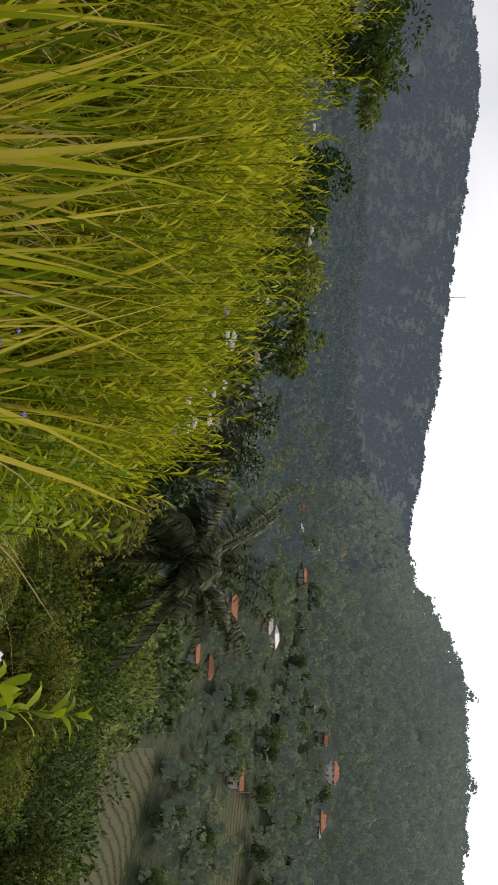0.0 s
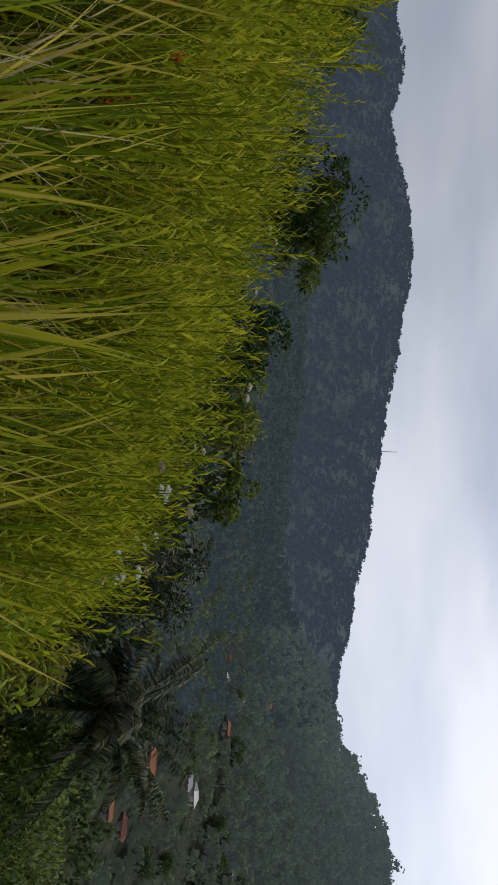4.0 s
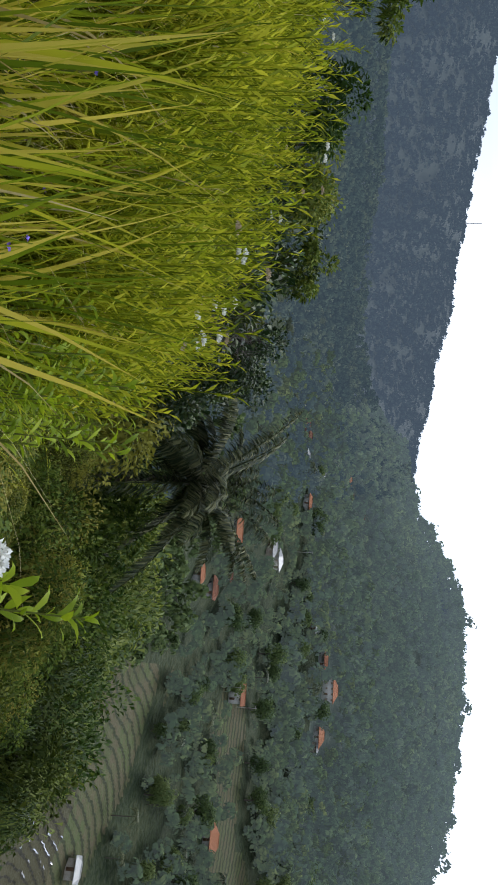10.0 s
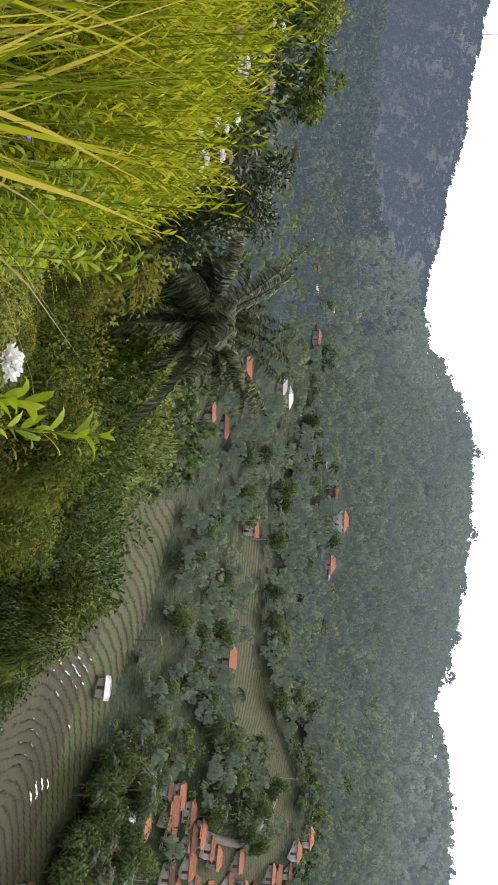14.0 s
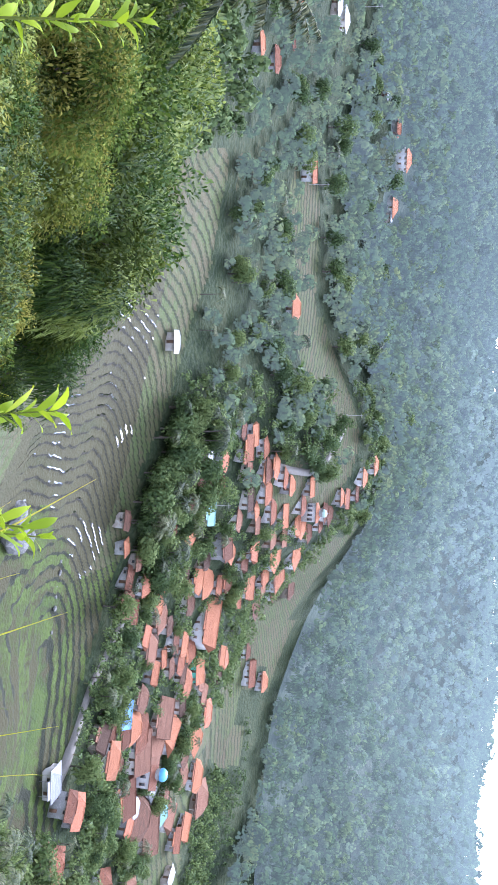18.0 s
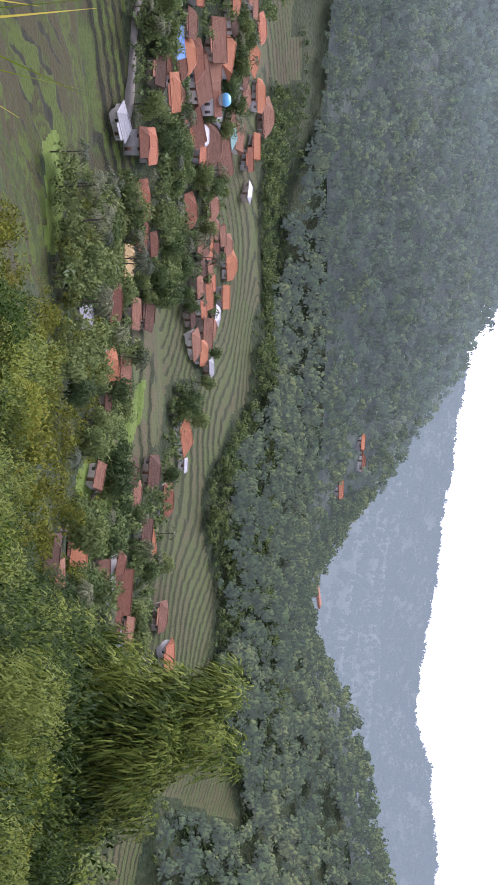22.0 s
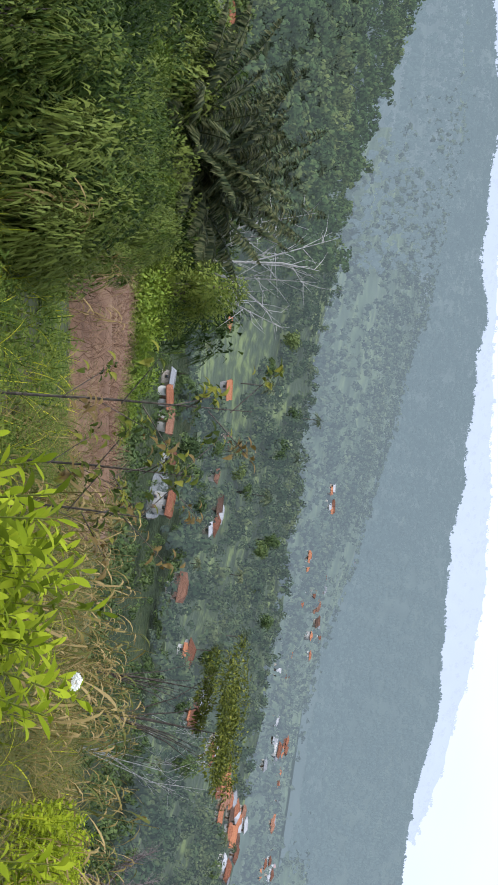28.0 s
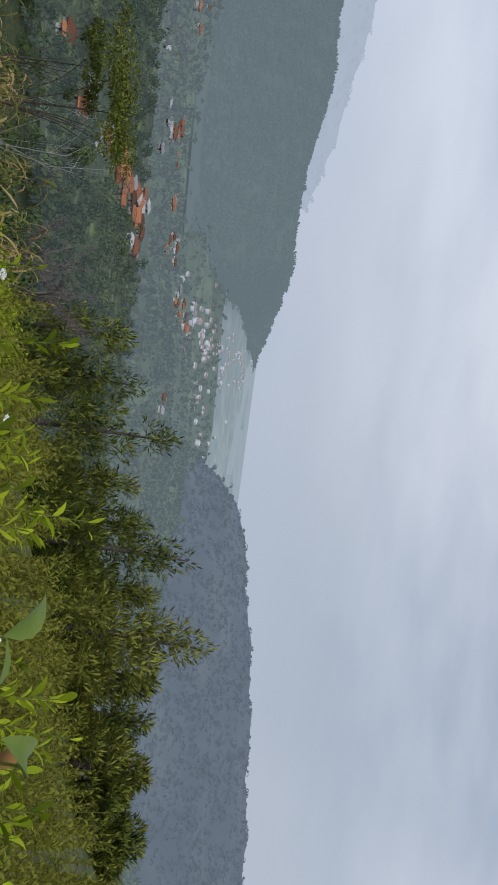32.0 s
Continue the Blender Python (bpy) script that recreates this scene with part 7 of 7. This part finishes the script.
def herb_field(name, label, mat, n, a0, a1, r0, r1, tall, L, W, stems, leaves, seed):
    rng = np.random.default_rng(seed)
    az, r = rng.uniform(a0, a1, n), r0 * (r1 / r0) ** rng.uniform(0, 1, n)
    x, y = np.sin(np.radians(az)) * r, np.cos(np.radians(az)) * r
    pl = np.column_stack([x, y, height(x, y)])
    parts = []
    which = rng.integers(0, 4, n)
    for i in range(4):
        (v, f), (sv, sf) = herb_arrays(seed + i, stems, 1.0, leaves, L, W, 0.25, 0.12)
        k = which == i
        parts.append(spread(*join([(v, f), (sv, sf)]), pl[k], rng.uniform(0.85, 1.15, k.sum()), rng.uniform(0, 6.28, k.sum()), rng.uniform(*tall, k.sum())))
    return tagged(new(name, mesh_of(name, *join(parts), [mat])), label, "herbs", kind="stuff")


herb_field("herb_thicket", "leafy yellow-green herbs covering the slope", M_HERB, 1020, -60, -11.5, 3.2, 11, (0.75, 1.5), 0.085, 0.017, 6, 30, 401)
herb_field("low_herbs", "low dark green herbs under the grass", M_BUSH, 520, -60, -9, 1.9, 5.5, (0.35, 0.7), 0.07, 0.03, 6, 16, 402)
herb_field("bank_herbs", "leafy dark green herbs on the bank", M_BUSH, 230, 175, 212, 4.5, 12, (0.5, 1.0), 0.10, 0.03, 7, 22, 403)
herb_field("field_edge_herbs", "leafy green herbs between the shrubs and the bare field", M_BUSH_GREEN, 420, 120, 150, 3.6, 11.5, (0.16, 0.36), 0.09, 0.024, 6, 12, 405)
herb_field("low_bank_herbs", "low green herbs between dry stalks", M_SHRUB, 130, 169, 180, 7, 12, (0.3, 0.6), 0.10, 0.045, 6, 14, 404)


# shrubs with bright lance leaves, some in flower
def flower_head(seed, mat_size=0.025):
    """A rounded head of many small florets."""
    rng = np.random.default_rng(seed)
    n = 260
    d = unit(rng.normal(0, 1, (n, 3)) * np.array([1, 1, 0.6]))
    d[:, 2] = np.abs(d[:, 2])
    p = d * mat_size * rng.uniform(0.3, 1.0, n)[:, None] * np.array([1.1, 1.1, 0.7])
    return leaf_quads(p, d + rng.normal(0, 0.5, (n, 3)), np.full(n, mat_size * 0.36), np.full(n, mat_size * 0.3), rng, 0.0, 1.5)


HEADS = [mesh_of("flower_head", *flower_head(410 + i), [M_PETAL]) for i in range(2)] + [mesh_of("flower_head", *flower_head(415), [M_FADED])]


M_SPRIG = material("fresh_green_leaf", [(0.12, 0.18, 0.006), (0.22, 0.31, 0.008), (0.34, 0.42, 0.016)], 1.2, 0.55, 0, 4, island=0.4, translucent=0.4, spec=0.15)


def shrub_kind(seed, stems, leaves, L, W, mat=M_SHRUB):
    (v, f), (sv, sf) = herb_arrays(seed, stems, 1.0, leaves, L, W, 0.22, 0.3, True)
    return mesh_of("stem_tuft", sv, sf, [M_STEM]), mesh_of("foliage", v, f, [mat], None, True)


SHRUBS = [shrub_kind(420 + i, 6, 30, 0.14, 0.030) for i in range(4)]
TALL_SHRUBS = [shrub_kind(425 + i, 7, 40, 0.135, 0.030) for i in range(3)]
SPRIGS = [shrub_kind(430 + i, 2, 60, 0.12, 0.028, M_SPRIG) for i in range(3)]
WEST_SHRUBS = [shrub_kind(435 + i, 6, 34, 0.12, 0.022, M_SPRIG) for i in range(2)]


def shrub(az, r, tall, seed, flowers=0, kinds=SHRUBS, wide=1.0, faded=False, head=1.0):
    rng = random.Random(seed)
    x, y = polar(az, r)
    words = "bright green lance-leaved shrub" + (" with white flower heads" if flowers and not faded else " with faded flower heads" if flowers else " on the bank")
    ob = thing("lance_leaved_shrub", Matrix.Translation((x, y, height_at(x, y) - 0.03)) @ Matrix.Rotation(rng.uniform(0, 6.28), 4, "Z") @ Matrix.Diagonal((wide, wide, tall, 1)), words, "shrub", "lance-leaved shrubs")
    for pn, me in zip(("stem_tuft", "foliage"), rng.choice(kinds)):
        part(pn, me, ob)
    for i in range(flowers):
        h = part("flower_head", HEADS[2 if faded else rng.randrange(2)], ob, "faded brown flower head" if faded else "white flower head")
        h.matrix_local = Matrix.Translation((rng.uniform(-0.16, 0.16), rng.uniform(-0.16, 0.16), rng.uniform(0.88, 1.02))) @ Matrix.Diagonal((head / wide, head / wide, head / tall, 1))


srng = random.Random(77)
for i in range(26):
    shrub(srng.uniform(-14.5, -8.5), srng.uniform(2.9, 4.6), srng.uniform(0.85, 1.2), i, 0, WEST_SHRUBS)
shrub(1.2, 2.45, 1.45, 40, 0, SPRIGS, 1.15)
shrub(0.9, 1.62, 1.22, 41, 1, SPRIGS, 0.6, False, 1.05)
shrub(-1.6, 2.4, 1.0, 42, 0, SPRIGS, 0.8)
shrub(29.5, 2.0, 1.4, 43, 0, SPRIGS, 1.0)
shrub(31.2, 2.05, 1.3, 44, 0, SPRIGS, 0.9)
for i in range(9):
    shrub(srng.uniform(-19, -13), srng.uniform(4.6, 5.6), srng.uniform(1.2, 1.42), 50 + i, 2, SHRUBS, 1.0, i % 3 == 2, 1.1)
for i in range(5):
    shrub(srng.uniform(-26, -19), srng.uniform(7, 9), srng.uniform(1.3, 1.6), 60 + i, 2, SHRUBS, 1.0, i % 2 == 0, 1.1)
for i in range(4):
    shrub(srng.uniform(-37, -31), srng.uniform(7, 9), srng.uniform(1.2, 1.5), 66 + i, 1, SHRUBS, 1.0, False, 1.0)
for i in range(66):
    low = i % 3 == 2
    az = srng.uniform(157, 172) if low else srng.choice([137.5, 141, 145, 149, 152.5, 155]) + srng.gauss(0, 1.2)
    shrub(az, srng.uniform(2.1, 3.4), srng.uniform(0.5, 0.78) if low else float(np.interp(az, [137, 141, 146, 152, 157], [0.24, 0.34, 0.55, 1.05, 1.15])) * srng.uniform(0.8, 1.05), 80 + i, 1 if i % 21 == 0 else 0, TALL_SHRUBS, srng.uniform(0.9, 1.3))
for i in range(34):
    shrub(srng.uniform(172, 212), srng.uniform(2.6, 4.8), srng.uniform(0.6, 1.35), 140 + i, 1 if i % 10 == 0 else 0, SHRUBS, srng.uniform(0.9, 1.4))
for i in range(20):
    az = srng.uniform(175, 190)
    shrub(az, srng.uniform(3.2, 4.4), float(np.interp(az, [175, 179, 190], [0.7, 0.95, 1.15])) * srng.uniform(0.85, 1.05), 180 + i, 1 if i % 7 == 0 else 0, SHRUBS, srng.uniform(1.0, 1.4))


# a plant with broad oval leaves close to the lookout
def oval_leaf(L, W):
    u = np.linspace(0, 1, 7)
    w = W / 2 * np.sin(math.pi * u ** 0.85) ** 0.75
    z = 0.12 * L * np.sin(math.pi * u) - 0.22 * L * u * u
    v = np.concatenate([np.column_stack([L * u, -w, z + w * 0.35]), np.column_stack([L * u, 0 * u, z]), np.column_stack([L * u, w, z + w * 0.35])])
    f = [(i + 7 * k, i + 1 + 7 * k, i + 8 + 7 * k, i + 7 + 7 * k) for k in (0, 1) for i in range(6)]
    return v, np.array(f)


OVAL = mesh_of("leaf", *oval_leaf(0.155, 0.062), [M_BROAD], None, True)
OVAL_RED = mesh_of("leaf", *oval_leaf(0.12, 0.05), [M_RUSSET], None, True)


def oval_plant(az, r, tall, seed):
    rng = random.Random(seed)
    x, y = polar(az, r)
    ob = thing("broad_leaved_plant", pose(x, y, height_at(x, y) - 0.03), "upright plant with broad oval green leaves", "plant", "broad-leaved plants")
    bend = (rng.uniform(-0.1, 0.1), rng.uniform(-0.1, 0.1))
    part("stem", mesh_of("stem", *tube([(0, 0, -0.05), (bend[0] * 0.4, bend[1] * 0.4, tall * 0.5), (bend[0], bend[1], tall)], [0.007, 0.005, 0.003], 6), [M_STEM]), ob)
    for i in range(15):
        u = 0.3 + 0.7 * i / 14
        lf = part("leaf", OVAL_RED if i % 9 == 4 else OVAL, ob, "russet leaf" if i % 9 == 4 else "")
        lf.matrix_local = Matrix.Translation((bend[0] * u * u, bend[1] * u * u, tall * u)) @ Matrix.Rotation(i * 2.4 + seed, 4, "Z") @ Matrix.Rotation(-0.5 + rng.uniform(-0.3, 0.3), 4, "Y") @ Matrix.Scale(rng.uniform(0.8, 1.15), 4)


for i, (az, r, tall) in enumerate([(183.5, 2.2, 1.12), (186, 2.05, 1.2), (189, 2.3, 1.15), (193, 2.1, 1.3), (197, 2.0, 1.25), (201, 2.2, 1.35)]):
    oval_plant(az, r, tall, i)

# red berry spikes and violet flowers in the grass
for i, (az, r, up) in enumerate([(-41.4, 3.4, 0.72), (-43.8, 3.6, 0.85), (-42.6, 3.3, 0.66), (-46.4, 3.5, 0.8), (-39.8, 3.8, 0.62)]):
    x, y = polar(az, r)
    ob = thing("berry_spike", pose(x, y, height_at(x, y)), "spike of small red berries in the grass", "berries", "red berry spikes")
    part("stem", mesh_of("stem", *tube([(0, 0, -0.05), (0.01, 0, up)], [0.004, 0.003], 4), [M_STEM]), ob)
    bit = [tube([(0.018 * math.cos(k * 2.4), 0.018 * math.sin(k * 2.4), up + 0.006 * k), (0.026 * math.cos(k * 2.4), 0.026 * math.sin(k * 2.4), up + 0.006 * k + 0.004), (0.034 * math.cos(k * 2.4), 0.034 * math.sin(k * 2.4), up + 0.006 * k)], [0.003, 0.010, 0.003], 6) for k in range(14 if i == 0 else 7)]
    part("berry_cluster", mesh_of("berry_cluster", *join(bit), [M_RED], None, True), ob)
vrng = np.random.default_rng(5)
for i in range(9):
    az, r = vrng.uniform(-34, -10), vrng.uniform(2.4, 4)
    x, y = polar(az, r)
    up = vrng.uniform(0.5, 0.8)
    ob = thing("violet_flower", pose(x, y, height_at(x, y)), "tiny violet flower on a thin stem", "flower", "violet flowers")
    part("stem", mesh_of("stem", *tube([(0, 0, -0.05), (0.02, 0, up)], [0.003, 0.002], 4), [M_STEM]), ob)
    a = np.arange(6) * 1.047
    part("corolla", mesh_of("corolla", *leaf_quads(np.tile([[0.02, 0, up]], (6, 1)), np.column_stack([np.cos(a), np.sin(a), 0 * a + 0.4]), np.full(6, 0.016), np.full(6, 0.012), vrng, 0.1), [M_VIOLET]), ob)

# ---- the bare field with its mulch of brown straw ----
fa, fr_ = np.radians(np.linspace(129.5, 152, 40)), np.linspace(11.8, 24.6, 26)
fx2, fy2 = (np.sin(fa)[:, None] * fr_[None]), (np.cos(fa)[:, None] * fr_[None])
fz2 = height(fx2.ravel(), fy2.ravel()).reshape(fx2.shape) + 0.06 + 0.05 * np.sin(fr_ * 9.0)[None]
fz2[0] -= 0.25
fz2[-1] -= 0.25
fz2[:, 0] -= 0.25
fz2[:, -1] -= 0.25
ii = np.arange(40 * 26).reshape(40, 26)
tagged(new("field", mesh_of("field", np.column_stack([fx2.ravel(), fy2.ravel(), fz2.ravel()]), np.stack([ii[:-1, :-1], ii[:-1, 1:], ii[1:, 1:], ii[1:, :-1]], axis=2).reshape(-1, 4)[:, ::-1], [M_STRAW], None, True)),
       "bare brown field of ridged soil and straw", "field", kind="structure")
blades("straw", "brown straw lying over the bare field", M_STRAW, 6800, 129.6, 151.9, 11.9, 24.5, (0.25, 0.6), (0.008, 0.02), 37, 2.6, "straw")
blades("stubble", "tan dry stalks and leaves on the bank", M_CORN, 11000, 143, 174, 6.0, 14, (0.12, 0.42), (0.006, 0.018), 38, 3.2, "dry grass")


# dry corn
def corn_kind(seed):
    rng = np.random.default_rng(seed)
    n = 22
    t = np.arange(n) * 2.6
    p = np.column_stack([0 * t, 0 * t, np.linspace(0.25, 1.4, n)])
    way = np.column_stack([np.cos(t), np.sin(t), rng.uniform(0.1, 0.9, n)])
    lv = leaf_strips(p, way, rng.uniform(0.28, 0.55, n), rng.uniform(0.018, 0.038, n), rng, 0.95, 0.6)
    return mesh_of("stalk", *tube([(0, 0, -0.05), (0.02, 0.01, 0.8), (0.05, 0.02, 1.5)], [0.008, 0.006, 0.003], 6), [M_CORN]), mesh_of("leaves", *lv, [M_CORN])


CORN = [corn_kind(450 + i) for i in range(5)]
crng = random.Random(12)
for i in range(84):
    az, r = (crng.uniform(148, 173), crng.uniform(6.5, 13.5)) if i < 70 else (crng.uniform(122, 137), crng.uniform(6.5, 12.5))
    x, y = polar(az, r)
    s = crng.uniform(0.5, 0.85)
    ob = thing("dry_corn_plant", Matrix.Translation((x, y, height_at(x, y))) @ Matrix.Rotation(crng.uniform(0, 6.28), 4, "Z") @ Matrix.Rotation(crng.uniform(-0.3, 0.3), 4, "X") @ Matrix.Scale(s, 4), "withered tan corn plant with hanging leaves", "corn plant", "dry corn")
    for pn, me in zip(("stalk", "foliage"), crng.choice(CORN)):
        part(pn, me, ob)

# sapling with sparse reddish leaves
SAPLING_LEAVES = [mesh_of("leaf", *oval_leaf(0.10, 0.04), [m], None, True) for m in (M_BUSH, M_SAPLING)]
for k, (az, r, top) in enumerate([(142.0, 6.2, -1.5), (146.5, 6.6, -2.0), (149.5, 6.4, -2.2)]):
    x, y = polar(az, r)
    z = height_at(x, y)
    h = top - z
    ob = thing("sapling", pose(x, y, z), "slender sapling with sparse green and russet leaves", "sapling", "saplings")
    grng = np.random.default_rng(470 + k)
    part("stem", mesh_of("stem", *tube([(0, 0, -0.1), (0.03, 0, h * 0.5), (0, 0.03, h)], [0.012, 0.009, 0.003], 6), [M_BARK]), ob)
    for j in range(9):
        a, u = j * 2.4, 0.35 + 0.62 * j / 8
        tip = np.array([math.cos(a) * 0.35, math.sin(a) * 0.35, h * u + 0.2])
        br = part("branch", mesh_of("branch", *tube([(0, 0, h * u - 0.1), tip * 0.6 + np.array([0, 0, 0.4 * (h * u - 0.1)]), tip], [0.005, 0.004, 0.002], 4), [M_BARK]), ob)
        for q in range(12):
            lf = part("leaf", SAPLING_LEAVES[1 if j % 3 == 1 else 0], br)
            u = 0.72 + 0.3 * q / 11
            lf.matrix_local = Matrix.Translation((tip[0] * u + grng.normal(0, 0.03), tip[1] * u + grng.normal(0, 0.03), tip[2] + (u - 1) * 0.5 + grng.normal(0, 0.05))) @ Matrix.Rotation(q * 2.4 + j, 4, "Z") @ Matrix.Rotation(grng.uniform(-0.8, 0.5), 4, "Y") @ Matrix.Scale(grng.uniform(0.75, 1.2), 4)
